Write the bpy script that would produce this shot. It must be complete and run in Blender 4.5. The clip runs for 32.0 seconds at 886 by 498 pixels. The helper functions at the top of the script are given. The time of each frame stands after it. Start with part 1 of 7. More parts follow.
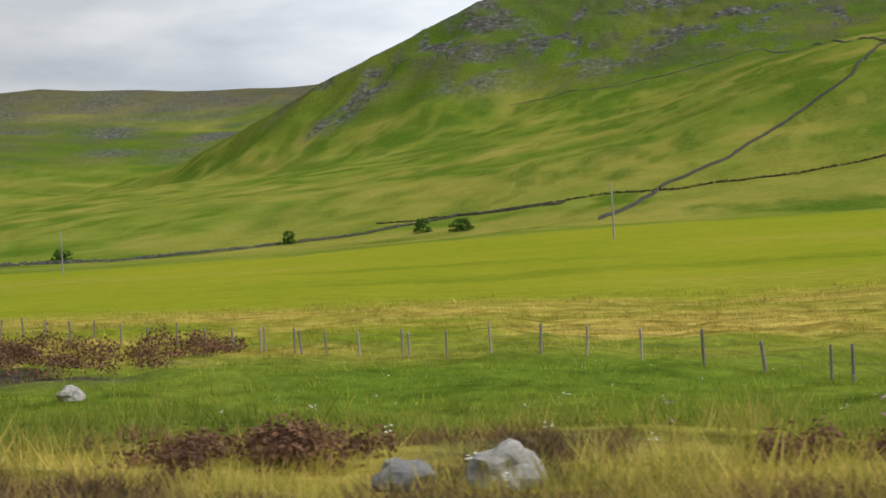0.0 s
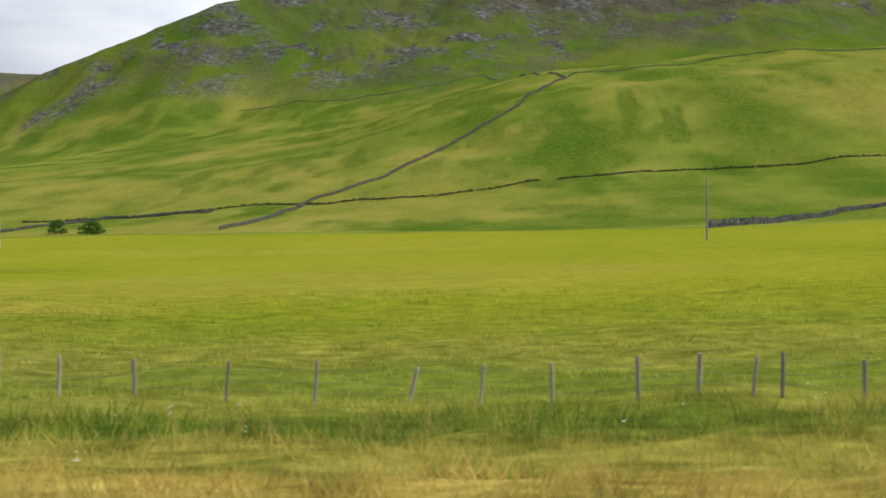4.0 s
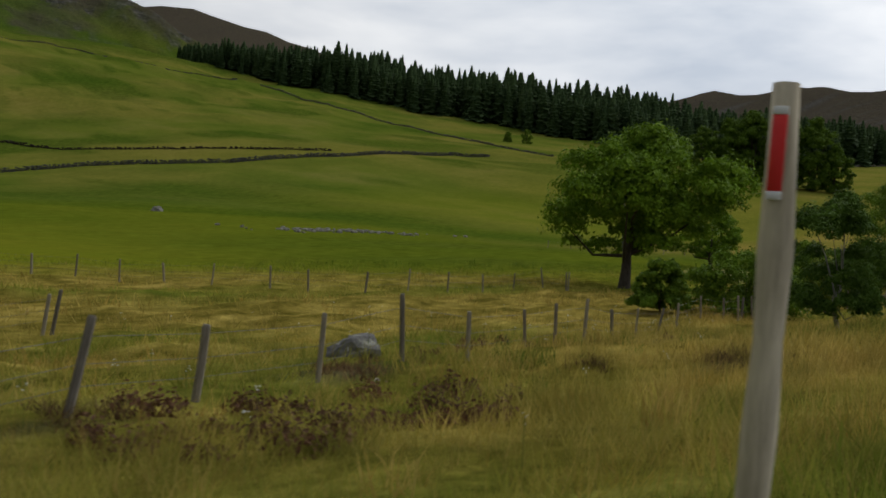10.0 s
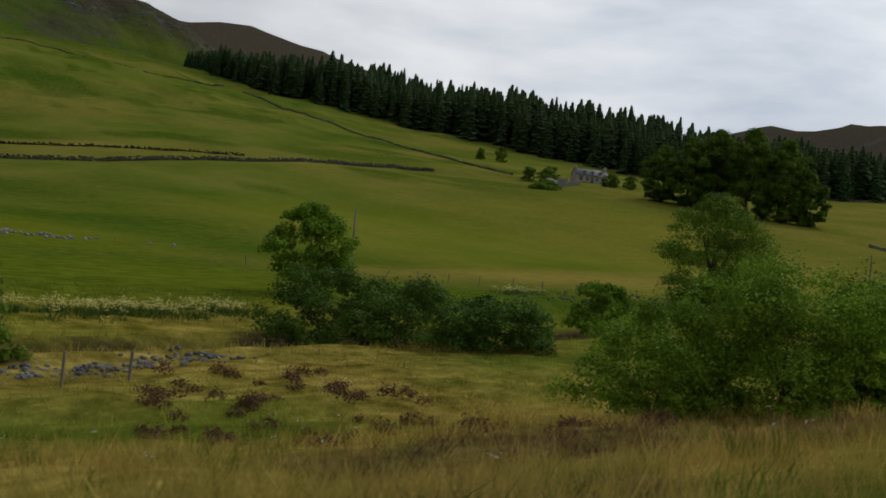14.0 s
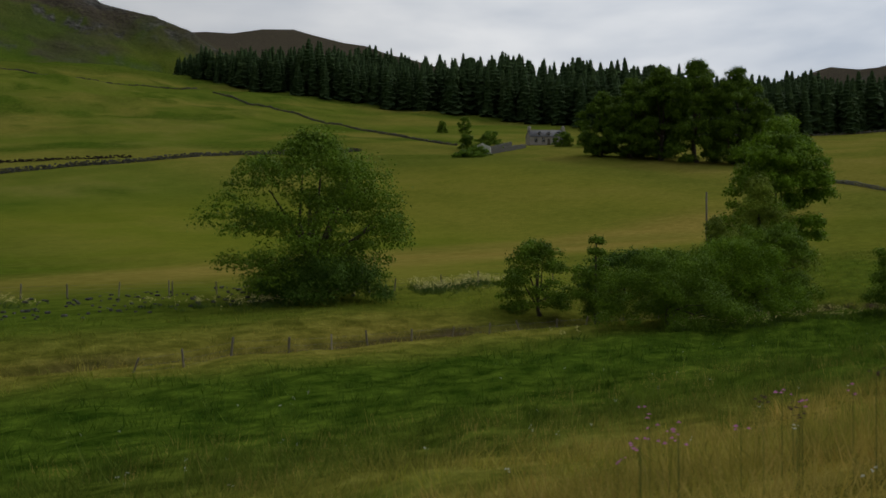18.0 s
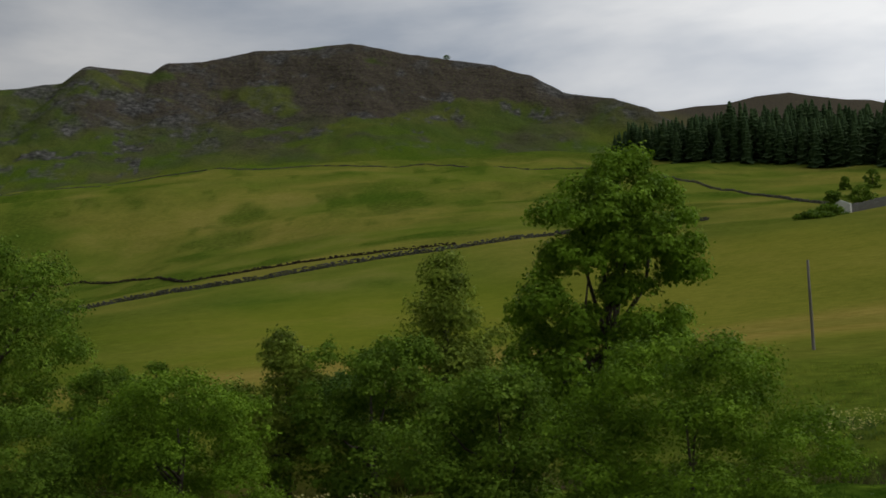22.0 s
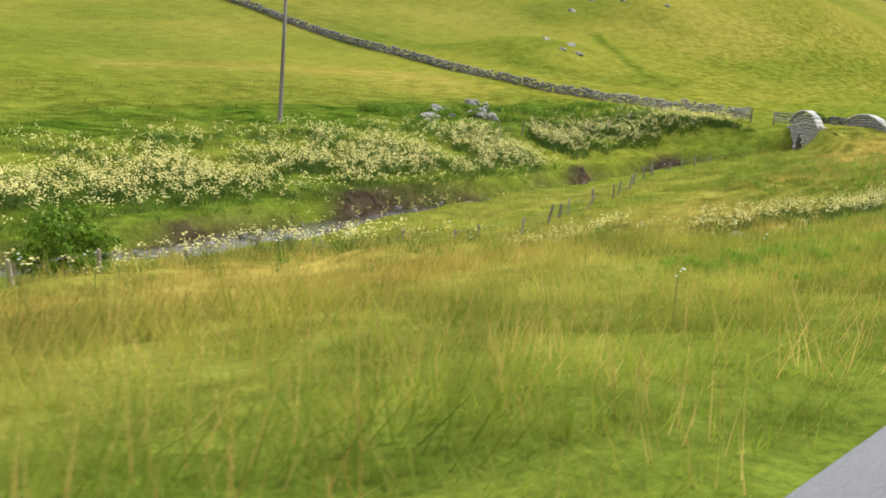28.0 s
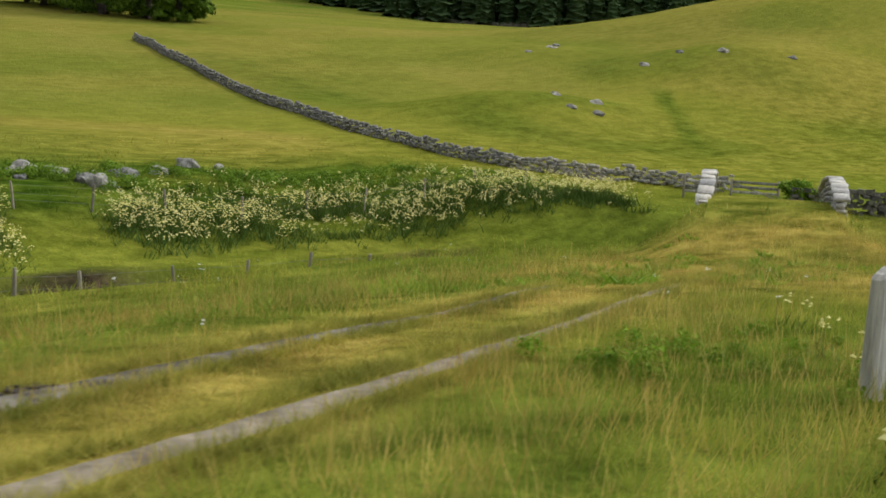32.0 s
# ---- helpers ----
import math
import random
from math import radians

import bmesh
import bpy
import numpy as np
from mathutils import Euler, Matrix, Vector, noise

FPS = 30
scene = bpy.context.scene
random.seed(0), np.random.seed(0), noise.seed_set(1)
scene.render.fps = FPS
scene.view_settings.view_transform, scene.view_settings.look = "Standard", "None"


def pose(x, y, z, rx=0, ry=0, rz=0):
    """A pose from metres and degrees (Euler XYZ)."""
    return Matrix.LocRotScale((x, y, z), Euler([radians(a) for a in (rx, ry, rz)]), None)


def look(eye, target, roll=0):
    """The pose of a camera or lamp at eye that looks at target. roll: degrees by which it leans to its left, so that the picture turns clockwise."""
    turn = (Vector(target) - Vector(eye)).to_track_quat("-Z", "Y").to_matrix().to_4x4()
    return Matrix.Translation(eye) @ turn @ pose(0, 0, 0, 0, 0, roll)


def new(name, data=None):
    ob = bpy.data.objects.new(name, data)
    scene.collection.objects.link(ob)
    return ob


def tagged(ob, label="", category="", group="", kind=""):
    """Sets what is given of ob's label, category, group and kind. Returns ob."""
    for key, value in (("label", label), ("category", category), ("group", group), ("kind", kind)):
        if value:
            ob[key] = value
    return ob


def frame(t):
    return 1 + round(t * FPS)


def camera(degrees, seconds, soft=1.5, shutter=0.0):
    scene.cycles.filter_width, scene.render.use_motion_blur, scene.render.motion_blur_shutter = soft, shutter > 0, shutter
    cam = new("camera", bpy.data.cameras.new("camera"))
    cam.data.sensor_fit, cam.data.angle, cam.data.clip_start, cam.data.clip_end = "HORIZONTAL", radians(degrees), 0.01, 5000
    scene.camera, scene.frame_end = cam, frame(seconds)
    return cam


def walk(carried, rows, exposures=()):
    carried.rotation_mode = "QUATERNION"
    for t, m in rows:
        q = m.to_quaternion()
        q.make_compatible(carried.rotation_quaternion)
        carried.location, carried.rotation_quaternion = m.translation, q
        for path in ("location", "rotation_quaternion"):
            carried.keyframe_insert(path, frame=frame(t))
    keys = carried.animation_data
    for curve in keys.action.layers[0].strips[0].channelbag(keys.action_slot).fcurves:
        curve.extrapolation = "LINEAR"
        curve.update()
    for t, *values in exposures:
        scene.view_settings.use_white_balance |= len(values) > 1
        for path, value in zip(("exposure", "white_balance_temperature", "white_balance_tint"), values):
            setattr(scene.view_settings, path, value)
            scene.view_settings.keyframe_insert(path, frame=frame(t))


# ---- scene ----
cam = camera(46.29, 32.0, soft=1.7, shutter=0.07)
# seconds, x, y, z, yaw, pitch, roll
PATH = [
    (0.0, 0.00, 0.00, 1.77, 10.68, -1.73, 3.41),
    (0.5, 6.07, -0.03, 1.64, 12.65, -1.68, 3.34),
    (1.0, 12.15, -0.07, 1.51, 12.10, -1.70, 3.77),
    (1.5, 18.26, -0.11, 1.39, 16.56, -1.26, 4.57),
    (2.0, 24.41, -0.17, 1.29, 18.91, -1.33, 2.53),
    (2.5, 30.63, -0.24, 1.20, 17.74, -1.48, 0.94),
    (3.0, 36.92, -0.34, 1.13, 12.56, -1.58, -0.54),
    (3.5, 43.30, -0.46, 1.08, 5.73, -1.54, 0.01),
    (4.0, 49.79, -0.61, 1.06, -1.40, -1.62, 0.30),
    (4.5, 56.39, -0.79, 1.08, -7.94, -1.69, 0.48),
    (6.5, 83.50, -1.73, 1.33, -30.00, -1.55, 0.31),
    (7.0, 90.33, -2.00, 1.40, -33.65, -1.71, -0.73),
    (7.5, 97.13, -2.27, 1.46, -31.30, -2.12, -0.94),
    (8.0, 103.88, -2.54, 1.51, -36.25, -2.05, -1.69),
    (8.5, 110.55, -2.81, 1.53, -40.41, -1.48, -2.39),
    (9.0, 117.17, -3.07, 1.54, -43.63, -0.94, -2.24),
    (9.5, 123.77, -3.33, 1.55, -46.74, -0.47, -3.31),
    (10.0, 130.37, -3.61, 1.57, -45.14, -1.06, -3.03),
    (10.5, 137.00, -3.90, 1.61, -43.19, -1.88, -3.77),
    (11.0, 143.68, -4.22, 1.68, -41.88, -1.96, -3.89),
    (11.5, 150.45, -4.56, 1.80, -42.35, -1.88, -3.67),
    (12.0, 157.32, -4.93, 1.97, -41.55, -1.56, -2.55),
    (12.5, 164.32, -5.35, 2.21, -40.32, -1.51, -3.72),
    (13.0, 171.43, -5.78, 2.49, -39.94, -1.00, -3.79),
    (13.5, 178.61, -6.23, 2.81, -41.02, -0.51, -4.27),
    (14.0, 185.83, -6.68, 3.13, -41.97, 0.10, -5.56),
    (14.5, 193.07, -7.11, 3.45, -42.21, 0.11, -4.69),
    (15.0, 200.29, -7.51, 3.75, -40.18, -0.14, -4.19),
    (15.5, 207.46, -7.87, 4.00, -42.22, -0.10, -4.27),
    (17.5, 235.26, -8.67, 4.36, -42.25, -0.62, -0.22),
    (18.0, 242.04, -8.73, 4.35, -37.77, -0.89, 0.57),
    (18.5, 248.79, -8.75, 4.33, -31.96, -0.51, 1.82),
    (19.0, 255.53, -8.73, 4.33, -26.49, 0.98, 3.12),
    (19.5, 262.28, -8.68, 4.35, -21.81, 2.97, 3.69),
    (20.0, 269.06, -8.61, 4.44, -17.98, 4.22, 3.67),
    (20.5, 275.89, -8.52, 4.58, -14.45, 4.86, 3.26),
    (21.0, 282.75, -8.42, 4.78, -11.17, 4.96, 1.88),
    (21.5, 289.60, -8.31, 5.02, -9.42, 4.53, 2.19),
    (22.0, 296.44, -8.18, 5.26, -9.89, 3.98, 2.58),
    (22.5, 303.22, -8.03, 5.51, -12.01, 3.42, 1.37),
    (23.0, 309.94, -7.87, 5.73, -16.93, 2.02, 0.57),
    (23.5, 316.55, -7.69, 5.90, -22.88, -0.10, 0.54),
    (24.0, 323.05, -7.50, 6.02, -30.82, -2.60, -0.44),
    (24.5, 329.40, -7.29, 6.06, -36.91, -4.05, -1.37),
    (25.0, 335.62, -7.06, 6.03, -43.81, -5.62, -1.05),
    (25.5, 341.73, -6.80, 5.95, -48.73, -7.03, -0.40),
    (26.0, 347.75, -6.51, 5.82, -50.53, -8.14, -2.40),
    (26.5, 353.70, -6.19, 5.67, -50.04, -8.61, -2.70),
    (28.5, 377.11, -4.46, 5.04, -46.83, -9.72, -4.50),
    (29.0, 382.95, -3.91, 4.92, -48.20, -8.24, -3.90),
    (29.5, 388.78, -3.32, 4.83, -46.79, -7.60, -3.59),
    (30.0, 394.62, -2.70, 4.74, -42.42, -7.81, -3.15),
    (30.5, 400.45, -2.04, 4.67, -40.78, -7.03, -1.62),
    (31.0, 406.29, -1.37, 4.61, -38.82, -6.64, -2.02),
    (31.5, 412.13, -0.69, 4.56, -35.67, -6.31, -2.73),
    (32.0, 417.96, 0.00, 4.51, -32.11, -5.34, -3.83),
]
EXPOSURES = [(0, 0.3), (3, 0.2), (4.0, 0.45), (4.5, 0.45), (6.5, -0.25), (8, -0.65), (9, -0.87), (11, -1.1), (12, -1.15), (14, -1.1), (18, -1.2), (19, -1.0), (20, -0.85), (21, -1.05), (22, -1.0), (24.0, -0.6), (25, -0.05), (26, 0.85), (28, 0.95), (30, 1.0), (31, 0.78), (31.5, 0.6), (32, 0.25)]
walk(cam, [(t, pose(x, y, z, 90 + p, r, yaw)) for t, x, y, z, yaw, p, r in PATH], EXPOSURES)

# ---------------------------------------------------------------- sky and sun
SUN_EL, SUN_AZ = 44.0, 4.0        # degrees; azimuth counter-clockwise from +x
world = bpy.data.worlds.new("sky_world")
scene.world = world
world.use_nodes = True


def build_sky():
    nt = world.node_tree
    nt.nodes.clear()
    N, L = nt.nodes.new, nt.links.new
    out, bg = N("ShaderNodeOutputWorld"), N("ShaderNodeBackground")
    sky = N("ShaderNodeTexSky")
    sky.sky_type, sky.sun_disc = "NISHITA", False
    sky.sun_elevation, sky.sun_rotation = radians(SUN_EL), radians(90 - SUN_AZ)
    sky.air_density, sky.dust_density = 1.0, 3.0
    tc = N("ShaderNodeTexCoord")
    mp = N("ShaderNodeMapping")
    mp.inputs["Scale"].default_value = (1.0, 1.0, 3.6)
    L(tc.outputs["Generated"], mp.inputs["Vector"])
    n1 = N("ShaderNodeTexNoise")
    n1.inputs["Scale"].default_value, n1.inputs["Detail"].default_value, n1.inputs["Roughness"].default_value = 3.0, 7.0, 0.5
    n1.inputs["Distortion"].default_value = 0.15
    L(mp.outputs["Vector"], n1.inputs["Vector"])
    ramp = N("ShaderNodeValToRGB")
    e = ramp.color_ramp.elements
    e[0].position, e[0].color = 0.36, (13.6, 15.2, 17.6, 1)
    e[1].position, e[1].color = 0.66, (27, 27.2, 27.4, 1)
    L(n1.outputs["Fac"], ramp.inputs["Fac"])
    mix = N("ShaderNodeMixRGB")
    mix.inputs["Fac"].default_value = 0.9
    L(sky.outputs["Color"], mix.inputs["Color1"])
    L(ramp.outputs["Color"], mix.inputs["Color2"])
    # the cloud is thinnest, and brightest, round the hidden sun
    way = N("ShaderNodeVectorMath")
    way.operation = "DOT_PRODUCT"
    way.inputs[1].default_value = (math.cos(radians(SUN_AZ)) * 0.94, math.sin(radians(SUN_AZ)) * 0.94, 0.34)
    L(tc.outputs["Generated"], way.inputs[0])
    lobe = N("ShaderNodeValToRGB")
    lobe.color_ramp.interpolation = "B_SPLINE"
    stops = [(0.0, 0.17), (0.25, 0.175), (0.5, 0.41), (0.75, 0.57), (1.0, 0.98)]
    while len(lobe.color_ramp.elements) < len(stops):
        lobe.color_ramp.elements.new(0.5)
    for el, (at, v) in zip(lobe.color_ramp.elements, stops):
        el.position, el.color = at, (v, v, v, 1)
    half = N("ShaderNodeMath")
    half.operation = "MULTIPLY_ADD"
    half.inputs[1].default_value, half.inputs[2].default_value = 0.5, 0.5
    L(way.outputs["Value"], half.inputs[0])
    L(half.outputs["Value"], lobe.inputs["Fac"])
    glow = N("ShaderNodeMixRGB")
    glow.blend_type = "MULTIPLY"
    glow.inputs["Fac"].default_value = 1.0
    L(mix.outputs["Color"], glow.inputs["Color1"])
    L(lobe.outputs["Color"], glow.inputs["Color2"])
    L(glow.outputs["Color"], bg.inputs["Color"])
    bg.inputs["Strength"].default_value = 0.10
    L(bg.outputs["Background"], out.inputs["Surface"])


build_sky()
sun = new("sun", bpy.data.lights.new("sun", "SUN"))
sun.data.energy, sun.data.angle, sun.data.color = 1.5, radians(12), (1.0, 0.95, 0.87)
sun.matrix_world = look((0, 0, 300), (-300 * math.cos(radians(SUN_AZ)) / math.tan(radians(SUN_EL)),
                                      -300 * math.sin(radians(SUN_AZ)) / math.tan(radians(SUN_EL)), 0))

# ---------------------------------------------------------------- the lie of the land
LATTICE = np.random.RandomState(7).rand(256, 256)


def smooth_noise(x, y, seed=0):
    """Value noise from 0 to 1, one cell a unit."""
    x, y = np.asarray(x, float) + 37.3 * seed, np.asarray(y, float) + 91.7 * seed
    i, j = np.floor(x).astype(int), np.floor(y).astype(int)
    u, v = x - i, y - j
    u, v = u * u * (3 - 2 * u), v * v * (3 - 2 * v)
    g = lambda a, b: LATTICE[a & 255, b & 255]
    return (g(i, j) * (1 - u) + g(i + 1, j) * u) * (1 - v) + (g(i, j + 1) * (1 - u) + g(i + 1, j + 1) * u) * v


def fbm(x, y, octaves=4, seed=0):
    out, amp, total = 0.0, 1.0, 0.0
    for k in range(octaves):
        out, total = out + amp * smooth_noise(x * 2 ** k, y * 2 ** k, seed + k), total + amp
        amp *= 0.5
    return out / total - 0.5


def spline(xs, ys):
    """A natural cubic through the stations, level past its ends."""
    xs, ys = np.array(xs, float), np.array(ys, float)
    n, h = len(xs), np.diff(xs)
    a, b = np.zeros((n, n)), np.zeros(n)
    a[0, 0] = a[-1, -1] = 1
    for i in range(1, n - 1):
        a[i, i - 1], a[i, i], a[i, i + 1] = h[i - 1], 2 * (h[i - 1] + h[i]), h[i]
        b[i] = 3 * ((ys[i + 1] - ys[i]) / h[i] - (ys[i] - ys[i - 1]) / h[i - 1])
    c = np.linalg.solve(a, b)

    def at(x):
        x = np.clip(np.asarray(x, float), xs[0], xs[-1])
        j = np.clip(np.searchsorted(xs, x, side="right") - 1, 0, n - 2)
        u, d = x - xs[j], (c[j + 1] - c[j]) / (3 * h[j])
        return ys[j] + ((ys[j + 1] - ys[j]) / h[j] - h[j] * (2 * c[j] + c[j + 1]) / 3) * u + c[j] * u * u + d * u ** 3
    return at


def smoothstep(a, b, x):
    u = np.clip((np.asarray(x, float) - a) / (b - a), 0, 1)
    return u * u * (3 - 2 * u)


road_y = spline([-200, 0, 50, 104, 157, 215, 269, 323, 371, 418, 480, 600], [3, 0, -0.6, -2.5, -4.9, -8.2, -8.6, -7.5, -5, 0, 9, 30])
STATIONS = [-200, -50, 0, 50, 100, 150, 200, 250, 300, 350, 400, 450, 550, 700]
# heights along lines that keep their distance from the road
LINES = [
    (-400, [20, 20, 20, 20, 20, 20, 22, 24, 25, 25, 25, 25, 25, 25]),
    (-40, [3, 3, 3, 2, 2, 2, 4, 5, 6, 6, 5, 5, 5, 5]),
    (-6, [1.0, 0.6, 0.3, -0.4, 0.1, 0.5, 2.3, 2.9, 3.9, 4.3, 3.2, 2.8, 2.7, 2.7]),
    (1.6, [1.0, 0.5, 0.15, -0.55, -0.1, 0.3, 2.2, 2.75, 3.8, 4.2, 3.05, 2.75, 2.6, 2.6]),
    (4.5, [0.7, 0.3, -0.1, -0.9, -0.4, 0.0, 1.7, 2.3, 3.1, 3.6, 2.8, 2.7, 2.6, 2.6]),
    (12, [-1, -0.8, -1.2, -2.2, -1.5, -0.8, 0.0, 0.4, 0.4, 1.6, 2.0, 2.5, 2.8, 3.2]),
    (25, [-3, -3, -3, -3.4, -2.2, -1.8, -2.0, -1.5, -1.2, -0.8, -0.5, 2.3, 4, 5]),
    (42, [-3.5, -3.3, -3.5, -3.9, -2, -1.6, -1.7, -1.4, -0.8, 0.5, 1.4, 3.2, 9, 19]),
    (70, [-3.4, -3.2, -3.2, -3.1, -1.4, -1.4, -0.8, -0.5, 0.6, 2.0, 3.6, 5.8, 18, 31]),
    (110, [-3.5, -3.2, -2.8, -2.2, -1.2, -0.8, 0.3, 0.5, 1.5, 3.0, 7.0, 13.5, 26, 42]),
    (170, [-3.5, -2.8, -1.2, -0.8, -0.2, 1.5, 3.0, 4.0, 6.5, 9.5, 17, 23, 32, 48]),
    (260, [-5, -4, -3, -3, -1, 2, 5, 11, 18, 24, 28, 33, 42, 57]),
    (400, [-6, -5, 1, 6, 9, 13, 18, 26, 36, 44, 50, 54, 62, 80]),
    (520, [6, 12, 26, 44, 58, 66, 70, 74, 76, 77, 78, 80, 88, 106]),
    (780, [34, 46, 56, 75, 95, 105, 110, 115, 118, 120, 122, 126, 130, 140]),
    (2500, [80, 90, 100, 110, 120, 130, 140, 150, 150, 150, 150, 150, 150, 150]),
]
LINE_V = np.array([v for v, _ in LINES], float)
LINE_Z = [spline(STATIONS, zs) for _, zs in LINES]
# hill ridges: crest stations (x, y, z) and the steepness of their flanks
RIDGES = [
    ([(-760, 1180, 30), (-500, 1080, 72), (-303, 1006, 145), (-250, 1019, 170), (-198, 1032, 194), (-147, 1047, 217), (-14, 1110, 259), (34, 1126, 268), (60, 1135, 272), (101, 1149, 281),
      (121, 1154, 299), (162, 1164, 297), (188, 1171, 295), (204, 1174, 308), (237, 1183, 311), (298, 1198, 328), (360, 1195, 330), (409, 1190, 335), (461, 1177, 322), (518, 1162, 310),
      (569, 1149, 299), (603, 1127, 283), (641, 1102, 256), (684, 1074, 242), (712, 1055, 229), (749, 1032, 202), (800, 1000, 178)], 0.095),
    ([(-2400, 1500, 160), (-1653, 1874, 228), (-1585, 1905, 254), (-1474, 1942, 304), (-1304, 1997, 329), (-1192, 2033, 327), (-1091, 2065, 318), (-988, 2098, 315), (-850, 2142, 309), (-685, 2195, 315), (-200, 2350, 320)], 0.30),
    ([(900, 3900, 700), (1766, 3749, 795), (1972, 3715, 806), (2211, 3674, 824), (2350, 3650, 830), (2440, 3637, 786), (2540, 3621, 745), (2690, 3578, 690), (3000, 3400, 540)], 0.32),
    ([(2780, 2050, 340), (2930, 1850, 440), (3015, 1779, 468), (3095, 1712, 507), (3200, 1620, 506), (3330, 1500, 540), (3426, 1393, 528), (3600, 1200, 550)], 0.35),
]
STREAM = [(178, 30, -2.2), (190, 31, -3.0), (240, 40, -2.8), (290, 38, -2.5), (316, 28, -2.0), (330, 19.4, -1.6), (338.5, 15.2, -1.4), (344, 14.2, -1.35), (351, 15.3, -1.3), (356, 16.8, -1.28), (369, 18.8, -1.25), (385, 22.5, -1.22), (404, 27, -1.2), (420, 30, -1.1), (432, 33, -0.9), (441, 33.4, -0.5), (447.5, 28.6, 0.0), (451, 24.6, 0.2), (457, 20, 0.5), (480, 12, 1.2), (520, 10, 2.0)]


def flank(points, steep, x, y):
    """A ridge's height over the land: the highest of its pieces, each falling off evenly; and the distance from the crest."""
    best, crest = np.full(np.shape(x), 1e9), np.full(np.shape(x), -1e9)
    for (ax, ay, az), (bx, by, bz) in zip(points, points[1:]):
        dx, dy = bx - ax, by - ay
        u = np.clip(((x - ax) * dx + (y - ay) * dy) / (dx * dx + dy * dy), 0, 1)
        d = np.hypot(x - ax - u * dx, y - ay - u * dy)
        cliff = 250 * (1 - np.exp(-(np.sqrt(d * d + 144) - 12) / 260)) if steep < 0.1 else 0
        crest = np.maximum(crest, az + u * (bz - az) - steep * d - cliff)
        best = np.minimum(best, d)
    return best, crest


def stream_at(x):
    """Centre line and bed of the stream."""
    p = np.array(STREAM)
    return np.interp(x, p[:, 0], p[:, 1]), np.interp(x, p[:, 0], p[:, 2])


# the middle of the farm track
TRACK = [(413, 3.6), (416, 5.15), (420, 7.3), (424, 9.75), (428, 12.25), (432, 14.8), (437.5, 18.7), (445, 23.4), (449.6, 26.6), (453, 31), (457, 37)]


def along_bridge(x, y):
    """Distances along and across the bridge from its middle."""
    c, s = math.cos(radians(42)), math.sin(radians(42))
    return (x - 448.6) * c + (y - 26.0) * s, -(x - 448.6) * s + (y - 26.0) * c


def off_line(points, x, y):
    """Distance from a line of points."""
    best = np.full(np.shape(x), 1e9)
    for (ax, ay), (bx, by) in zip(points, points[1:]):
        dx, dy = bx - ax, by - ay
        u = np.clip(((x - ax) * dx + (y - ay) * dy) / (dx * dx + dy * dy), 0, 1)
        best = np.minimum(best, np.hypot(x - ax - u * dx, y - ay - u * dy))
    return best


def base_height(x, y):
    v = y - road_y(x)
    zs = np.stack([f(x) for f in LINE_Z])
    j = np.clip(np.searchsorted(LINE_V, v, side="right") - 1, 0, len(LINE_V) - 2)
    take = lambda k: np.take_along_axis(zs, np.clip(k, 0, len(LINE_V) - 1)[None], 0)[0]
    va, vb = LINE_V[j], LINE_V[j + 1]
    za, zb, zp, zn = take(j), take(j + 1), take(j - 1), take(j + 2)
    vp, vn = LINE_V[np.clip(j - 1, 0, None)], LINE_V[np.clip(j + 2, None, len(LINE_V) - 1)]
    h, s = vb - va, (zb - za) / (vb - va)
    sp, sn = np.where(j > 0, (za - zp) / np.maximum(va - vp, 1e-6), s), np.where(j < len(LINE_V) - 2, (zn - zb) / np.maximum(vn - vb, 1e-6), s)
    ma = np.where(sp * s > 0, 2 * sp * s / (sp + s + 1e-12), 0)
    mb = np.where(sn * s > 0, 2 * sn * s / (sn + s + 1e-12), 0)
    u = np.clip((v - va) / h, 0, 1)
    return za + u * (h * ma + u * (3 * (zb - za) - h * (2 * ma + mb) + u * (h * (ma + mb) - 2 * (zb - za))))


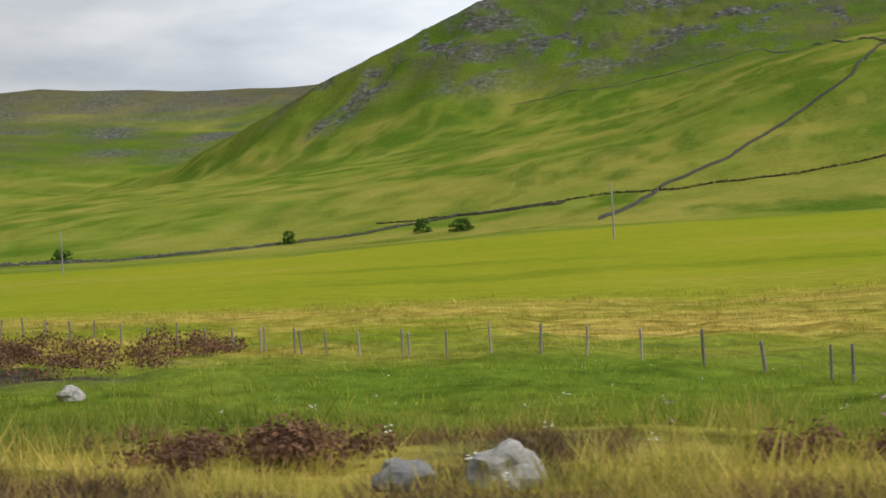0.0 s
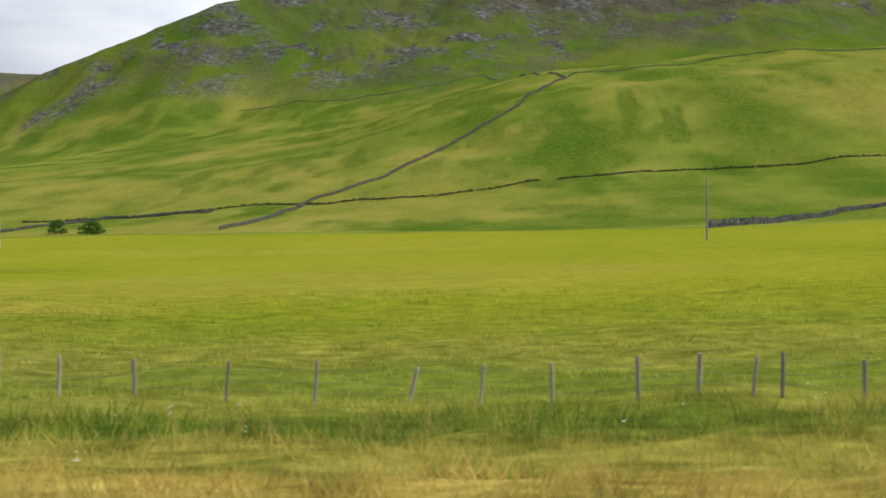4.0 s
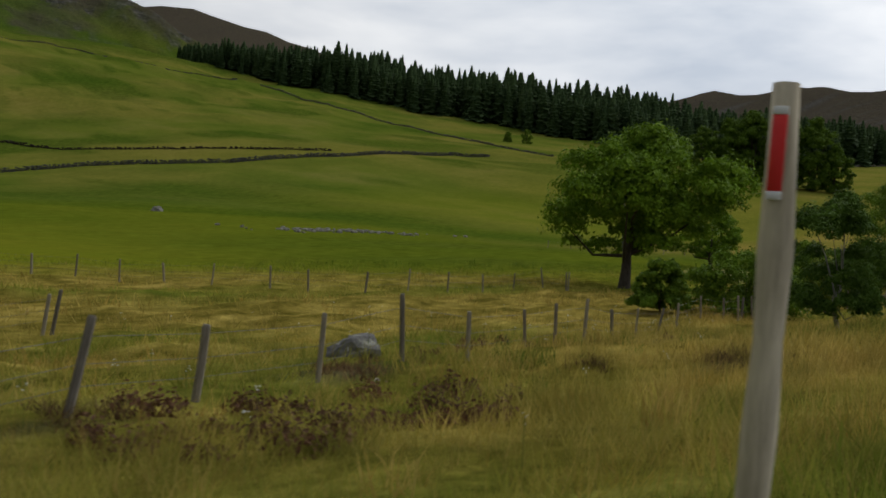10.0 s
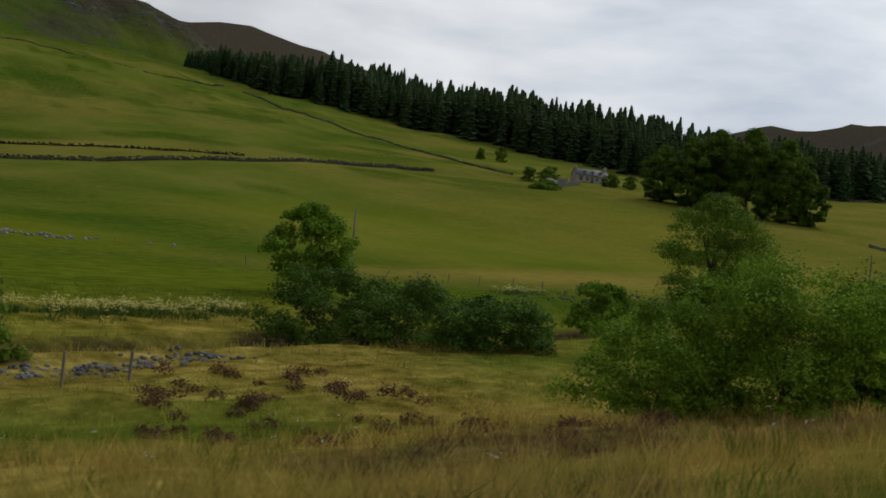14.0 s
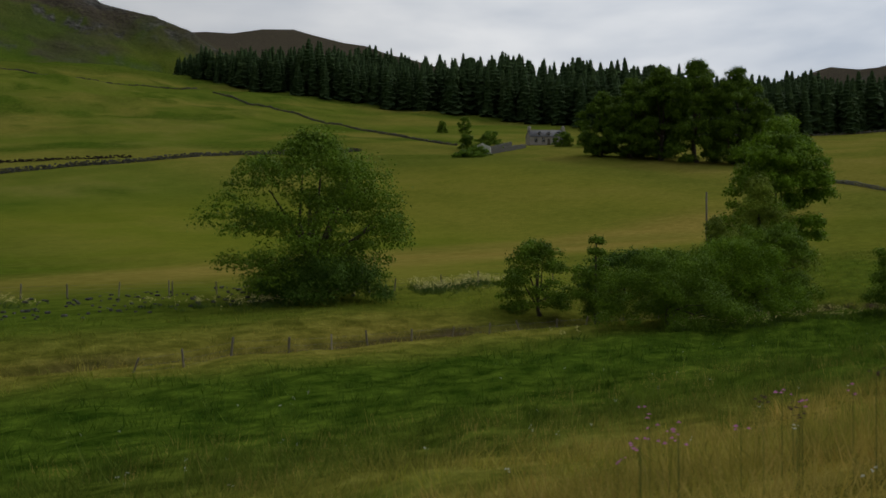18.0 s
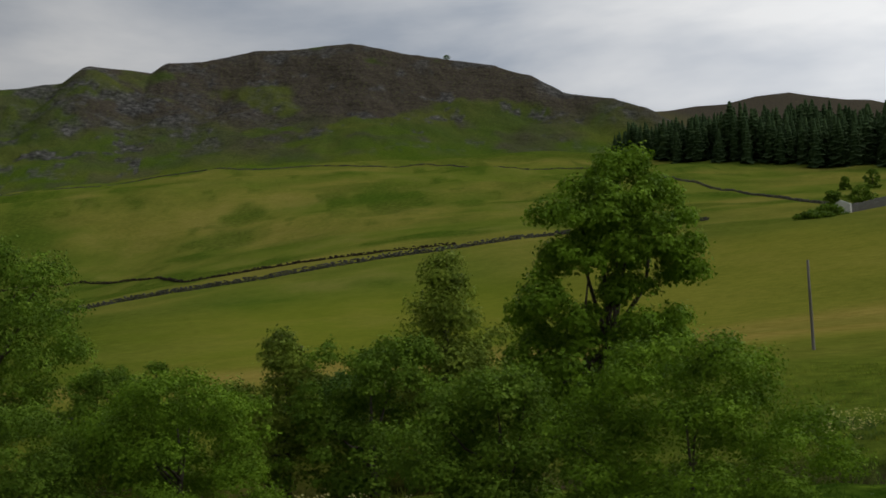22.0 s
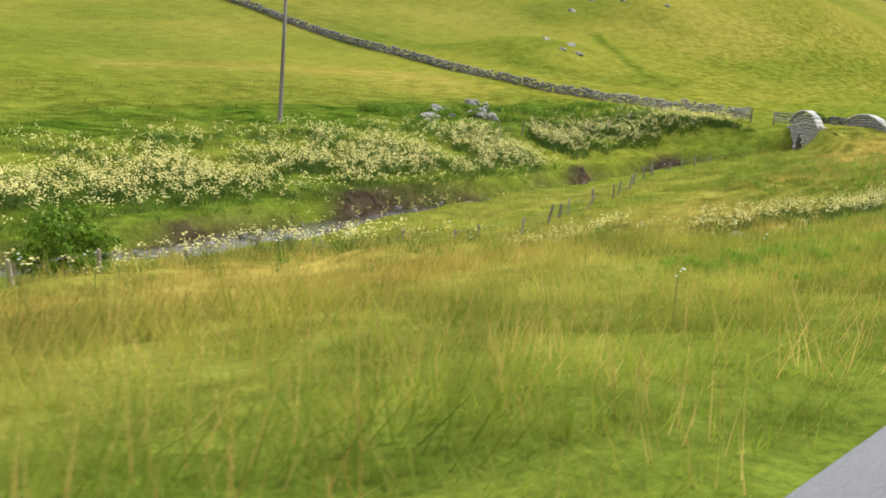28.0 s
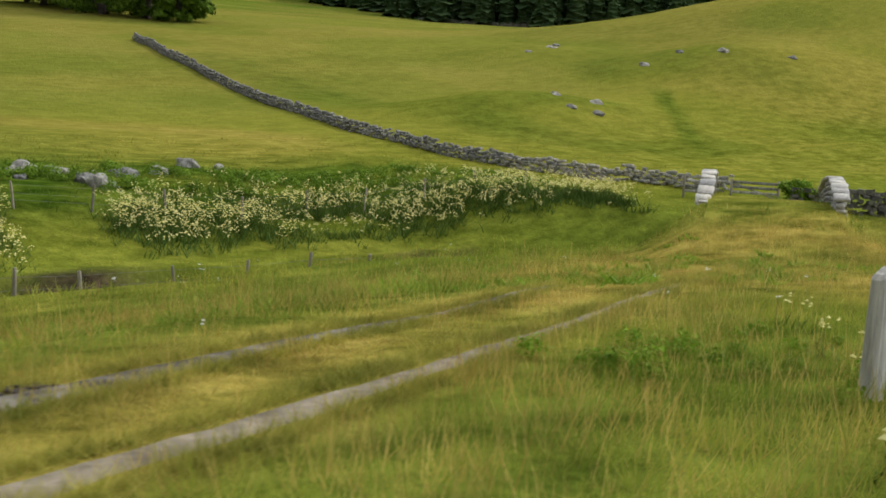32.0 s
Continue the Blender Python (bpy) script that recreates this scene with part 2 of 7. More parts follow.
def height(x, y):
    """The ground's height over the whole land."""
    x, y = np.broadcast_arrays(np.asarray(x, float), np.asarray(y, float))
    v = y - road_y(x)
    z = base_height(x, y)
    rough = smoothstep(3.5, 14, v)
    z = z + rough * (0.5 * fbm(x / 9, y / 9, 3, 1) + 0.42 * (1 - smoothstep(40, 70, v)) * (1 - smoothstep(408, 412, x) * (1 - smoothstep(440, 444, x))) * np.maximum(fbm(x / 2.4, y / 1.9, 3, 19) + 0.1, 0) * 2 + 4.5 * smoothstep(300, 440, v) * fbm(x / 26, y / 18, 3, 22) + 1.6 * smoothstep(40, 250, v) * fbm(x / 42, y / 30, 3, 2) + 9 * smoothstep(260, 520, v) * fbm(x / 95, y / 70, 4, 3))
    for k, (ridge, steep) in enumerate(RIDGES):
        d, top = flank(ridge, steep, x, y)
        far = 1.0 if k == 0 else 2.2
        crag = smoothstep(330 * far, 40, d)
        calm = 0.25 + 0.75 * smoothstep(0, 45 * far, d)
        peak = top + calm * (4 * far * fbm(x / 33 / far, y / 33 / far, 4, 5 + k) + crag * far * (16 * fbm(x / 55 / far, y / 40 / far, 5, 11 + k) + 9 * fbm(x / 21 / far, y / 15 / far, 3, 15 + k)))
        soft = 18.0 if k == 0 else 7.0
        gap = (peak - z) / soft
        z = z + smoothstep(300, 520, v) * soft * np.where(gap > 30, gap, np.log1p(np.exp(np.clip(gap, -60, 30))))
    fall = smoothstep(4.0, 10.5, v) * (1 - 0.75 * smoothstep(15, 23, v)) * (1 - smoothstep(27, 34, v))
    z = z - 1.0 * fall * smoothstep(384, 396, x) * (1 - smoothstep(415, 428, x)) * smoothstep(2.0, 6.0, off_line(TRACK, x, y))
    sy, sz = stream_at(x)
    d = np.abs(y - sy)
    near = (x > 180) & (x < 620) & (v > 8)
    bank = sz - 0.25 + 1.25 * smoothstep(1.2, 1.9, d + 0.7 * fbm(x / 3, y / 3, 2, 30)) + 0.22 * np.maximum(d - 3, 0) + 0.02 * np.maximum(d - 3, 0) ** 2
    for kx, ky, kz, wx, wy in ((572, 112, 12.0, 42, 34), (474, 77, 2.6, 15, 6), (513, 89, 4.2, 20, 10), (496, 105, 1.6, 12, 7)):
        z = z + kz * np.exp(-((x - kx) / wx) ** 2 - ((y - ky) / wy) ** 2)
    z = np.where(near & (d < 14), np.minimum(z, bank), z)
    # the track is banked up to the bridge
    u, w = along_bridge(x, y)
    ramp = 3.03 + 0.55 * (1 - np.minimum(np.abs(u) / 5.2, 1) ** 2) - (1.3 - 0.8 * smoothstep(3, 9, np.abs(u))) * np.maximum(np.abs(w) - 2.45, 0) - 0.11 * np.maximum(np.abs(u) - 5.2, 0)
    return np.where((np.abs(u - 0.8) > np.where(np.abs(w) > 2.3, 2.6, 1.3)) & (np.abs(u) < 16) & (np.abs(w) < 8), np.maximum(z, ramp), z)


def ground_z(x, y):
    return float(height(np.array([x]), np.array([y]))[0])


# ---------------------------------------------------------------- what grows where
def cover(x, y):
    """Shares of tan grass, rushes, heather, rock, bare earth and bright sward."""
    x, y = np.broadcast_arrays(np.asarray(x, float), np.asarray(y, float))
    v = y - road_y(x)
    z = height(x, y)
    n1, n2, n3 = fbm(x / 14, y / 5, 4, 40), fbm(x / 60, y / 16, 4, 44), fbm(x / 4.5, y / 3.0, 3, 48)
    big = fbm(x / 130, y / 60, 4, 52)
    slope = fbm(x / 55, y / 85, 5, 45)
    band = lambda a, b, s: smoothstep(a - s, a + s, v) * (1 - smoothstep(b - s, b + s, v))
    near, mid, far = 1 - smoothstep(16, 30, v), band(24, 125, 8), smoothstep(150, 260, v)
    tan = near * smoothstep(-0.12, 0.22, n1 + 0.10) * 0.75 * (1 - 0.4 * smoothstep(345, 370, x) * (1 - 0.15 * smoothstep(402, 414, x)))
    tan = np.maximum(tan, band(38, 60, 5) * (1 - smoothstep(10, 45, x)) * smoothstep(-0.25, 0.1, n1) * 0.9)
    tan = np.maximum(tan, band(16, 52, 8) * smoothstep(118, 140, x) * (1 - smoothstep(215, 240, x)) * smoothstep(-0.3, 0.1, n1) * 0.85)
    tan = np.maximum(tan, band(84 + 0.10 * (x - 300), 108 + 0.14 * (x - 300), 9) * smoothstep(225, 260, x) * (1 - smoothstep(380, 450, x)) * smoothstep(-0.6, -0.1, n2) * 0.85)
    tan = np.maximum(tan, band(41, 54, 4) * smoothstep(235, 255, x) * (1 - smoothstep(276, 290, x)) * 0.55)
    tan = np.maximum(tan, smoothstep(0.0, 0.26, n2) * 0.25 * mid * (1 - smoothstep(395, 420, x)) + smoothstep(0.02, 0.24, slope) * 0.30 * far)
    tan = np.maximum(tan, band(2, 30, 3) * smoothstep(130, 140, x) * (1 - smoothstep(154, 162, x)) * smoothstep(-0.3, 0.02, n1) * 0.85)
    tan = np.maximum(tan, band(2.5, 15, 2) * smoothstep(30, 38, x) * (1 - smoothstep(60, 72, x)) * smoothstep(-0.3, 0.02, n1) * 0.85)
    tan = np.maximum(tan, band(9, 22, 3) * smoothstep(84, 96, x) * (1 - smoothstep(122, 130, x)) * smoothstep(-0.25, 0.05, n1) * 0.85)
    tan = np.maximum(tan, smoothstep(0.0, 0.16, big) * far * 0.36)
    tan = np.maximum(tan, smoothstep(415, 440, x) * band(46, 260, 8) * smoothstep(-0.1, 0.16, fbm(x / 30, y / 14, 2, 72)) * 0.45)
    tan = np.maximum(tan, band(3, 18, 2) * smoothstep(174, 182, x) * (1 - smoothstep(206, 214, x)) * smoothstep(-0.25, 0.05, n1) * 0.85)
    rush = band(13, 28, 3) * (1 - smoothstep(30, 45, x)) * smoothstep(-0.25, 0.1, n1) * 0.95
    rush = np.maximum(rush, band(15, 38, 4) * smoothstep(222, 240, x) * (1 - smoothstep(330, 350, x)) * 0.95)
    rush = np.maximum(rush, band(46, 82 + 0.08 * (x - 300), 4) * smoothstep(300, 325, x) * (1 - smoothstep(420, 440, x)) * 0.45)
    rush = np.maximum(rush, band(9, 26, 4) * smoothstep(50, 62, x) * (1 - smoothstep(100, 118, x)) * smoothstep(-0.1, 0.2, -n1) * 0.4)
    rush = np.maximum(rush, smoothstep(0.08, 0.25, -n2) * 0.35 * mid + smoothstep(0.04, 0.24, -slope) * 0.55 * far + near * smoothstep(0.06, 0.24, -n1) * 0.5)
    rush = np.maximum(rush, smoothstep(0.06, 0.2, fbm(x / 30, y / 44, 4, 61)) * far * 0.75)
    rush = np.maximum(rush, band(52, 230, 14) * smoothstep(150, 185, x) * (1 - smoothstep(262, 300, x)) * (0.62 + 0.9 * n2))
    rush = np.maximum(rush, band(8, 23, 3) * (1 - smoothstep(34, 42, x)) * smoothstep(11, 17, x) * smoothstep(-0.3, 0.02, n1) * 0.85)
    rush = np.maximum(rush, band(16.5, 22.5, 1.5) * smoothstep(34, 42, x) * (1 - smoothstep(60, 74, x)) * 0.85)
    rush = np.maximum(rush, band(3, 9, 2) * (1 - smoothstep(27, 33, x)) * smoothstep(12, 18, x) * 0.7)
    rush = np.maximum(rush, smoothstep(0.09, 0.19, fbm(x / 14, y / 18, 3, 65)) * smoothstep(330, 480, v) * (y < 1500) * 0.7)
    rush = np.maximum(rush, smoothstep(350, 370, x) * near * smoothstep(0.04, 0.2, fbm(x / 3.4, y / 2.4, 3, 74)) * 0.6)
    rush = np.maximum(rush, (v > 500) * (y < 1700) * smoothstep(70, 130, z + 70 * fbm(x / 80, y / 50, 4, 55)) * 0.8)
    rush = np.maximum(rush, band(0, 9, 2) * smoothstep(106, 112, x) * (1 - smoothstep(126, 134, x)) * 0.85)
    rush = np.maximum(rush, band(3, 18, 3) * smoothstep(152, 160, x) * (1 - smoothstep(171, 180, x)) * 0.85)
    rush = np.maximum(rush, band(1.5, 8.5, 1.5) * smoothstep(164, 170, x) * (1 - smoothstep(182, 190, x)) * smoothstep(-0.25, 0.0, n1) * 0.85)
    low = band(6.5, 12.5, 1.6) * smoothstep(-14, -8, x) * (1 - smoothstep(11, 15, x))
    low = np.maximum(low, 0.8 * band(9, 15, 2) * smoothstep(130, 135, x) * (1 - smoothstep(148, 156, x)) * smoothstep(0.0, 0.1, fbm(x / 2.2, y / 1.8, 2, 76)))
    low = np.maximum(low, band(5, 14, 2) * smoothstep(176, 186, x) * (1 - smoothstep(205, 212, x)) * 0.55)
    low = np.maximum(low, band(30, 38, 2) * smoothstep(-28, -24, x) * (1 - smoothstep(-19, -16, x)))
    heather = low * smoothstep(-0.04, 0.08, n3 + 0.02)
    brow = z + 84 * fbm(x / 90, y / 70, 4, 57)
    bare_green = 0.6 * np.exp(-((x - 560) / 45) ** 2 - ((y - 1036) / 22) ** 2) + 0.6 * np.exp(-((x - 655) / 42) ** 2 - ((y - 1030) / 24) ** 2)
    moor = smoothstep(140, 225, brow + 40 * fbm(x / 26, y / 20, 3, 94)) * smoothstep(10, 150, x) * (0.95 - 0.75 * smoothstep(0.04, 0.17, fbm(x / 60, y / 45, 4, 59)))
    heather = np.maximum(heather, (y < 1700) * (v > 500) * np.clip(moor - bare_green, 0, 1))
    heather = np.maximum(heather, (v > 520) * (y < 1700) * smoothstep(150, 230, brow) * 0.3)
    heather = np.maximum(heather, (v > 520) * (x < 220) * smoothstep(80, 150, z) * smoothstep(-0.02, 0.16, fbm(x / 36, y / 30, 4, 92)) * 0.5)
    heather = np.maximum(heather, smoothstep(150, 300, z + 110 * fbm(x / 150, y / 110, 4, 63)) * (y > 1500) * 0.75)
    heather = np.maximum(heather, ((x > 1800) & (y > 400)) * 0.95)
    rock = np.zeros_like(z)
    hill = (v > 520)
    grain, chip = fbm(x / 26, y / 15, 4, 68), fbm(x / 11, y / 8, 3, 70)
    crags = 1.0 * np.exp(-((x - 185) / 120) ** 2 - ((y - 1082) / 34) ** 2) + np.exp(-((x - 62) / 62) ** 2 - ((y - 970 + 0.3 * (x - 62)) / 16) ** 2) + 0.8 * np.exp(-((x - 690) / 26) ** 2 - ((y - 1046) / 22) ** 2)
    crags = crags + np.exp(-((y - 945 - 0.75 * (x + 265)) / 22) ** 2) * smoothstep(-310, -280, x) * (1 - smoothstep(-180, -120, x))
    for kx, ky, wx, wy in ((-131, 1014, 34, 18), (-107, 988, 26, 14), (-194, 993, 30, 16), (-239, 986, 26, 14), (-145, 929, 36, 14), (-9, 940, 30, 10), (40, 1040, 60, 16)):
        crags = crags + 0.85 * np.exp(-((x - kx) / wx) ** 2 - ((y - ky) / wy) ** 2)
    rock = np.maximum(rock, np.clip(crags, 0, 1) * smoothstep(-0.10, 0.04, 0.6 * grain + 0.7 * chip) * hill)
    rock = np.maximum(rock, 0.9 * smoothstep(0.15, 0.24, grain + 0.5 * chip + 0.06 * (x < 190)) * smoothstep(150, 215, z + 60 * (x < 190)) * hill * (y < 1700))
    d, _ = flank(RIDGES[0][0], RIDGES[0][1], x, y)
    rock = np.maximum(rock, 0.8 * (1 - smoothstep(12, 50, d)) * smoothstep(0.02, 0.16, grain) * hill * (z > 130))
    # far-left ridge: its crags, plus extra grey put in for distance haze
    rock = np.maximum(rock, 0.6 * ((y > 1500) & (x < 0)) * smoothstep(170, 250, z) * smoothstep(-0.1, 0.1, fbm(x / 40, y / 22, 4, 71)))
    tan = np.where(x > 345, np.maximum(tan * (0.45 + 0.55 * smoothstep(5, 9, v + 3 * n1)), band(8, 19, 2.5) * smoothstep(-0.3, 0.05, n1) * 0.8 * (1 - smoothstep(400, 412, x))), tan)
    tan = np.maximum(tan, band(1.5, 10, 2) * smoothstep(55, 66, x) * (1 - smoothstep(108, 118, x)) * smoothstep(-0.12, 0.12, fbm(x / 5, y / 2.6, 3, 82)) * 0.8)
    tan = np.maximum(tan, (1 - smoothstep(0.6, 1.5, off_track(x, y))) * ((x > 411) & (x < 446)) * 0.4)
    tan = np.maximum(tan, smoothstep(330, 360, x) * band(34, 260, 8) * 0.22)
    tan = np.maximum(tan, smoothstep(345, 360, x) * (1 - smoothstep(392, 402, x)) * band(7.5, 17, 2.5) * smoothstep(-0.3, 0.1, n1) * 0.8)
    tan = np.maximum(tan, smoothstep(398, 408, x) * (1 - smoothstep(440, 446, x)) * band(2, 9, 2) * smoothstep(0.0, 0.25, n1) * 0.6)
    side = (x > 335) & (v > 20) & (v < 200)
    uneven = 0.75 + 0.9 * fbm(x / 3.0, y / 2.0, 3, 83)
    tan = np.maximum(tan, 0.65 * side * (1 - smoothstep(1.5, 4.5, off_line([(415, 70), (428, 71), (439, 70), (446, 66)], x, y))))
    for line, wide, share in (([(456, 108), (459, 92), (462, 80), (469, 68), (478, 61), (487, 64)], 5.0, 0.6), ([(496, 82), (489, 71), (481, 60)], 1.6, 0.9), ([(404, 47), (425, 50), (449, 52)], 6.0, 0.6), ([(344, 34), (352, 35), (370, 38), (385, 39.5), (400, 40), (418, 41.5)], 5.5, 1.1), ([(340, 48), (362, 49), (374, 50)], 15.0, 0.62), ([(362, 22), (385, 26.5), (404, 31), (420, 34.5)], 3.0, 0.8), ([(398, 41), (418, 44), (432, 45.5), (448, 45)], 9.0, 1.2), ([(465, 75), (484, 76)], 3.0, 0.6), ([(497, 92), (515, 83)], 7.0, 0.5)):
        rush = np.maximum(rush, share * side * uneven * (1 - smoothstep(0.4 * wide, wide, off_line(line, x, y))))
    wet = band(2, 26, 3) * smoothstep(108, 116, x) * (1 - smoothstep(130, 137, x))
    tan, rush = tan * (1 - 0.65 * wet), np.maximum(rush, wet * (0.35 + 0.8 * np.maximum(n1, 0)))
    tan = tan * (1 - 0.8 * rush)
    tan = np.maximum(tan, band(3, 17, 2) * smoothstep(178, 186, x) * (1 - smoothstep(205, 211, x)) * smoothstep(-0.35, -0.05, n1) * 0.8)
    tan = np.maximum(tan, smoothstep(412, 420, x) * (1 - smoothstep(446, 452, x)) * band(1.5, 20, 2) * smoothstep(-0.28, 0.05, fbm(x / 7, y / 3, 3, 87)) * 0.75 * np.maximum(1 - smoothstep(1.2, 2.2, off_line(TRACK, x, y)), smoothstep(426, 436, x)))
    green_side = smoothstep(410, 413, x) * (1 - smoothstep(428, 436, x)) * band(3, 16, 2) * smoothstep(1.3, 2.2, off_line(TRACK, x, y))
    tan, rush = tan * (1 - 0.75 * green_side), np.maximum(rush, 0.45 * green_side * (0.6 + 1.2 * np.maximum(n3, 0)))
    bare = np.zeros_like(z)
    sy, sz = stream_at(x)
    bare = np.where((x > 180) & (x < 520) & (v > 8), 1 - smoothstep(0.9, 2.0, np.abs(y - sy - 0.7) + 1.5 * n3 + smoothstep(372, 392, x) * (0.5 + 4 * fbm(x / 6, y / 6, 2, 86))), 0)
    sward = band(45, 165, 12) * (1 - smoothstep(225, 260, x)) + band(60, 200, 20) * smoothstep(240, 270, x) * (0.4 - 0.3 * smoothstep(400, 430, x)) + smoothstep(330, 380, x) * band(32, 75, 6) * 0.3
    return [np.clip(c, 0, 1) for c in (tan, rush, heather, rock, bare, sward)]


def paint(me, x, y, z_share=None):
    """Stores the shares on a mesh's points."""
    tan, rush, heather, rock, bare, sward = cover(x, y)
    one = np.ones_like(tan)
    calm = smoothstep(42, 75, y - road_y(x))
    for key, chans in (("cover", (tan, rush, heather, calm)), ("stony", (rock, bare, sward, one))):
        at = me.attributes.new(key, "FLOAT_COLOR", "POINT")
        at.data.foreach_set("color", np.stack(chans, -1).astype(np.float32).ravel())


# ---------------------------------------------------------------- materials
MAT = {}


class Shade:
    """A small builder of node materials."""

    def __init__(self, name, rough=0.9):
        self.m = bpy.data.materials.new(name)
        self.m.use_nodes = True
        self.t = self.m.node_tree
        self.p = self.t.nodes["Principled BSDF"]
        self.p.inputs["Roughness"].default_value = rough
        self.p.inputs["Specular IOR Level"].default_value = 0.25
        self.geo = None
        MAT[name] = self.m

    def n(self, kind, **values):
        node = self.t.nodes.new(kind)
        for key, value in values.items():
            node.inputs[key.replace("_", " ")].default_value = value
        return node

    def link(self, a, b):
        self.t.links.new(a, b)

    def place(self):
        if self.geo is None:
            self.geo = self.n("ShaderNodeNewGeometry")
        return self.geo.outputs["Position"]

    def noise(self, scale, detail=4.0, rough=0.55, stretch=None, local=False):
        node = self.n("ShaderNodeTexNoise", Scale=scale, Detail=detail, Roughness=rough)
        src = self.n("ShaderNodeTexCoord").outputs["Object"] if local else self.place()
        if stretch:
            mp = self.n("ShaderNodeMapping")
            mp.inputs["Scale"].default_value = stretch
            self.link(src, mp.inputs["Vector"])
            src = mp.outputs["Vector"]
        self.link(src, node.inputs["Vector"])
        return node.outputs["Fac"]

    def ramp(self, fac, *stops):
        node = self.t.nodes.new("ShaderNodeValToRGB")
        e = node.color_ramp.elements
        while len(e) < len(stops):
            e.new(0.5)
        for el, (pos, col) in zip(e, stops):
            el.position, el.color = pos, (*col, 1) if len(col) == 3 else col
        self.link(fac, node.inputs["Fac"])
        return node.outputs["Color"]

    def mix(self, fac, a, b, mode="MIX"):
        node = self.t.nodes.new("ShaderNodeMixRGB")
        node.blend_type = mode
        for sock, val in ((node.inputs["Fac"], fac), (node.inputs["Color1"], a), (node.inputs["Color2"], b)):
            if isinstance(val, (int, float)):
                sock.default_value = val
            elif isinstance(val, tuple):
                sock.default_value = (*val, 1)
            else:
                self.link(val, sock)
        return node.outputs["Color"]

    def split(self, key):
        at = self.t.nodes.new("ShaderNodeAttribute")
        at.attribute_name = key
        sep = self.t.nodes.new("ShaderNodeSeparateColor")
        self.link(at.outputs["Color"], sep.inputs["Color"])
        self.alpha = at.outputs["Alpha"]
        return sep.outputs["Red"], sep.outputs["Green"], sep.outputs["Blue"]

    def half(self, a, b):
        return tuple((p + q) / 2 for p, q in zip(a, b))

    def island(self):
        if self.geo is None:
            self.place()
        return self.geo.outputs["Random Per Island"]

    def each(self):
        return self.n("ShaderNodeObjectInfo").outputs["Random"]

    def bump(self, fac, strength, distance):
        node = self.last_bump = self.n("ShaderNodeBump", Strength=strength, Distance=distance)
        self.link(fac, node.inputs["Height"])
        self.link(node.outputs["Normal"], self.p.inputs["Normal"])

    def thin(self, colour, share):
        """Light passes through a leaf or a blade."""
        t = self.n("ShaderNodeBsdfTranslucent")
        self.link(colour, t.inputs["Color"])
        mx = self.n("ShaderNodeMixShader")
        mx.inputs["Fac"].default_value = share
        self.link(self.p.outputs["BSDF"], mx.inputs[1])
        self.link(t.outputs["BSDF"], mx.inputs[2])
        self.link(mx.outputs["Shader"], self.t.nodes["Material Output"].inputs["Surface"])

    def done(self, colour):
        if isinstance(colour, tuple):
            self.p.inputs["Base Color"].default_value = (*colour, 1)
        else:
            self.link(colour, self.p.inputs["Base Color"])
        return self.m


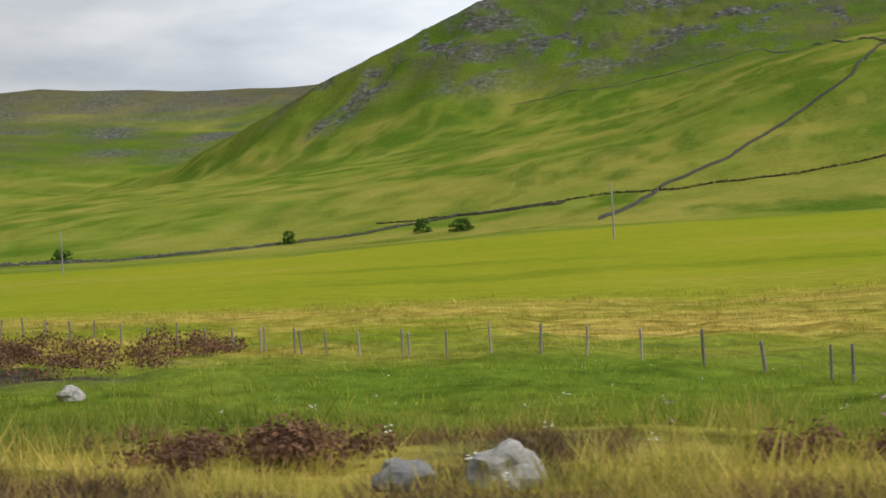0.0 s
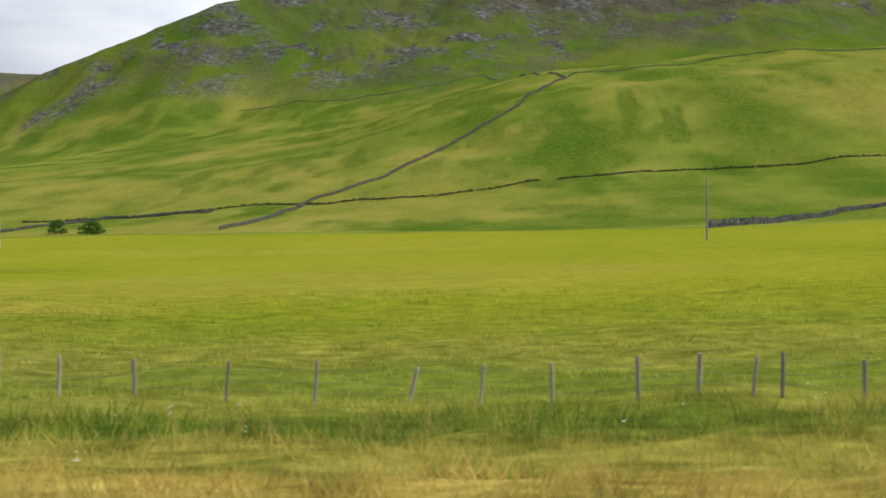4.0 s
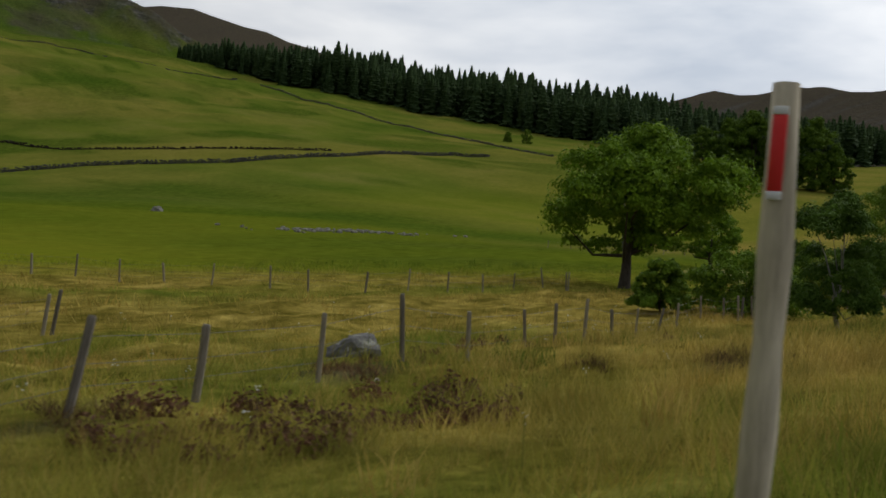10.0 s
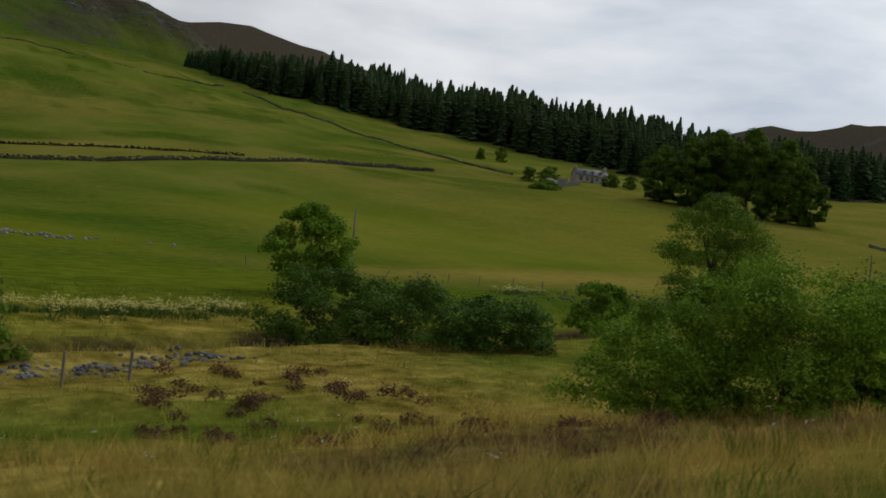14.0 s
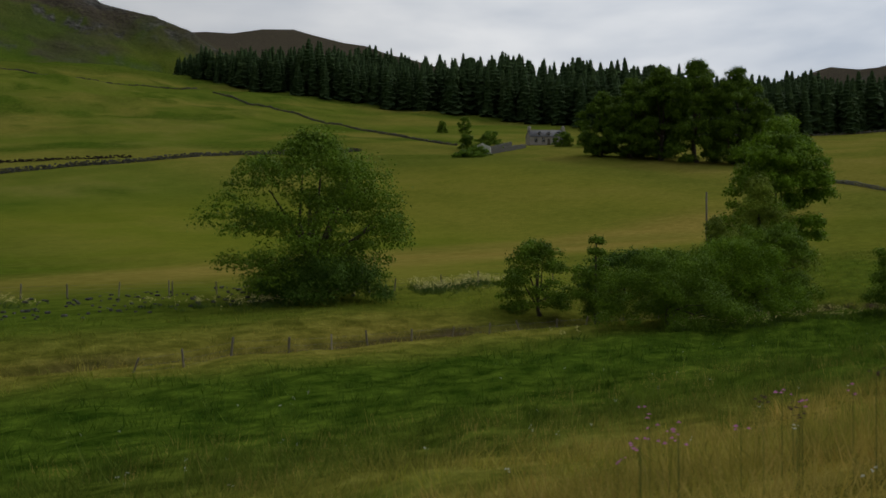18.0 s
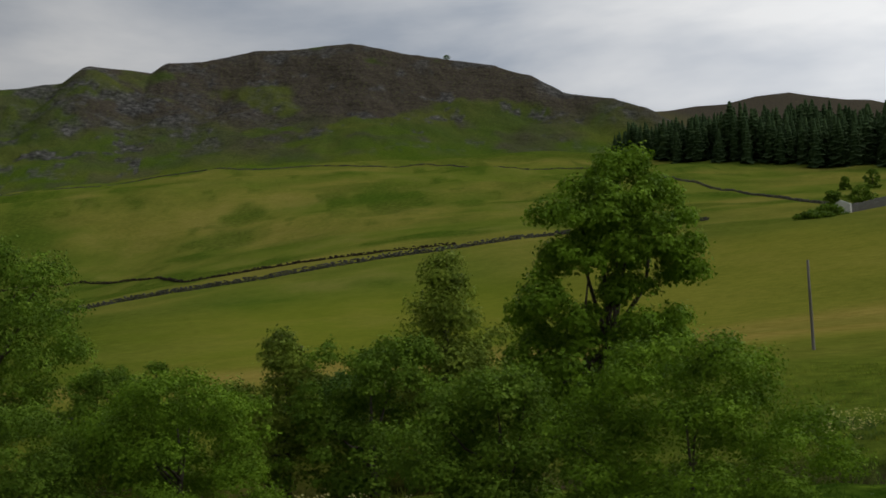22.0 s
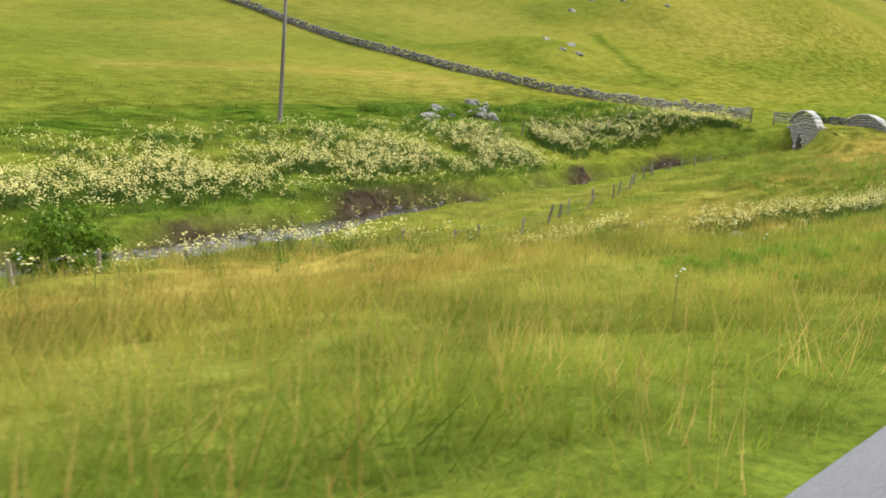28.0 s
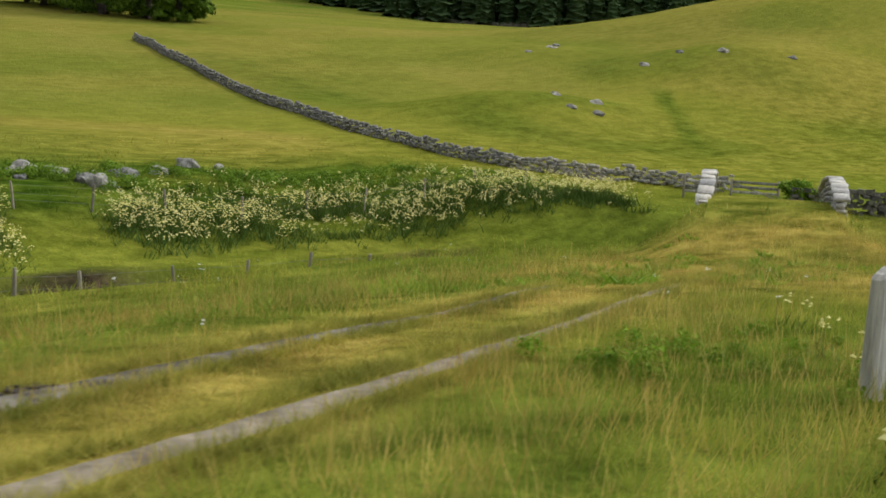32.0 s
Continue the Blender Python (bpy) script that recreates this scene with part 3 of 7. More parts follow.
def ground_material():
    s = Shade("ground", 1.0)
    s.p.inputs["Specular IOR Level"].default_value = 0.0
    fine, patch, broad = s.noise(2.6, 6, 0.65), s.noise(0.13, 6, 0.62, (0.6, 1.4, 1)), s.noise(0.018, 4, 0.5)
    tuss = s.noise(0.8, 5, 0.62, (0.7, 1.3, 1))
    tan, rush, heather = s.split("cover")
    calm = s.alpha
    rock, bare, sward = s.split("stony")
    green = s.ramp(patch, (0.30, (0.070, 0.118, 0.013)), (0.50, (0.128, 0.165, 0.022)), (0.68, (0.195, 0.188, 0.036)))
    wide_patch = s.noise(0.03, 6, 0.6, (1.0, 0.8, 1))
    green = s.mix(0.4, green, s.ramp(wide_patch, (0.34, (0.060, 0.112, 0.012)), (0.52, (0.135, 0.168, 0.022)), (0.68, (0.21, 0.2, 0.045))))
    green = s.mix(0.3, green, s.ramp(broad, (0.35, (0.07, 0.13, 0.016)), (0.65, (0.17, 0.175, 0.028))))
    even = s.ramp(calm, (0.0, (0, 0, 0)), (1.0, (0.7, 0.7, 0.7)))
    green = s.mix(even, green, s.ramp(wide_patch, (0.34, (0.075, 0.120, 0.014)), (0.52, (0.140, 0.168, 0.023)), (0.68, (0.20, 0.195, 0.042))))
    col = s.mix(sward, green, s.ramp(s.mix(even, patch, wide_patch), (0.3, (0.160, 0.192, 0.013)), (0.7, (0.225, 0.222, 0.020))))
    col = s.mix(rush, col, s.ramp(tuss, (0.34, (0.026, 0.062, 0.006)), (0.66, (0.080, 0.130, 0.014))))
    col = s.mix(tan, col, s.mix(even, s.ramp(tuss, (0.32, (0.17, 0.125, 0.022)), (0.5, (0.29, 0.215, 0.05)), (0.7, (0.40, 0.31, 0.09))), s.ramp(patch, (0.3, (0.25, 0.19, 0.042)), (0.7, (0.32, 0.25, 0.065)))))
    # heather brown shifted to grey, painting distance haze into the far hills' colour
    col = s.mix(heather, col, s.ramp(s.noise(0.35, 5), (0.3, (0.052, 0.044, 0.038)), (0.55, (0.086, 0.069, 0.058)), (0.75, (0.098, 0.104, 0.038))))
    col = s.mix(rock, col, s.ramp(s.noise(0.16, 8, 0.68, (1, 1, 1.6)), (0.36, (0.034, 0.033, 0.031)), (0.53, (0.095, 0.092, 0.088)), (0.70, (0.22, 0.215, 0.205))))
    col = s.mix(bare, col, s.ramp(s.noise(3.0, 6), (0.3, (0.022, 0.017, 0.012)), (0.7, (0.085, 0.062, 0.042))))
    level = s.ramp(calm, (0.0, (0.65, 0.65, 0.65)), (1.0, (0.22, 0.22, 0.22)))
    col = s.mix(level, col, s.mix(1.0, col, s.ramp(fine, (0.25, (0.5, 0.52, 0.5)), (0.75, (1.4, 1.38, 1.3))), "MULTIPLY"))
    col = s.mix(level, col, s.mix(1.0, col, s.ramp(tuss, (0.32, (0.42, 0.48, 0.42)), (0.68, (1.35, 1.3, 1.25))), "MULTIPLY"))
    col = s.mix(level, col, s.mix(1.0, col, s.ramp(s.noise(14, 5, 0.7), (0.3, (0.5, 0.55, 0.5)), (0.7, (1.45, 1.4, 1.35))), "MULTIPLY"))
    crag = s.n("ShaderNodeBump", Strength=0.9, Distance=9.0)
    s.link(s.mix(s.mix(1.0, rock, heather, "ADD"), (0.5, 0.5, 0.5), s.noise(0.045, 7, 0.62, (1, 1, 1.8))), crag.inputs["Height"])
    s.bump(s.mix(0.5, fine, tuss), 0.6, 0.4)
    s.link(crag.outputs["Normal"], s.last_bump.inputs["Normal"])
    return s.done(col)


def blades_material(name, green_lo, green_hi, tan_lo, tan_hi):
    s = Shade(name, 0.7)
    s.p.inputs["Specular IOR Level"].default_value = 0.04
    tan, rush, heather = s.split("cover")
    r = s.island()
    col = s.ramp(r, (0.0, green_lo), (0.7, green_hi), (1.0, (0.30, 0.25, 0.06)))
    col = s.mix(rush, col, s.ramp(r, (0.0, (0.040, 0.092, 0.009)), (1.0, (0.125, 0.195, 0.024))))
    straw = s.ramp(r, (0.0, tan_lo), (1.0, tan_hi))
    rusty = s.ramp(s.noise(0.45, 4, 0.6, (0.6, 1.2, 1)), (0.48, (0, 0, 0)), (0.64, (0.6, 0.6, 0.6)))
    straw = s.mix(rusty, straw, s.ramp(r, (0.0, (0.22, 0.105, 0.025)), (1.0, (0.46, 0.27, 0.09))))
    col = s.mix(tan, col, straw)
    col = s.mix(heather, col, s.ramp(r, (0.0, (0.05, 0.03, 0.022)), (0.6, (0.15, 0.085, 0.05)), (1.0, (0.26, 0.17, 0.10))))
    tuss = s.noise(0.8, 5, 0.62, (0.7, 1.3, 1))
    col = s.mix(0.85, col, s.mix(1.0, col, s.ramp(tuss, (0.34, (0.50, 0.60, 0.46)), (0.66, (1.55, 1.5, 1.35))), "MULTIPLY"))
    s.thin(col, 0.4)
    return s.done(col)


def leaf_material(name, lo, mid, hi, rough=0.55):
    s = Shade(name, rough)
    s.p.inputs["Specular IOR Level"].default_value = 0.04
    big = s.noise(0.7, 4, 0.6)
    col = s.ramp(s.island(), (0.0, s.half(lo, mid)), (0.55, mid), (1.0, s.half(hi, mid)))
    # clump-sized tone noise stands in for light and shade between leafy clumps
    col = s.mix(0.75, col, s.mix(1.0, col, s.ramp(big, (0.34, (0.44, 0.48, 0.44)), (0.66, (1.5, 1.45, 1.2))), "MULTIPLY"))
    s.thin(col, 0.22)
    return s.done(col)


def bark_material(name, lo, hi, scale=9):
    s = Shade(name, 0.9)
    g = s.noise(scale, 6, 0.65, (1, 1, 0.25), True)
    s.bump(g, 0.6, 0.03)
    return s.done(s.ramp(g, (0.3, lo), (0.7, hi)))


def stone_material(name, lo, mid, hi, lichen=(0.36, 0.36, 0.29)):
    s = Shade(name, 0.92)
    g, spots = s.noise(7, 7, 0.7), s.noise(2.6, 5, 0.6)
    col = s.ramp(g, (0.28, lo), (0.5, mid), (0.75, hi))
    tint = s.mix(1.0, col, s.ramp(s.each(), (0.0, (0.65, 0.66, 0.68)), (1.0, (1.25, 1.2, 1.12))), "MULTIPLY")
    tint = s.mix(1.0, tint, s.ramp(s.island(), (0.0, (0.72, 0.72, 0.74)), (1.0, (1.2, 1.17, 1.1))), "MULTIPLY")
    col = s.mix(s.ramp(spots, (0.55, (0, 0, 0)), (0.68, (1, 1, 1))), tint, lichen)
    s.bump(g, 0.7, 0.04)
    return s.done(col)


def wood_material(name, lo, hi, scale=14):
    s = Shade(name, 0.88)
    g = s.noise(scale, 6, 0.7, (1, 1, 0.12), True)
    col = s.ramp(g, (0.28, lo), (0.72, hi))
    col = s.mix(1.0, col, s.ramp(s.each(), (0.0, (0.6, 0.6, 0.62)), (1.0, (1.25, 1.22, 1.15))), "MULTIPLY")
    s.bump(g, 0.5, 0.01)
    return s.done(col)


def plain_material(name, lo, hi, scale=6, rough=0.8, metal=0.0, bump=0.2):
    s = Shade(name, rough)
    g = s.noise(scale, 6, 0.65)
    s.p.inputs["Metallic"].default_value = metal
    s.bump(g, bump, 0.02)
    return s.done(s.ramp(g, (0.3, lo), (0.7, hi)))


ground_material()
blades_material("grass", (0.155, 0.225, 0.022), (0.29, 0.325, 0.042), (0.33, 0.235, 0.06), (0.58, 0.44, 0.15))
leaf_material("leaf_oak", (0.078, 0.150, 0.010), (0.150, 0.258, 0.020), (0.275, 0.405, 0.048))
leaf_material("leaf_syc", (0.058, 0.112, 0.012), (0.108, 0.185, 0.022), (0.190, 0.285, 0.045))
leaf_material("leaf_bush", (0.068, 0.128, 0.012), (0.126, 0.214, 0.022), (0.240, 0.335, 0.046))
leaf_material("leaf_willow", (0.082, 0.132, 0.026), (0.140, 0.212, 0.050), (0.250, 0.330, 0.105))
leaf_material("leaf_willow_green", (0.092, 0.175, 0.014), (0.175, 0.298, 0.028), (0.320, 0.460, 0.066))
leaf_material("leaf_bright", (0.140, 0.250, 0.018), (0.265, 0.410, 0.036), (0.470, 0.620, 0.090))
leaf_material("leaf_birch", (0.108, 0.168, 0.020), (0.200, 0.268, 0.038), (0.335, 0.385, 0.070))
leaf_material("leaf_dark", (0.040, 0.084, 0.014), (0.080, 0.148, 0.024), (0.150, 0.240, 0.044))
leaf_material("heather_twigs", (0.060, 0.030, 0.022), (0.135, 0.070, 0.046), (0.25, 0.15, 0.09))
leaf_material("needles", (0.036, 0.066, 0.030), (0.066, 0.110, 0.048), (0.115, 0.170, 0.075), 0.8)
bark_material("bark", (0.035, 0.028, 0.020), (0.11, 0.09, 0.07))
bark_material("birch_bark", (0.10, 0.09, 0.08), (0.55, 0.53, 0.48), 5)
stone_material("stone", (0.12, 0.115, 0.11), (0.24, 0.235, 0.225), (0.38, 0.37, 0.35))
stone_material("pale_stone", (0.26, 0.255, 0.24), (0.43, 0.42, 0.40), (0.58, 0.57, 0.54), (0.42, 0.43, 0.36))
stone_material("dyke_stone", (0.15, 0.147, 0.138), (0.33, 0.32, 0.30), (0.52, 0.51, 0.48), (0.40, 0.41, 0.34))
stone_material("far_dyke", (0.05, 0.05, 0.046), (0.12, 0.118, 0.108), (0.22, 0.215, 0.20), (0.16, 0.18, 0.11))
wood_material("post_wood", (0.14, 0.122, 0.096), (0.36, 0.325, 0.27))
wood_material("pole_wood", (0.24, 0.21, 0.155), (0.64, 0.58, 0.45), 14)
wood_material("grey_wood", (0.10, 0.095, 0.088), (0.52, 0.50, 0.47), 10)
wood_material("bleached_wood", (0.19, 0.18, 0.16), (0.64, 0.62, 0.58), 12)
wood_material("pale_pole", (0.17, 0.155, 0.12), (0.32, 0.29, 0.23), 8)
wood_material("dark_pole", (0.10, 0.085, 0.065), (0.20, 0.17, 0.13), 8)
plain_material("wire", (0.10, 0.10, 0.10), (0.20, 0.20, 0.20), 20, 0.5, 0.7)
plain_material("red_plate", (0.62, 0.025, 0.025), (0.75, 0.04, 0.035), 10, 0.45, 0.0, 0.02)
plain_material("white_plate", (0.70, 0.70, 0.68), (0.82, 0.82, 0.80), 10, 0.5, 0.0, 0.02)
wood_material("pale_wood", (0.42, 0.40, 0.36), (0.80, 0.77, 0.70), 14)
plain_material("white_pipe", (0.78, 0.78, 0.75), (0.92, 0.92, 0.89), 3, 0.5, 0.0, 0.05)
plain_material("flower_cream", (0.58, 0.51, 0.15), (0.78, 0.72, 0.31), 2.0, 0.8)
plain_material("flower_foliage", (0.045, 0.095, 0.010), (0.115, 0.18, 0.024), 1.2, 0.8)
plain_material("flower_pink", (0.55, 0.16, 0.42), (0.70, 0.25, 0.55), 30, 0.8)
plain_material("flower_white", (0.75, 0.75, 0.68), (0.85, 0.85, 0.80), 30, 0.8)
plain_material("stem", (0.08, 0.125, 0.018), (0.17, 0.20, 0.045), 2, 0.8)
plain_material("seed_brown", (0.06, 0.035, 0.025), (0.14, 0.09, 0.06), 20, 0.9)
plain_material("slate", (0.09, 0.092, 0.10), (0.19, 0.19, 0.20), 3, 0.6)
plain_material("render_wall", (0.30, 0.27, 0.24), (0.42, 0.39, 0.35), 1.2, 0.9)
plain_material("limewash", (0.62, 0.61, 0.57), (0.80, 0.79, 0.75), 1.5, 0.9)
plain_material("window_glass", (0.02, 0.025, 0.03), (0.05, 0.055, 0.06), 2, 0.1)
plain_material("white_paint", (0.70, 0.70, 0.68), (0.84, 0.84, 0.82), 30, 0.7, 0.0, 0.1)


def road_materials():
    s = Shade("asphalt", 0.85)
    g = s.noise(60, 4, 0.7)
    s.bump(g, 0.5, 0.01)
    s.done(s.mix(0.5, s.ramp(g, (0.3, (0.075, 0.074, 0.076)), (0.7, (0.185, 0.182, 0.184))), s.ramp(s.noise(0.8, 4), (0.3, (0.10, 0.10, 0.108)), (0.7, (0.17, 0.17, 0.178)))))
    s = Shade("gravel", 0.95)
    g = s.noise(26, 5, 0.75)
    s.bump(g, 0.9, 0.03)
    s.done(s.mix(0.6, s.ramp(g, (0.34, (0.055, 0.053, 0.052)), (0.46, (0.20, 0.195, 0.19)), (0.70, (0.40, 0.39, 0.38))), s.ramp(s.noise(0.55, 6, 0.7), (0.32, (0.13, 0.112, 0.085)), (0.5, (0.21, 0.203, 0.195)), (0.7, (0.30, 0.292, 0.28)))))
    plain_material("track_sand", (0.085, 0.066, 0.040), (0.30, 0.25, 0.18), 3.0, 0.95, 0.0, 0.6)
    s = Shade("mud", 0.9)
    g = s.noise(5, 6, 0.7)
    s.bump(g, 0.8, 0.05)
    s.link(s.ramp(s.noise(1.6, 4), (0.36, (0.45, 0.45, 0.45)), (0.5, (0.98, 0.98, 0.98))), s.p.inputs["Roughness"])
    wet = s.ramp(s.noise(2.2, 5, 0.6), (0.42, (0.045, 0.036, 0.027)), (0.52, (0.14, 0.118, 0.095)), (0.62, (0.34, 0.31, 0.28)))
    s.done(s.mix(0.5, wet, s.ramp(g, (0.30, (0.03, 0.022, 0.015)), (0.55, (0.085, 0.068, 0.05)), (0.75, (0.20, 0.17, 0.14)))))
    s = Shade("loose_stone", 0.9)
    s.done(s.ramp(s.island(), (0.0, (0.17, 0.165, 0.16)), (0.55, (0.30, 0.292, 0.285)), (1.0, (0.50, 0.49, 0.48))))
    plain_material("peat", (0.020, 0.015, 0.010), (0.060, 0.045, 0.032), 8, 0.95, 0.0, 0.6)
    s = Shade("water", 0.08)
    g = s.noise(3.5, 4, 0.6, (0.5, 1.6, 1))
    s.bump(g, 0.35, 0.12)
    s.p.inputs["Specular IOR Level"].default_value = 0.9
    s.done(s.ramp(s.noise(0.9, 5), (0.35, (0.030, 0.024, 0.016)), (0.62, (0.075, 0.065, 0.05)), (0.74, (0.50, 0.50, 0.50))))


road_materials()


# ---------------------------------------------------------------- mesh helpers
def make_mesh(name, verts, faces, material, smooth=True):
    me = bpy.data.meshes.new(name)
    faces = np.asarray(faces)
    k = faces.shape[1]
    me.vertices.add(len(verts))
    me.vertices.foreach_set("co", np.asarray(verts, np.float32).ravel())
    me.loops.add(faces.size)
    me.loops.foreach_set("vertex_index", faces.astype(np.int32).ravel())
    me.polygons.add(len(faces))
    me.polygons.foreach_set("loop_start", np.arange(0, faces.size, k, dtype=np.int32))
    me.polygons.foreach_set("loop_total", np.full(len(faces), k, np.int32))
    me.polygons.foreach_set("use_smooth", np.full(len(faces), smooth))
    me.update(calc_edges=True)
    me.materials.append(MAT[material])
    return me


def part(name, arrays, material, parent=None, label="", smooth=True):
    """One mesh object, under a thing or a part."""
    me = arrays if isinstance(arrays, bpy.types.Mesh) else make_mesh(name, arrays[0], arrays[1], material, smooth)
    ob = new(name, me)
    if parent is not None:
        ob.parent = parent
    return tagged(ob, label)


def thing(name, x, y, z, label, category, group="", kind="", turn=0.0):
    ob = new(name)
    ob.matrix_world = pose(x, y, z, 0, 0, turn)
    ob.empty_display_size = 0.2
    return tagged(ob, label, category, group, kind)


def join(*pieces):
    verts, faces, n = [], [], 0
    for v, f in pieces:
        verts.append(np.asarray(v, float))
        faces.append(np.asarray(f) + n)
        n += len(v)
    return np.concatenate(verts), np.concatenate(faces)


def tube(points, radii, sides=8, cap=True):
    """A round bar along a line of points; quads only."""
    sides += sides % 2
    points, radii = np.asarray(points, float), np.asarray(radii, float)
    ahead = np.gradient(points, axis=0)
    ahead /= np.linalg.norm(ahead, axis=1, keepdims=True) + 1e-9
    side = np.cross(ahead, (0.31, 0.95, 0.12))
    side /= np.linalg.norm(side, axis=1, keepdims=True) + 1e-9
    up = np.cross(side, ahead)
    a = np.arange(sides) * 2 * np.pi / sides
    ring = np.cos(a)[None, :, None] * side[:, None] + np.sin(a)[None, :, None] * up[:, None]
    verts = (points[:, None] + radii[:, None, None] * ring).reshape(-1, 3)
    i = np.arange(len(points) * sides).reshape(len(points), sides)
    j = np.roll(i, -1, 1)
    faces = np.stack([i[:-1], j[:-1], j[1:], i[1:]], -1).reshape(-1, 4)
    if cap:
        for row, c in ((i[0], points[0]), (i[-1], points[-1])):
            k = len(verts)
            verts = np.vstack([verts, c])
            half = np.stack([row[::2], row[1::2], np.roll(row, -2)[::2], np.full(sides // 2, k)], -1)
            faces = np.vstack([faces, half])
    return verts, faces


def box(sx, sy, sz, cx=0, cy=0, cz=0, bevel=0.0):
    """A block with its edges taken off, as quads."""
    c = np.array([(x, y, z) for x in (-1, 1) for y in (-1, 1) for z in (-1, 1)], float) * (sx / 2, sy / 2, sz / 2)
    f = np.array([(0, 1, 3, 2), (4, 6, 7, 5), (0, 4, 5, 1), (2, 3, 7, 6), (0, 2, 6, 4), (1, 5, 7, 3)])
    if bevel > 0:
        bm = bmesh.new()
        vs = [bm.verts.new(p) for p in c]
        for q in f:
            bm.faces.new([vs[k] for k in q])
        bmesh.ops.bevel(bm, geom=bm.edges[:], offset=bevel, segments=1, affect="EDGES")
        bmesh.ops.triangulate(bm, faces=bm.faces[:])
        bm.verts.index_update()
        c = np.array([v.co[:] for v in bm.verts])
        t = np.array([[v.index for v in q.verts] for q in bm.faces])
        bm.free()
        f = t
    return c + (cx, cy, cz), f


def lump(seed, flat=0.75, rough=0.16):
    """A stone: 26 points, 24 quads, uneven."""
    r = np.random.RandomState(seed)
    idx, pts = {}, []
    for x in (-1, 0, 1):
        for y in (-1, 0, 1):
            for z in (-1, 0, 1):
                if (x, y, z) != (0, 0, 0):
                    idx[x, y, z] = len(pts)
                    p = np.array((x, y, z), float)
                    p = p / np.linalg.norm(p) ** 0.62
                    pts.append(p * (1 + r.uniform(-rough, rough, 3)))
    faces = []
    for axis in range(3):
        for side in (-1, 1):
            o = [k for k in range(3) if k != axis]
            for a in (-1, 0):
                for b in (-1, 0):
                    q = []
                    for da, db in ((0, 0), (1, 0), (1, 1), (0, 1)):
                        c = [0, 0, 0]
                        c[axis], c[o[0]], c[o[1]] = side, a + da, b + db
                        q.append(idx[tuple(c)])
                    faces.append(q if (side > 0) == (axis != 1) else q[::-1])
    v = np.array(pts) * (0.5, 0.5 * r.uniform(0.7, 1), 0.5 * flat)
    return v, np.array(faces)


LUMPS = [lump(k) for k in range(9)]


def rough_block(seed):
    """A far stone: eight uneven corners."""
    r = np.random.RandomState(100 + seed)
    c = np.array([(x, y, z) for x in (-1, 1) for y in (-1, 1) for z in (-1, 1)], float) * (0.42, 0.36, 0.34)
    f = np.array([(0, 1, 3, 2), (4, 6, 7, 5), (0, 4, 5, 1), (2, 3, 7, 6), (0, 2, 6, 4), (1, 5, 7, 3)])
    return c * (1 + r.uniform(-0.3, 0.3, c.shape)), f


BLOCKS = [rough_block(k) for k in range(9)]


def scatter(shape, places, sizes, turns, tilt=0.0, rng=None):
    """Many copies of one small mesh, joined into one: places (n, 3), sizes (n,) or (n, 3), turns about z."""
    v, f = shape
    places, turns = np.asarray(places, float), np.asarray(turns, float)
    sizes = np.asarray(sizes, float)
    if sizes.ndim == 1:
        sizes = np.repeat(sizes[:, None], 3, 1)
    p = v[None] * sizes[:, None]
    if tilt and rng is not None:
        a, b = rng.normal(0, tilt, len(places))[:, None], rng.normal(0, tilt, len(places))[:, None]
        p = p + np.stack([a * p[..., 2], b * p[..., 2], 0 * p[..., 2]], -1)
    c, s = np.cos(turns)[:, None], np.sin(turns)[:, None]
    p = np.stack([c * p[..., 0] - s * p[..., 1], s * p[..., 0] + c * p[..., 1], p[..., 2]], -1) + places[:, None]
    faces = f[None] + (np.arange(len(places)) * len(v))[:, None, None]
    return p.reshape(-1, 3), faces.reshape(-1, f.shape[1])


def resample(points, step):
    p = np.asarray(points, float)
    d = np.r_[0, np.cumsum(np.hypot(*np.diff(p[:, :2], axis=0).T))]
    s = np.arange(0, d[-1], step)
    return np.stack([np.interp(s, d, p[:, k]) for k in range(p.shape[1])], 1)


# ---------------------------------------------------------------- ground, road, track, stream
def graded(a, b, first, growth):
    out, step = [a], first
    while out[-1] < b:
        out.append(out[-1] + step)
        step *= growth
    return out


def sheet(name, gx, gy, material, lift=0.0):
    X, V = np.meshgrid(gx, gy)
    Yw = V + road_y(X)
    verts = np.stack([X, Yw, height(X, Yw) + lift], -1).reshape(-1, 3)
    i = np.arange(X.size).reshape(X.shape)
    quads = np.stack([i[:-1, :-1], i[:-1, 1:], i[1:, 1:], i[1:, :-1]], -1).reshape(-1, 4)
    return part(name, (verts, quads), material), verts




def off_track(x, y):
    """Distance from the middle of the farm track."""
    return off_line(TRACK, x, y)


def layby_edge(x):
    """How far the mouth of the farm track reaches out from the driving line."""
    return np.interp(x, [380, 386, 390, 393, 396, 398, 400.2, 403.3, 406, 409, 411, 412.6, 413.5, 415.2, 416.2, 417.5, 428], [1.2, 1.2, 1.3, 1.4, 1.65, 2.0, 2.5, 3.3, 3.75, 4.12, 4.55, 5.1, 4.75, 3.95, 2.2, 1.4, 1.25])


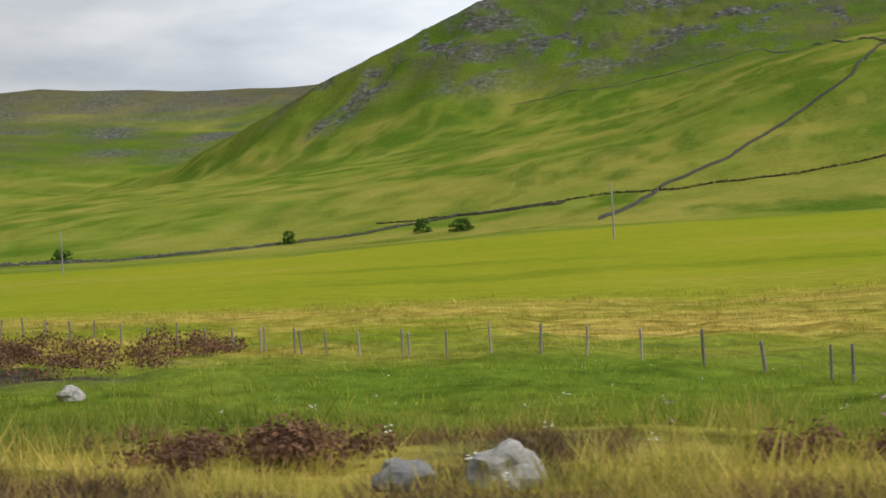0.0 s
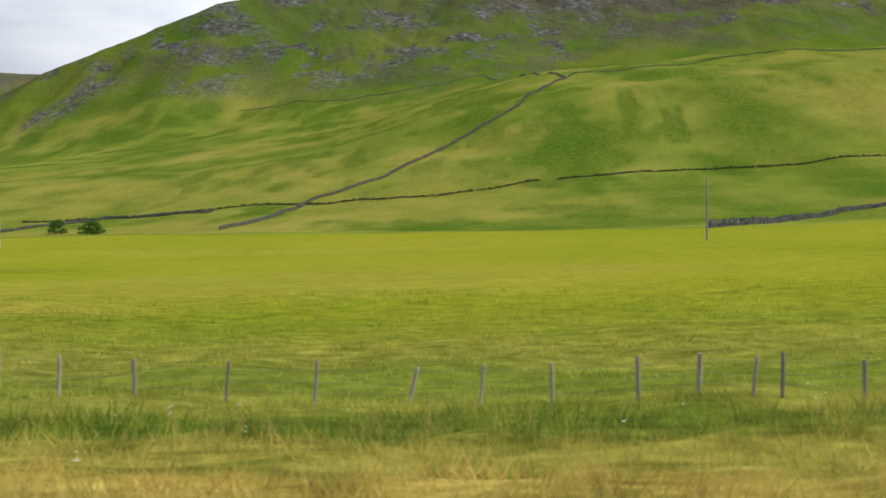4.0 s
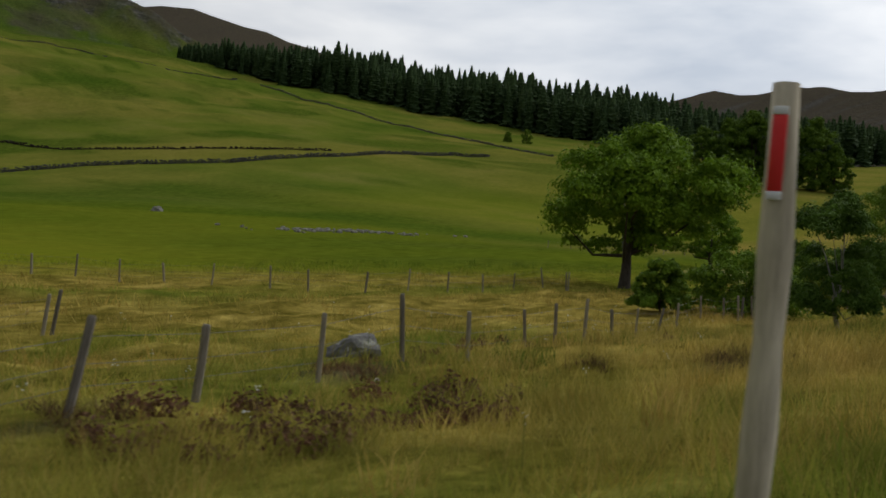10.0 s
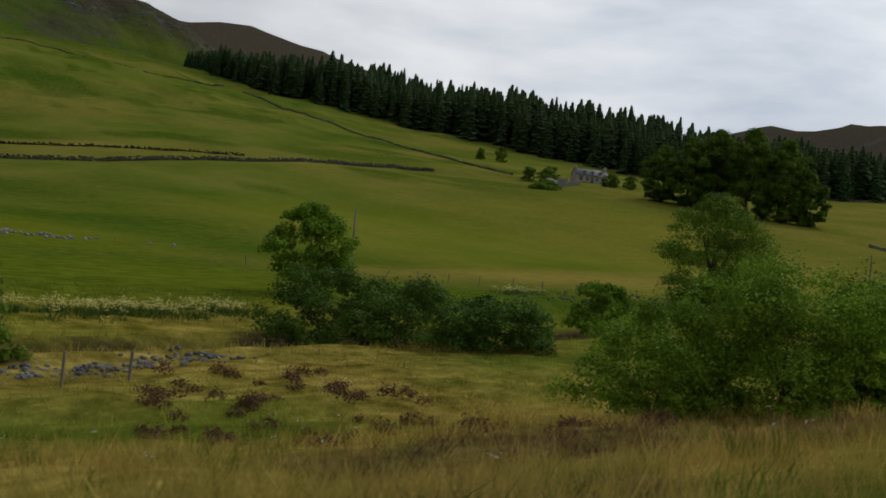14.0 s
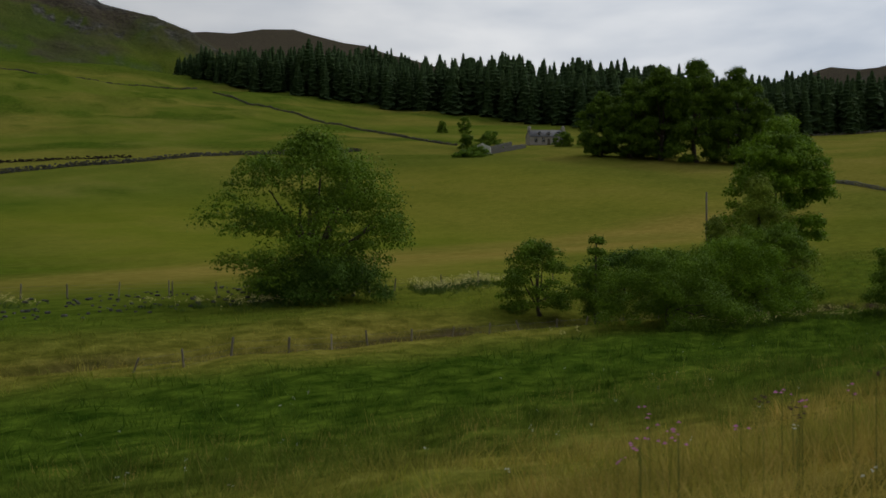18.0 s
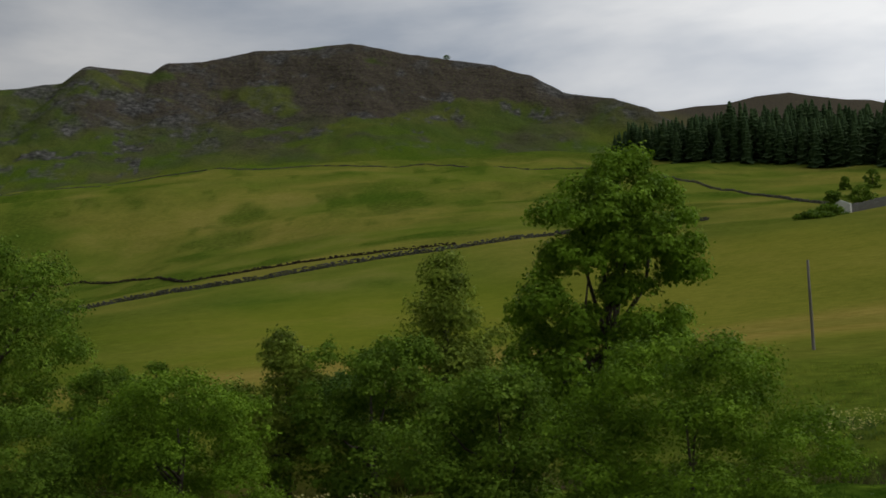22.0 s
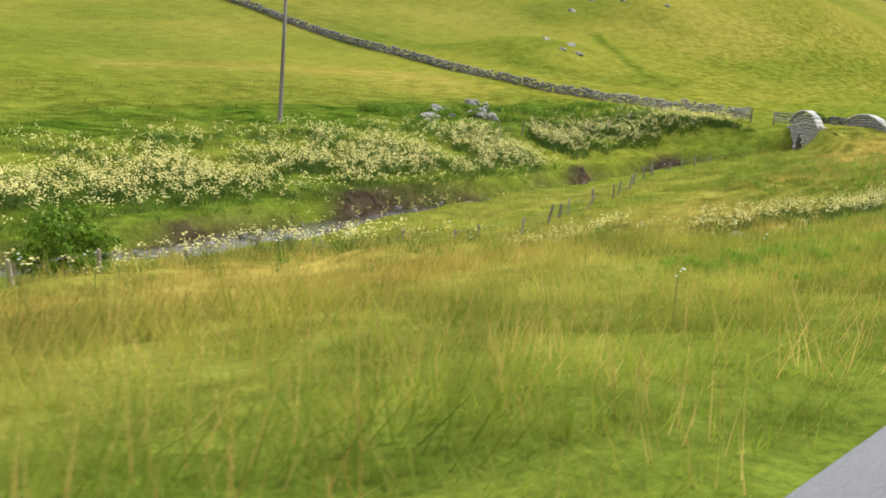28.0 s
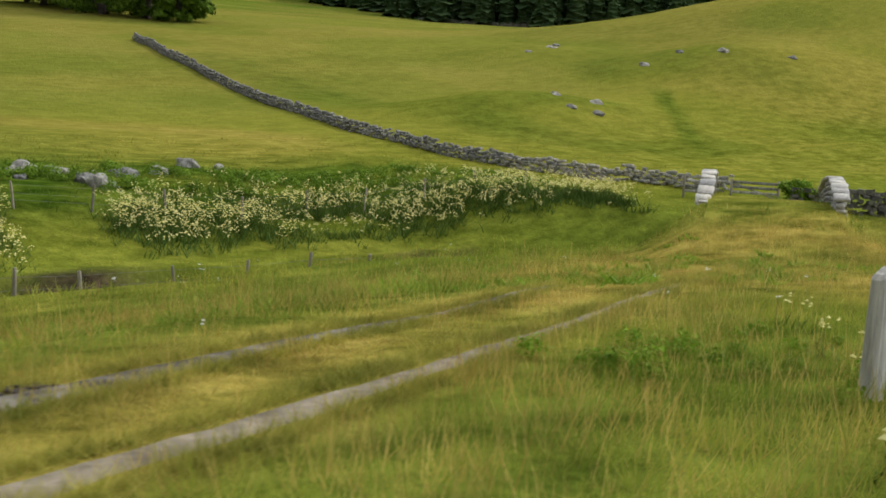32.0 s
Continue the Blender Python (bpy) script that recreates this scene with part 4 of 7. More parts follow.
gx = [-v for v in graded(420, 4600, 9, 1.14)][::-1] + list(np.arange(-414, -57, 6.0)) + list(np.arange(-57, 500, 1.5)) + list(np.arange(500, 840, 4.0)) + graded(840, 4600, 6, 1.1)
gy = [-v for v in graded(1.0, 1200, 2, 1.3)][::-1] + list(np.arange(0, 12, 0.5)) + list(np.arange(12, 44, 0.8)) + list(np.arange(44, 120, 1.6)) + list(np.arange(120, 460, 4.0)) + list(np.arange(460, 980, 9.0)) + list(np.arange(980, 1300, 4.0)) + graded(1300, 4900, 18, 1.06)
ground, gv = sheet("ground", np.array(gx), np.array(gy), "ground")
paint(ground.data, gv[:, 0], gv[:, 1])
tagged(ground, "rolling green hill pasture rising to heather and grey crags", "ground", kind="structure")

road, _ = sheet("road", np.arange(-120, 560, 1.0), np.array([-5.0, -4.6, -3.4, -2.2, -1.0, 0.0, 0.7, 1.05, 1.2]), "asphalt", 0.03)
tagged(road, "single carriageway road of worn grey asphalt", "road", kind="structure")


def layby():
    for x0, x1, r0, r1, material, label in ((380, 403.2, 0.0, 0.62, "asphalt", "flared asphalt edge where the farm track leaves the road"), (380, 403.2, 0.62, 1.0, "gravel", "gravel margin between the asphalt and the verge grass"), (403.2, 428.2, 0.0, 1.0, "gravel", "loose grey gravel mouth of a farm track beside the road")):
        xs = np.arange(x0, x1 + 0.01, 0.4)
        rows = np.linspace(r0, r1, 14)
        X = np.repeat(xs[None], len(rows), 0)
        V = 1.19 + rows[:, None] * np.maximum(layby_edge(xs) + 0.3 * fbm(xs / 1.3, xs * 0, 3, 80) - 1.19, 0.02)[None]
        Y = V + road_y(X)
        verts = np.stack([X, Y, height(X, Y) + 0.03 - 0.012 * rows[:, None]], -1).reshape(-1, 3)
        i = np.arange(X.size).reshape(X.shape)
        ob = part("pavement", (verts, np.stack([i[:-1, :-1], i[:-1, 1:], i[1:, 1:], i[1:, :-1]], -1).reshape(-1, 4)), material)
        tagged(ob, label, "pavement", kind="structure")
    # loose stones lie over the gravel
    g = np.random.RandomState(77)
    xs = g.uniform(394, 427, 4200)
    v = 1.5 + (layby_edge(xs) - 1.35) * g.rand(4200) ** 0.45
    ys, s = v + road_y(xs), g.uniform(0.007, 0.020, 4200) * np.where(g.rand(4200) < 0.04, 2.0, 1.0)
    pcs = [scatter(BLOCKS[k], np.column_stack([xs, ys, height(xs, ys) + 0.022])[k::9], s[k::9], g.uniform(0, 6.3, len(xs[k::9]))) for k in range(9)]
    tagged(part("gravel_stones", join(*pcs), "loose_stone", smooth=False), "loose grey stones scattered over the gravel", "gravel", kind="stuff")


layby()


def edge_line():
    ob = thing("trim", 0, 0, 0, "worn white painted edge line across the track mouth", "road marking", kind="structure")
    for k in range(12):
        xs = np.linspace(396 + 3 * k, 397.6 + 3 * k, 4)
        pts = np.concatenate([np.stack([xs, road_y(xs) + w, height(xs, road_y(xs) + w) + 0.036], 1) for w in (1.02, 1.13)])
        part("dash", (pts, np.array([(j, j + 1, j + 5, j + 4) for j in range(3)])), "white_paint", ob)


edge_line()


def ruts():
    for side, material, wide, label in ((0.68, "mud", (0.50, 0.42, 0.22, 0.10, 0.07, 0.05), "wheel rut of wet mud, puddles and stones in the grassy track"), (-1.1, "track_sand", (0.40, 0.30, 0.17, 0.09, 0.06, 0.04), "wheel rut of pale bare sand in the grassy track")):
        p = resample(TRACK[:7], 0.35)
        d = np.gradient(p, axis=0)
        d /= np.linalg.norm(d, axis=1, keepdims=True)
        n = np.stack([-d[:, 1], d[:, 0]], 1)
        u = np.linspace(0, 1, len(p))
        half = np.interp(u, (0, 0.08, 0.25, 0.5, 0.8, 1), wide)
        edge = lambda k: half * (1 + 1.1 * fbm(p[:, 0] / 0.9, p[:, 1] / 0.9, 3, 90 + k))
        g = np.stack([p + n * (side + w * edge(w < 0)[:, None]) for w in (-1, -0.5, 0, 0.5, 1)])
        # the ends sink under the gravel
        z = height(g[..., 0], g[..., 1]) + np.array([-0.02, 0.030, 0.022, 0.030, -0.02])[:, None] + np.interp(u, (0, 0.06, 0.16), (-0.06, -0.012, 0.006)) + 0.03 * fbm(g[..., 0] / 0.35, g[..., 1] / 0.35, 2, 97)
        verts = np.concatenate([g, z[..., None]], -1).reshape(-1, 3)
        i = np.arange(5 * len(p)).reshape(5, -1)
        ob = part("road_rut", (verts, np.stack([i[:-1, :-1], i[:-1, 1:], i[1:, 1:], i[1:, :-1]], -1).reshape(-1, 4)), material)
        tagged(ob, label, "track rut", "wheel ruts of the farm track", "structure")


ruts()


def stream_water():
    xs = np.arange(182, 515, 0.8)
    sy, sz = stream_at(xs)
    w = 0.95 + 0.7 * fbm(xs / 5, xs * 0, 3, 95)
    rows = [np.stack([xs, sy + k * w, sz + 0.02 * np.abs(k)], 1) for k in (-1.6, -0.8, 0, 0.8, 1.6)]
    g = np.stack(rows)
    i = np.arange(5 * len(xs)).reshape(5, -1)
    ob = part("water", (g.reshape(-1, 3), np.stack([i[:-1, :-1], i[:-1, 1:], i[1:, 1:], i[1:, :-1]], -1).reshape(-1, 4)), "water")
    tagged(ob, "shallow stony stream with pale riffles between grassy banks", "stream", kind="structure")


stream_water()


# ---------------------------------------------------------------- trees and bushes
LEAF = (np.array([(0, -0.5, 0), (0.34, 0.0, 0.10), (0, 0.5, 0), (-0.34, 0.0, 0.10)]), np.array([(0, 1, 2, 3)]))
SMALL_LEAF = (np.array([(0, -0.55, 0), (0.42, 0.35, 0.06), (-0.42, 0.35, 0.0)]), np.array([(0, 1, 2)]))


def leaf_cloud(rng, centres, radii, count, size, shape=LEAF, droop=0.0):
    """Small leaves over uneven clumps, thickest near their outsides."""
    pick = rng.choice(len(centres), count, p=radii ** 2 / np.sum(radii ** 2))
    way = rng.normal(size=(count, 3))
    way /= np.linalg.norm(way, axis=1, keepdims=True)
    way[:, 2] = np.where(way[:, 2] < -0.35, -way[:, 2] * 0.5, way[:, 2])
    lumpy = 1 + 0.26 * np.sin(way[:, 0] * 5 + pick) * np.sin(way[:, 1] * 6 + 2 * pick)
    r = radii[pick] * lumpy * rng.uniform(0.35, 1.08, count) ** 0.5
    # a few sprays stand out past the clump
    r = np.where(rng.rand(count) < 0.06, r * rng.uniform(1.0, 1.35, count), r)
    at = centres[pick] + way * r[:, None] * (1, 1, 0.9)
    at[:, 2] -= droop * r * rng.rand(count)
    nrm = way + rng.normal(0, 0.42, (count, 3)) + (0, 0, 0.18)
    nrm /= np.linalg.norm(nrm, axis=1, keepdims=True)
    a = np.cross(nrm, rng.normal(size=(count, 3)))
    a /= np.linalg.norm(a, axis=1, keepdims=True)
    b = np.cross(nrm, a)
    s = size * rng.uniform(0.6, 1.35, count)[:, None]
    v, k = shape[0], len(shape[0])
    p = at[:, None] + s[:, None] * (v[None, :, 0:1] * a[:, None] + v[None, :, 1:2] * b[:, None] + v[None, :, 2:3] * nrm[:, None])
    f = np.arange(k)[None] + k * np.arange(count)[:, None]
    return p.reshape(-1, 3), f


def tree(name, x, y, tall, wide, label, leaf, leaves, size, seed, stem=0.28, lean=(0, 0), bark="bark", limbs=7, thick=0.03, clumps=26, shape="round", sink=0.0, category="tree", group="", open_crown=0.0):
    """A trunk, limbs and a crown of leafy clumps with gaps between them."""
    rng = np.random.RandomState(seed)
    ob = thing(name, x, y, ground_z(x, y) - sink, label, category, group)
    lean = np.array([lean[0], lean[1], 0.0])
    base = stem * tall
    top = np.array([0, 0, tall * (0.62 if shape != "spire" else 0.95)]) + lean * tall
    line = np.array([np.array([0, 0, -0.3]), np.array([0.02, 0, base * 0.5]) + lean * base * 0.3, np.array([0, 0.02 * tall, base]) + lean * base, (np.array([0, 0, base]) + lean * base + top) / 2 + rng.normal(0, 0.02 * tall, 3), top])
    r0 = thick * tall
    part("trunk", tube(line, np.array([1.35, 1.0, 0.85, 0.5, 0.12]) * r0, 9), bark, ob)
    centres, radii = [], []
    clumps = max(90, int(clumps * 1.8)) if shape != "spire" else int(clumps * 1.5)
    # uneven outline: the crown's reach changes round it and up it
    bulge = rng.uniform(0, 6.3, 4)
    for k in range(clumps):
        a, h = rng.uniform(0, 2 * np.pi), rng.uniform(0, 1)
        reach = 1 + 0.10 * np.sin(2 * a + bulge[0]) + 0.08 * np.sin(3 * a + bulge[1] + 4 * h) + 0.07 * np.sin(9 * h + bulge[2])
        deep = rng.rand() ** (0.42 if shape != "spire" else 0.6)
        if shape == "spire":
            reach = 1 + 0.28 * np.sin(2 * a + bulge[0] + 6 * h) + 0.25 * np.sin(17 * h + bulge[2])
            env = 0.46 * wide * (1 - h) ** 0.65 * deep
            rad = (0.09 + 0.11 * (1 - h)) * wide * rng.uniform(0.8, 1.2)
        elif shape == "dome":
            h = h ** 1.1
            env = 0.47 * wide * np.sqrt(max(0.02, 1 - (0.05 + 0.9 * h) ** 2.6)) * max(0.25, deep)
            rad = wide * rng.uniform(0.05, 0.12)
        else:
            env = 0.47 * wide * np.sqrt(max(0.03, 1 - abs(2 * h - 0.85) ** 2.2)) * max(0.25, deep)
            rad = wide * rng.uniform(0.055, 0.12)
        env *= reach
        c = np.array([env * np.cos(a), env * np.sin(a) * 0.9, base + h * (tall - base - rad * 0.8)]) + lean * (base + h * (tall - base))
        if open_crown and rng.rand() < open_crown and 0.15 < h < 0.8 and shape == "round":
            continue
        centres.append(c)
        radii.append(rad)
    centres, radii = np.array(centres), np.array(radii)
    order = np.argsort(-radii)[:limbs]
    for k in order:
        root = line[2] + (line[3] - line[2]) * rng.uniform(-0.5 if stem > 0.12 else 0.0, 0.9)
        end = centres[k]
        bend = (root + end) / 2 + np.array([0, 0, -0.06 * tall * rng.rand()]) + rng.normal(0, 0.03 * tall, 3)
        part("limb", tube([root, bend, end], np.array([0.42, 0.26, 0.07]) * r0, 6, False), bark, ob)
    if size > 0.1:
        cloud = leaf_cloud(rng, centres, radii * 1.05, int(leaves * 3.4), size * 0.80, SMALL_LEAF)
    else:
        cloud = leaf_cloud(rng, centres, radii * 1.05, int(leaves * 1.75), size * 1.02)
    part("crown", cloud, leaf, ob)
    return ob


tree("willow_bush", 16.9, 20.0, 3.4, 6.7, "round grey-green willow bush on the verge grass", "leaf_willow", 34000, 0.085, 1, stem=0.04, clumps=90, shape="dome", limbs=9, thick=0.02, category="bush")
tree("oak_tree", 135.2, 74.0, 14.6, 16.5, "broad wind-shaped oak standing alone in the pasture", "leaf_oak", 17000, 0.36, 2, stem=0.05, lean=(0.12, 0), clumps=80, limbs=9, thick=0.032)
tree("willow_bush", 100.9, 6.0, 2.35, 4.1, "dense green willow bush in long grass", "leaf_oak", 16000, 0.066, 3, stem=0.06, clumps=40, shape="dome", limbs=9, thick=0.02, category="bush")
tree("willow_bush", 99.3, 7.7, 2.0, 2.8, "loose low willow bush with bare lower stems", "leaf_bright", 6000, 0.07, 4, stem=0.10, clumps=26, shape="dome", limbs=9, thick=0.02, category="bush")
tree("willow_bush", 101.5, 4.8, 2.2, 2.5, "leafy end of a willow bush in long grass", "leaf_bush", 6500, 0.075, 54, stem=0.06, clumps=26, shape="dome", limbs=7, thick=0.02, category="bush")
tree("broom_bush", 122.5, 15.0, 1.9, 3.6, "low dark evergreen broom bush beside the fence", "leaf_dark", 6000, 0.12, 5, stem=0.05, clumps=34, shape="dome", limbs=7, thick=0.02, category="bush")
tree("sycamore_tree", 186.6, 35.5, 10.8, 12.4, "full green sycamore leaning with the wind over pasture", "leaf_oak", 18000, 0.28, 6, stem=0.22, lean=(0.17, -0.03), clumps=64, limbs=9, thick=0.03)
tree("birch_tree", 163.0, 10.8, 4.7, 4.3, "bushy young birch with a white stem by the fence", "leaf_dark", 20000, 0.09, 7, stem=0.16, bark="birch_bark", clumps=50, limbs=8, thick=0.018)
for k, (bx, by, bh, bw, bl) in enumerate([(176.8, 21.5, 3.4, 6.2, "leaf_bush"), (171, 22.6, 2.4, 2.8, "leaf_bush"), (196, 27.6, 4.0, 4.2, "leaf_bush"), (191, 24.0, 3.0, 4.6, "leaf_birch"), (215.0, 33.9, 4.3, 6.8, "leaf_dark"), (219.6, 33.0, 3.5, 8.4, "leaf_dark"), (224.6, 31.6, 2.9, 7.0, "leaf_dark"), (239, 36.6, 3.9, 4.9, "leaf_oak"), (300, 44, 3.3, 8.0, "leaf_dark"), (307, 46.5, 3.0, 7.0, "leaf_bush")]):
    tree("streamside_bush", bx, by, bh, bw, "dense green thorn bush growing along the stream bank", bl, 4600, 0.18, 20 + k, stem=0.06, clumps=26, shape="dome", limbs=6, thick=0.022, category="bush", group="bushes along the stream")
tree("rowan_tree", 227.2, 53, 6.8, 7.4, "small dark rowan tree beyond the stream", "leaf_oak", 6200, 0.23, 31, stem=0.14, clumps=30, limbs=7)
tree("willow_bush", 210.7, 7.2, 4.3, 8.0, "large spreading green willow thicket by the road", "leaf_willow_green", 30000, 0.085, 32, stem=0.05, clumps=60, shape="dome", limbs=9, thick=0.018, category="bush", group="willow thicket by the road")
tree("willow_bush", 208.2, 9.4, 3.3, 5.2, "lower leafy side of the willow thicket by the road", "leaf_willow_green", 15000, 0.085, 33, stem=0.05, clumps=44, shape="dome", limbs=7, thick=0.018, category="bush", group="willow thicket by the road")
tree("willow_bush", 213.0, 4.7, 3.5, 4.4, "dark leafy end of the willow thicket by the road", "leaf_dark", 14000, 0.085, 52, stem=0.05, clumps=44, shape="dome", limbs=7, thick=0.018, category="bush", group="willow thicket by the road")
tree("willow_bush", 209.9, 4.9, 2.3, 3.0, "bright feathery young willow before the thicket", "leaf_bright", 7000, 0.075, 55, stem=0.05, clumps=34, shape="dome", limbs=7, thick=0.018, category="bush", group="willow thicket by the road")
tree("ash_tree", 279.2, 55.4, 12.2, 14.8, "gnarled open-crowned ash tree with dark limbs", "leaf_bush", 14000, 0.23, 34, stem=0.04, lean=(0.05, 0), clumps=90, limbs=13, thick=0.036, open_crown=0.10)
tree("streamside_bush", 279.0, 52.6, 3.4, 10.5, "dark undergrowth round the foot of the ash", "leaf_dark", 6000, 0.18, 53, stem=0.05, clumps=40, shape="dome", limbs=5, category="bush", group="bushes along the stream")
tree("streamside_bush", 289.4, 42, 5.2, 6.0, "dark rounded alder bush by the stream fence", "leaf_bush", 4400, 0.17, 35, stem=0.06, clumps=28, shape="dome", limbs=6, category="bush", group="bushes along the stream")
tree("alder_tree", 291.8, 39.0, 6.0, 4.0, "narrow upright alder by the stream", "leaf_bush", 3600, 0.16, 36, stem=0.08, clumps=24, shape="spire", limbs=6)
tree("willow_bush", 287.0, 29.0, 4.4, 8.6, "bushy green willow on the stream bank", "leaf_bush", 14000, 0.125, 37, stem=0.05, clumps=38, shape="dome", limbs=7, category="bush", group="bushes along the stream")
tree("willow_bush", 293.4, 29.5, 5.0, 8.2, "yellow-green willow bush on the stream bank", "leaf_oak", 13000, 0.125, 38, stem=0.05, clumps=36, shape="dome", limbs=7, category="bush", group="bushes along the stream")
tree("birch_tree", 297.2, 33.5, 7.2, 5.6, "feathery olive birch in the streamside belt", "leaf_birch", 7000, 0.17, 39, stem=0.08, clumps=32, shape="spire", limbs=7)
tree("birch_tree", 304.0, 35.2, 9.6, 7.6, "tall feathery birch with an olive crown", "leaf_birch", 10000, 0.18, 40, stem=0.12, clumps=40, limbs=8, shape="spire", lean=(0.03, 0))
tree("alder_tree", 300.5, 32.0, 6.4, 7.6, "dense dark alder in the streamside belt", "leaf_bush", 8600, 0.17, 41, stem=0.05, clumps=34, shape="dome", limbs=7)
tree("ash_tree", 311.9, 40.0, 13.8, 9.6, "tall crooked ash with a dead branch and bright leaves", "leaf_oak", 22000, 0.25, 42, stem=0.06, lean=(0.16, 0), clumps=110, limbs=10, thick=0.026, open_crown=0.06)
tree("willow_bush", 307.4, 18.0, 5.7, 8.0, "yellow-green willow below the road bank", "leaf_oak", 17000, 0.115, 43, stem=0.05, clumps=54, shape="dome", limbs=9, thick=0.018, category="bush")
tree("willow_bush", 303.6, 23.5, 4.6, 7.4, "leafy green willow below the road bank", "leaf_bush", 10000, 0.15, 44, stem=0.05, clumps=36, shape="dome", limbs=7, category="bush")
tree("willow_bush", 322.6, 15.0, 6.7, 8.6, "large loose grey-green willow beside the stream", "leaf_birch", 26000, 0.13, 45, stem=0.05, clumps=60, shape="dome", limbs=9, thick=0.018, category="bush")
tree("willow_bush", 326.5, 6.4, 2.9, 5.2, "low green willow scrub on the road bank", "leaf_bush", 11000, 0.072, 46, stem=0.05, clumps=36, shape="dome", limbs=7, category="bush")
tree("willow_bush", 313.6, 9.4, 2.6, 5.4, "low bright willow scrub on the road bank", "leaf_bright", 9000, 0.075, 47, stem=0.05, clumps=34, shape="dome", limbs=7, category="bush")
tree("birch_tree", 335.3, 14.4, 7.3, 5.0, "single narrow birch beside the stony stream", "leaf_birch", 11000, 0.12, 48, stem=0.04, clumps=80, shape="spire", limbs=8, thick=0.012, lean=(0.05, 0))
tree("alder_sapling", 343.6, 11.4, 3.8, 2.7, "slim alder sapling on the stream bank", "leaf_dark", 7000, 0.10, 49, stem=0.06, clumps=36, shape="spire", limbs=6, thick=0.015)
tree("alder_sapling", 361.9, 19.9, 3.4, 2.7, "small bushy alder sapling on the stream bank", "leaf_dark", 4000, 0.13, 50, stem=0.08, clumps=18, shape="dome", limbs=6, thick=0.015)
tree("streamside_bush", 383.8, 19.0, 1.9, 2.5, "small dark bush at the edge of the stream", "leaf_bush", 1800, 0.13, 51, stem=0.06, clumps=18, shape="dome", limbs=5, category="bush", group="bushes along the stream")
for k, (bx, by, bh, bw) in enumerate([(452, 190, 18, 15), (453, 181, 22, 17), (455, 172, 25, 18), (458, 163, 27, 19), (462, 154, 25, 17), (465, 148, 16, 12), (462, 178, 25, 17)]):
    tree("sycamore_tree", bx, by, bh, bw, "tall dark sycamore in the clump below the farmhouse", "leaf_syc", 9000, 0.62, 60 + k, stem=0.02, lean=(0.05, 0), clumps=60, limbs=6, thick=0.028, group="sycamore clump by the farmhouse")
for k, (bx, by, bh, bw) in enumerate([(-77, 368, 5, 6.5), (-60, 352, 4.5, 8.5), (-126, 362, 5, 5.5), (-195, 325, 4.5, 8), (500, 324, 5, 5), (507, 318, 7, 6), (452, 238, 6, 9), (446, 242, 5, 6), (478, 232, 5, 7), (482, 226, 5, 6), (431, 219, 3, 9), (425, 216, 2, 9)]):
    tree("thorn_tree", bx, by, bh, bw, "dark rounded hawthorn at the foot of the slope", "leaf_dark" if k < 4 else "leaf_bush", 2000, 0.40, 80 + k, stem=0.03, clumps=20, shape="dome", limbs=4, thick=0.03, group="scattered hawthorns")
tree("thorn_tree", 520, 1168, 9, 9, "lone hawthorn on the hill skyline", "leaf_dark", 900, 0.5, 95, stem=0.4, clumps=10, limbs=4, thick=0.04)


# ---------------------------------------------------------------- the conifer plantation
def spruce(seed, tiers=15, spokes=9):
    """A spruce one unit tall: drooping sprays in whorls round a dense cone and a stem."""
    r = np.random.RandomState(seed)
    vs, fs = [], []
    full = (0.19, 0.22, 0.26, 0.21, 0.30)[seed % 5]
    reach_at = lambda h: full * (1 - h) ** (0.62 if seed % 2 else 0.78) + 0.010
    for t in range(tiers):
        h = 0.08 + 0.88 * (t / (tiers - 1)) ** 0.92
        reach = reach_at(h)
        for s in range(spokes if t < tiers - 3 else 5):
            a = 2 * np.pi * (s + r.rand()) / spokes + t
            q = reach * r.uniform(0.7, 1.25)
            w, d = q * 0.5, q * r.uniform(0.2, 0.5)
            c, n = np.array([np.cos(a), np.sin(a), 0]), np.array([-np.sin(a), np.cos(a), 0])
            k = len(vs)
            vs += [np.array([0, 0, h + 0.035]), c * q * 0.6 + n * w + (0, 0, h - d * 0.35), c * q + (0, 0, h - d), c * q * 0.6 - n * w + (0, 0, h - d * 0.35)]
            fs.append((k, k + 1, k + 2, k + 3))
    hs = np.array([0.05, 0.25, 0.5, 0.75, 0.97])
    core = tube(np.stack([0 * hs, 0 * hs, hs], 1), np.array([reach_at(h) * 0.66 for h in hs]), 6, False)
    stem = tube([(0, 0, 0), (0, 0, 0.2)], [0.014, 0.012], 4, False)
    return join((np.array(vs), np.array(fs)), core, stem)


SPRUCES = [spruce(k) for k in range(5)]
EDGE = [(590, 780), (552, 700), (528, 622), (532, 588), (548, 520), (582, 460), (604, 408), (600, 345), (588, 292), (606, 246), (640, 224), (690, 216), (760, 250), (860, 300)]


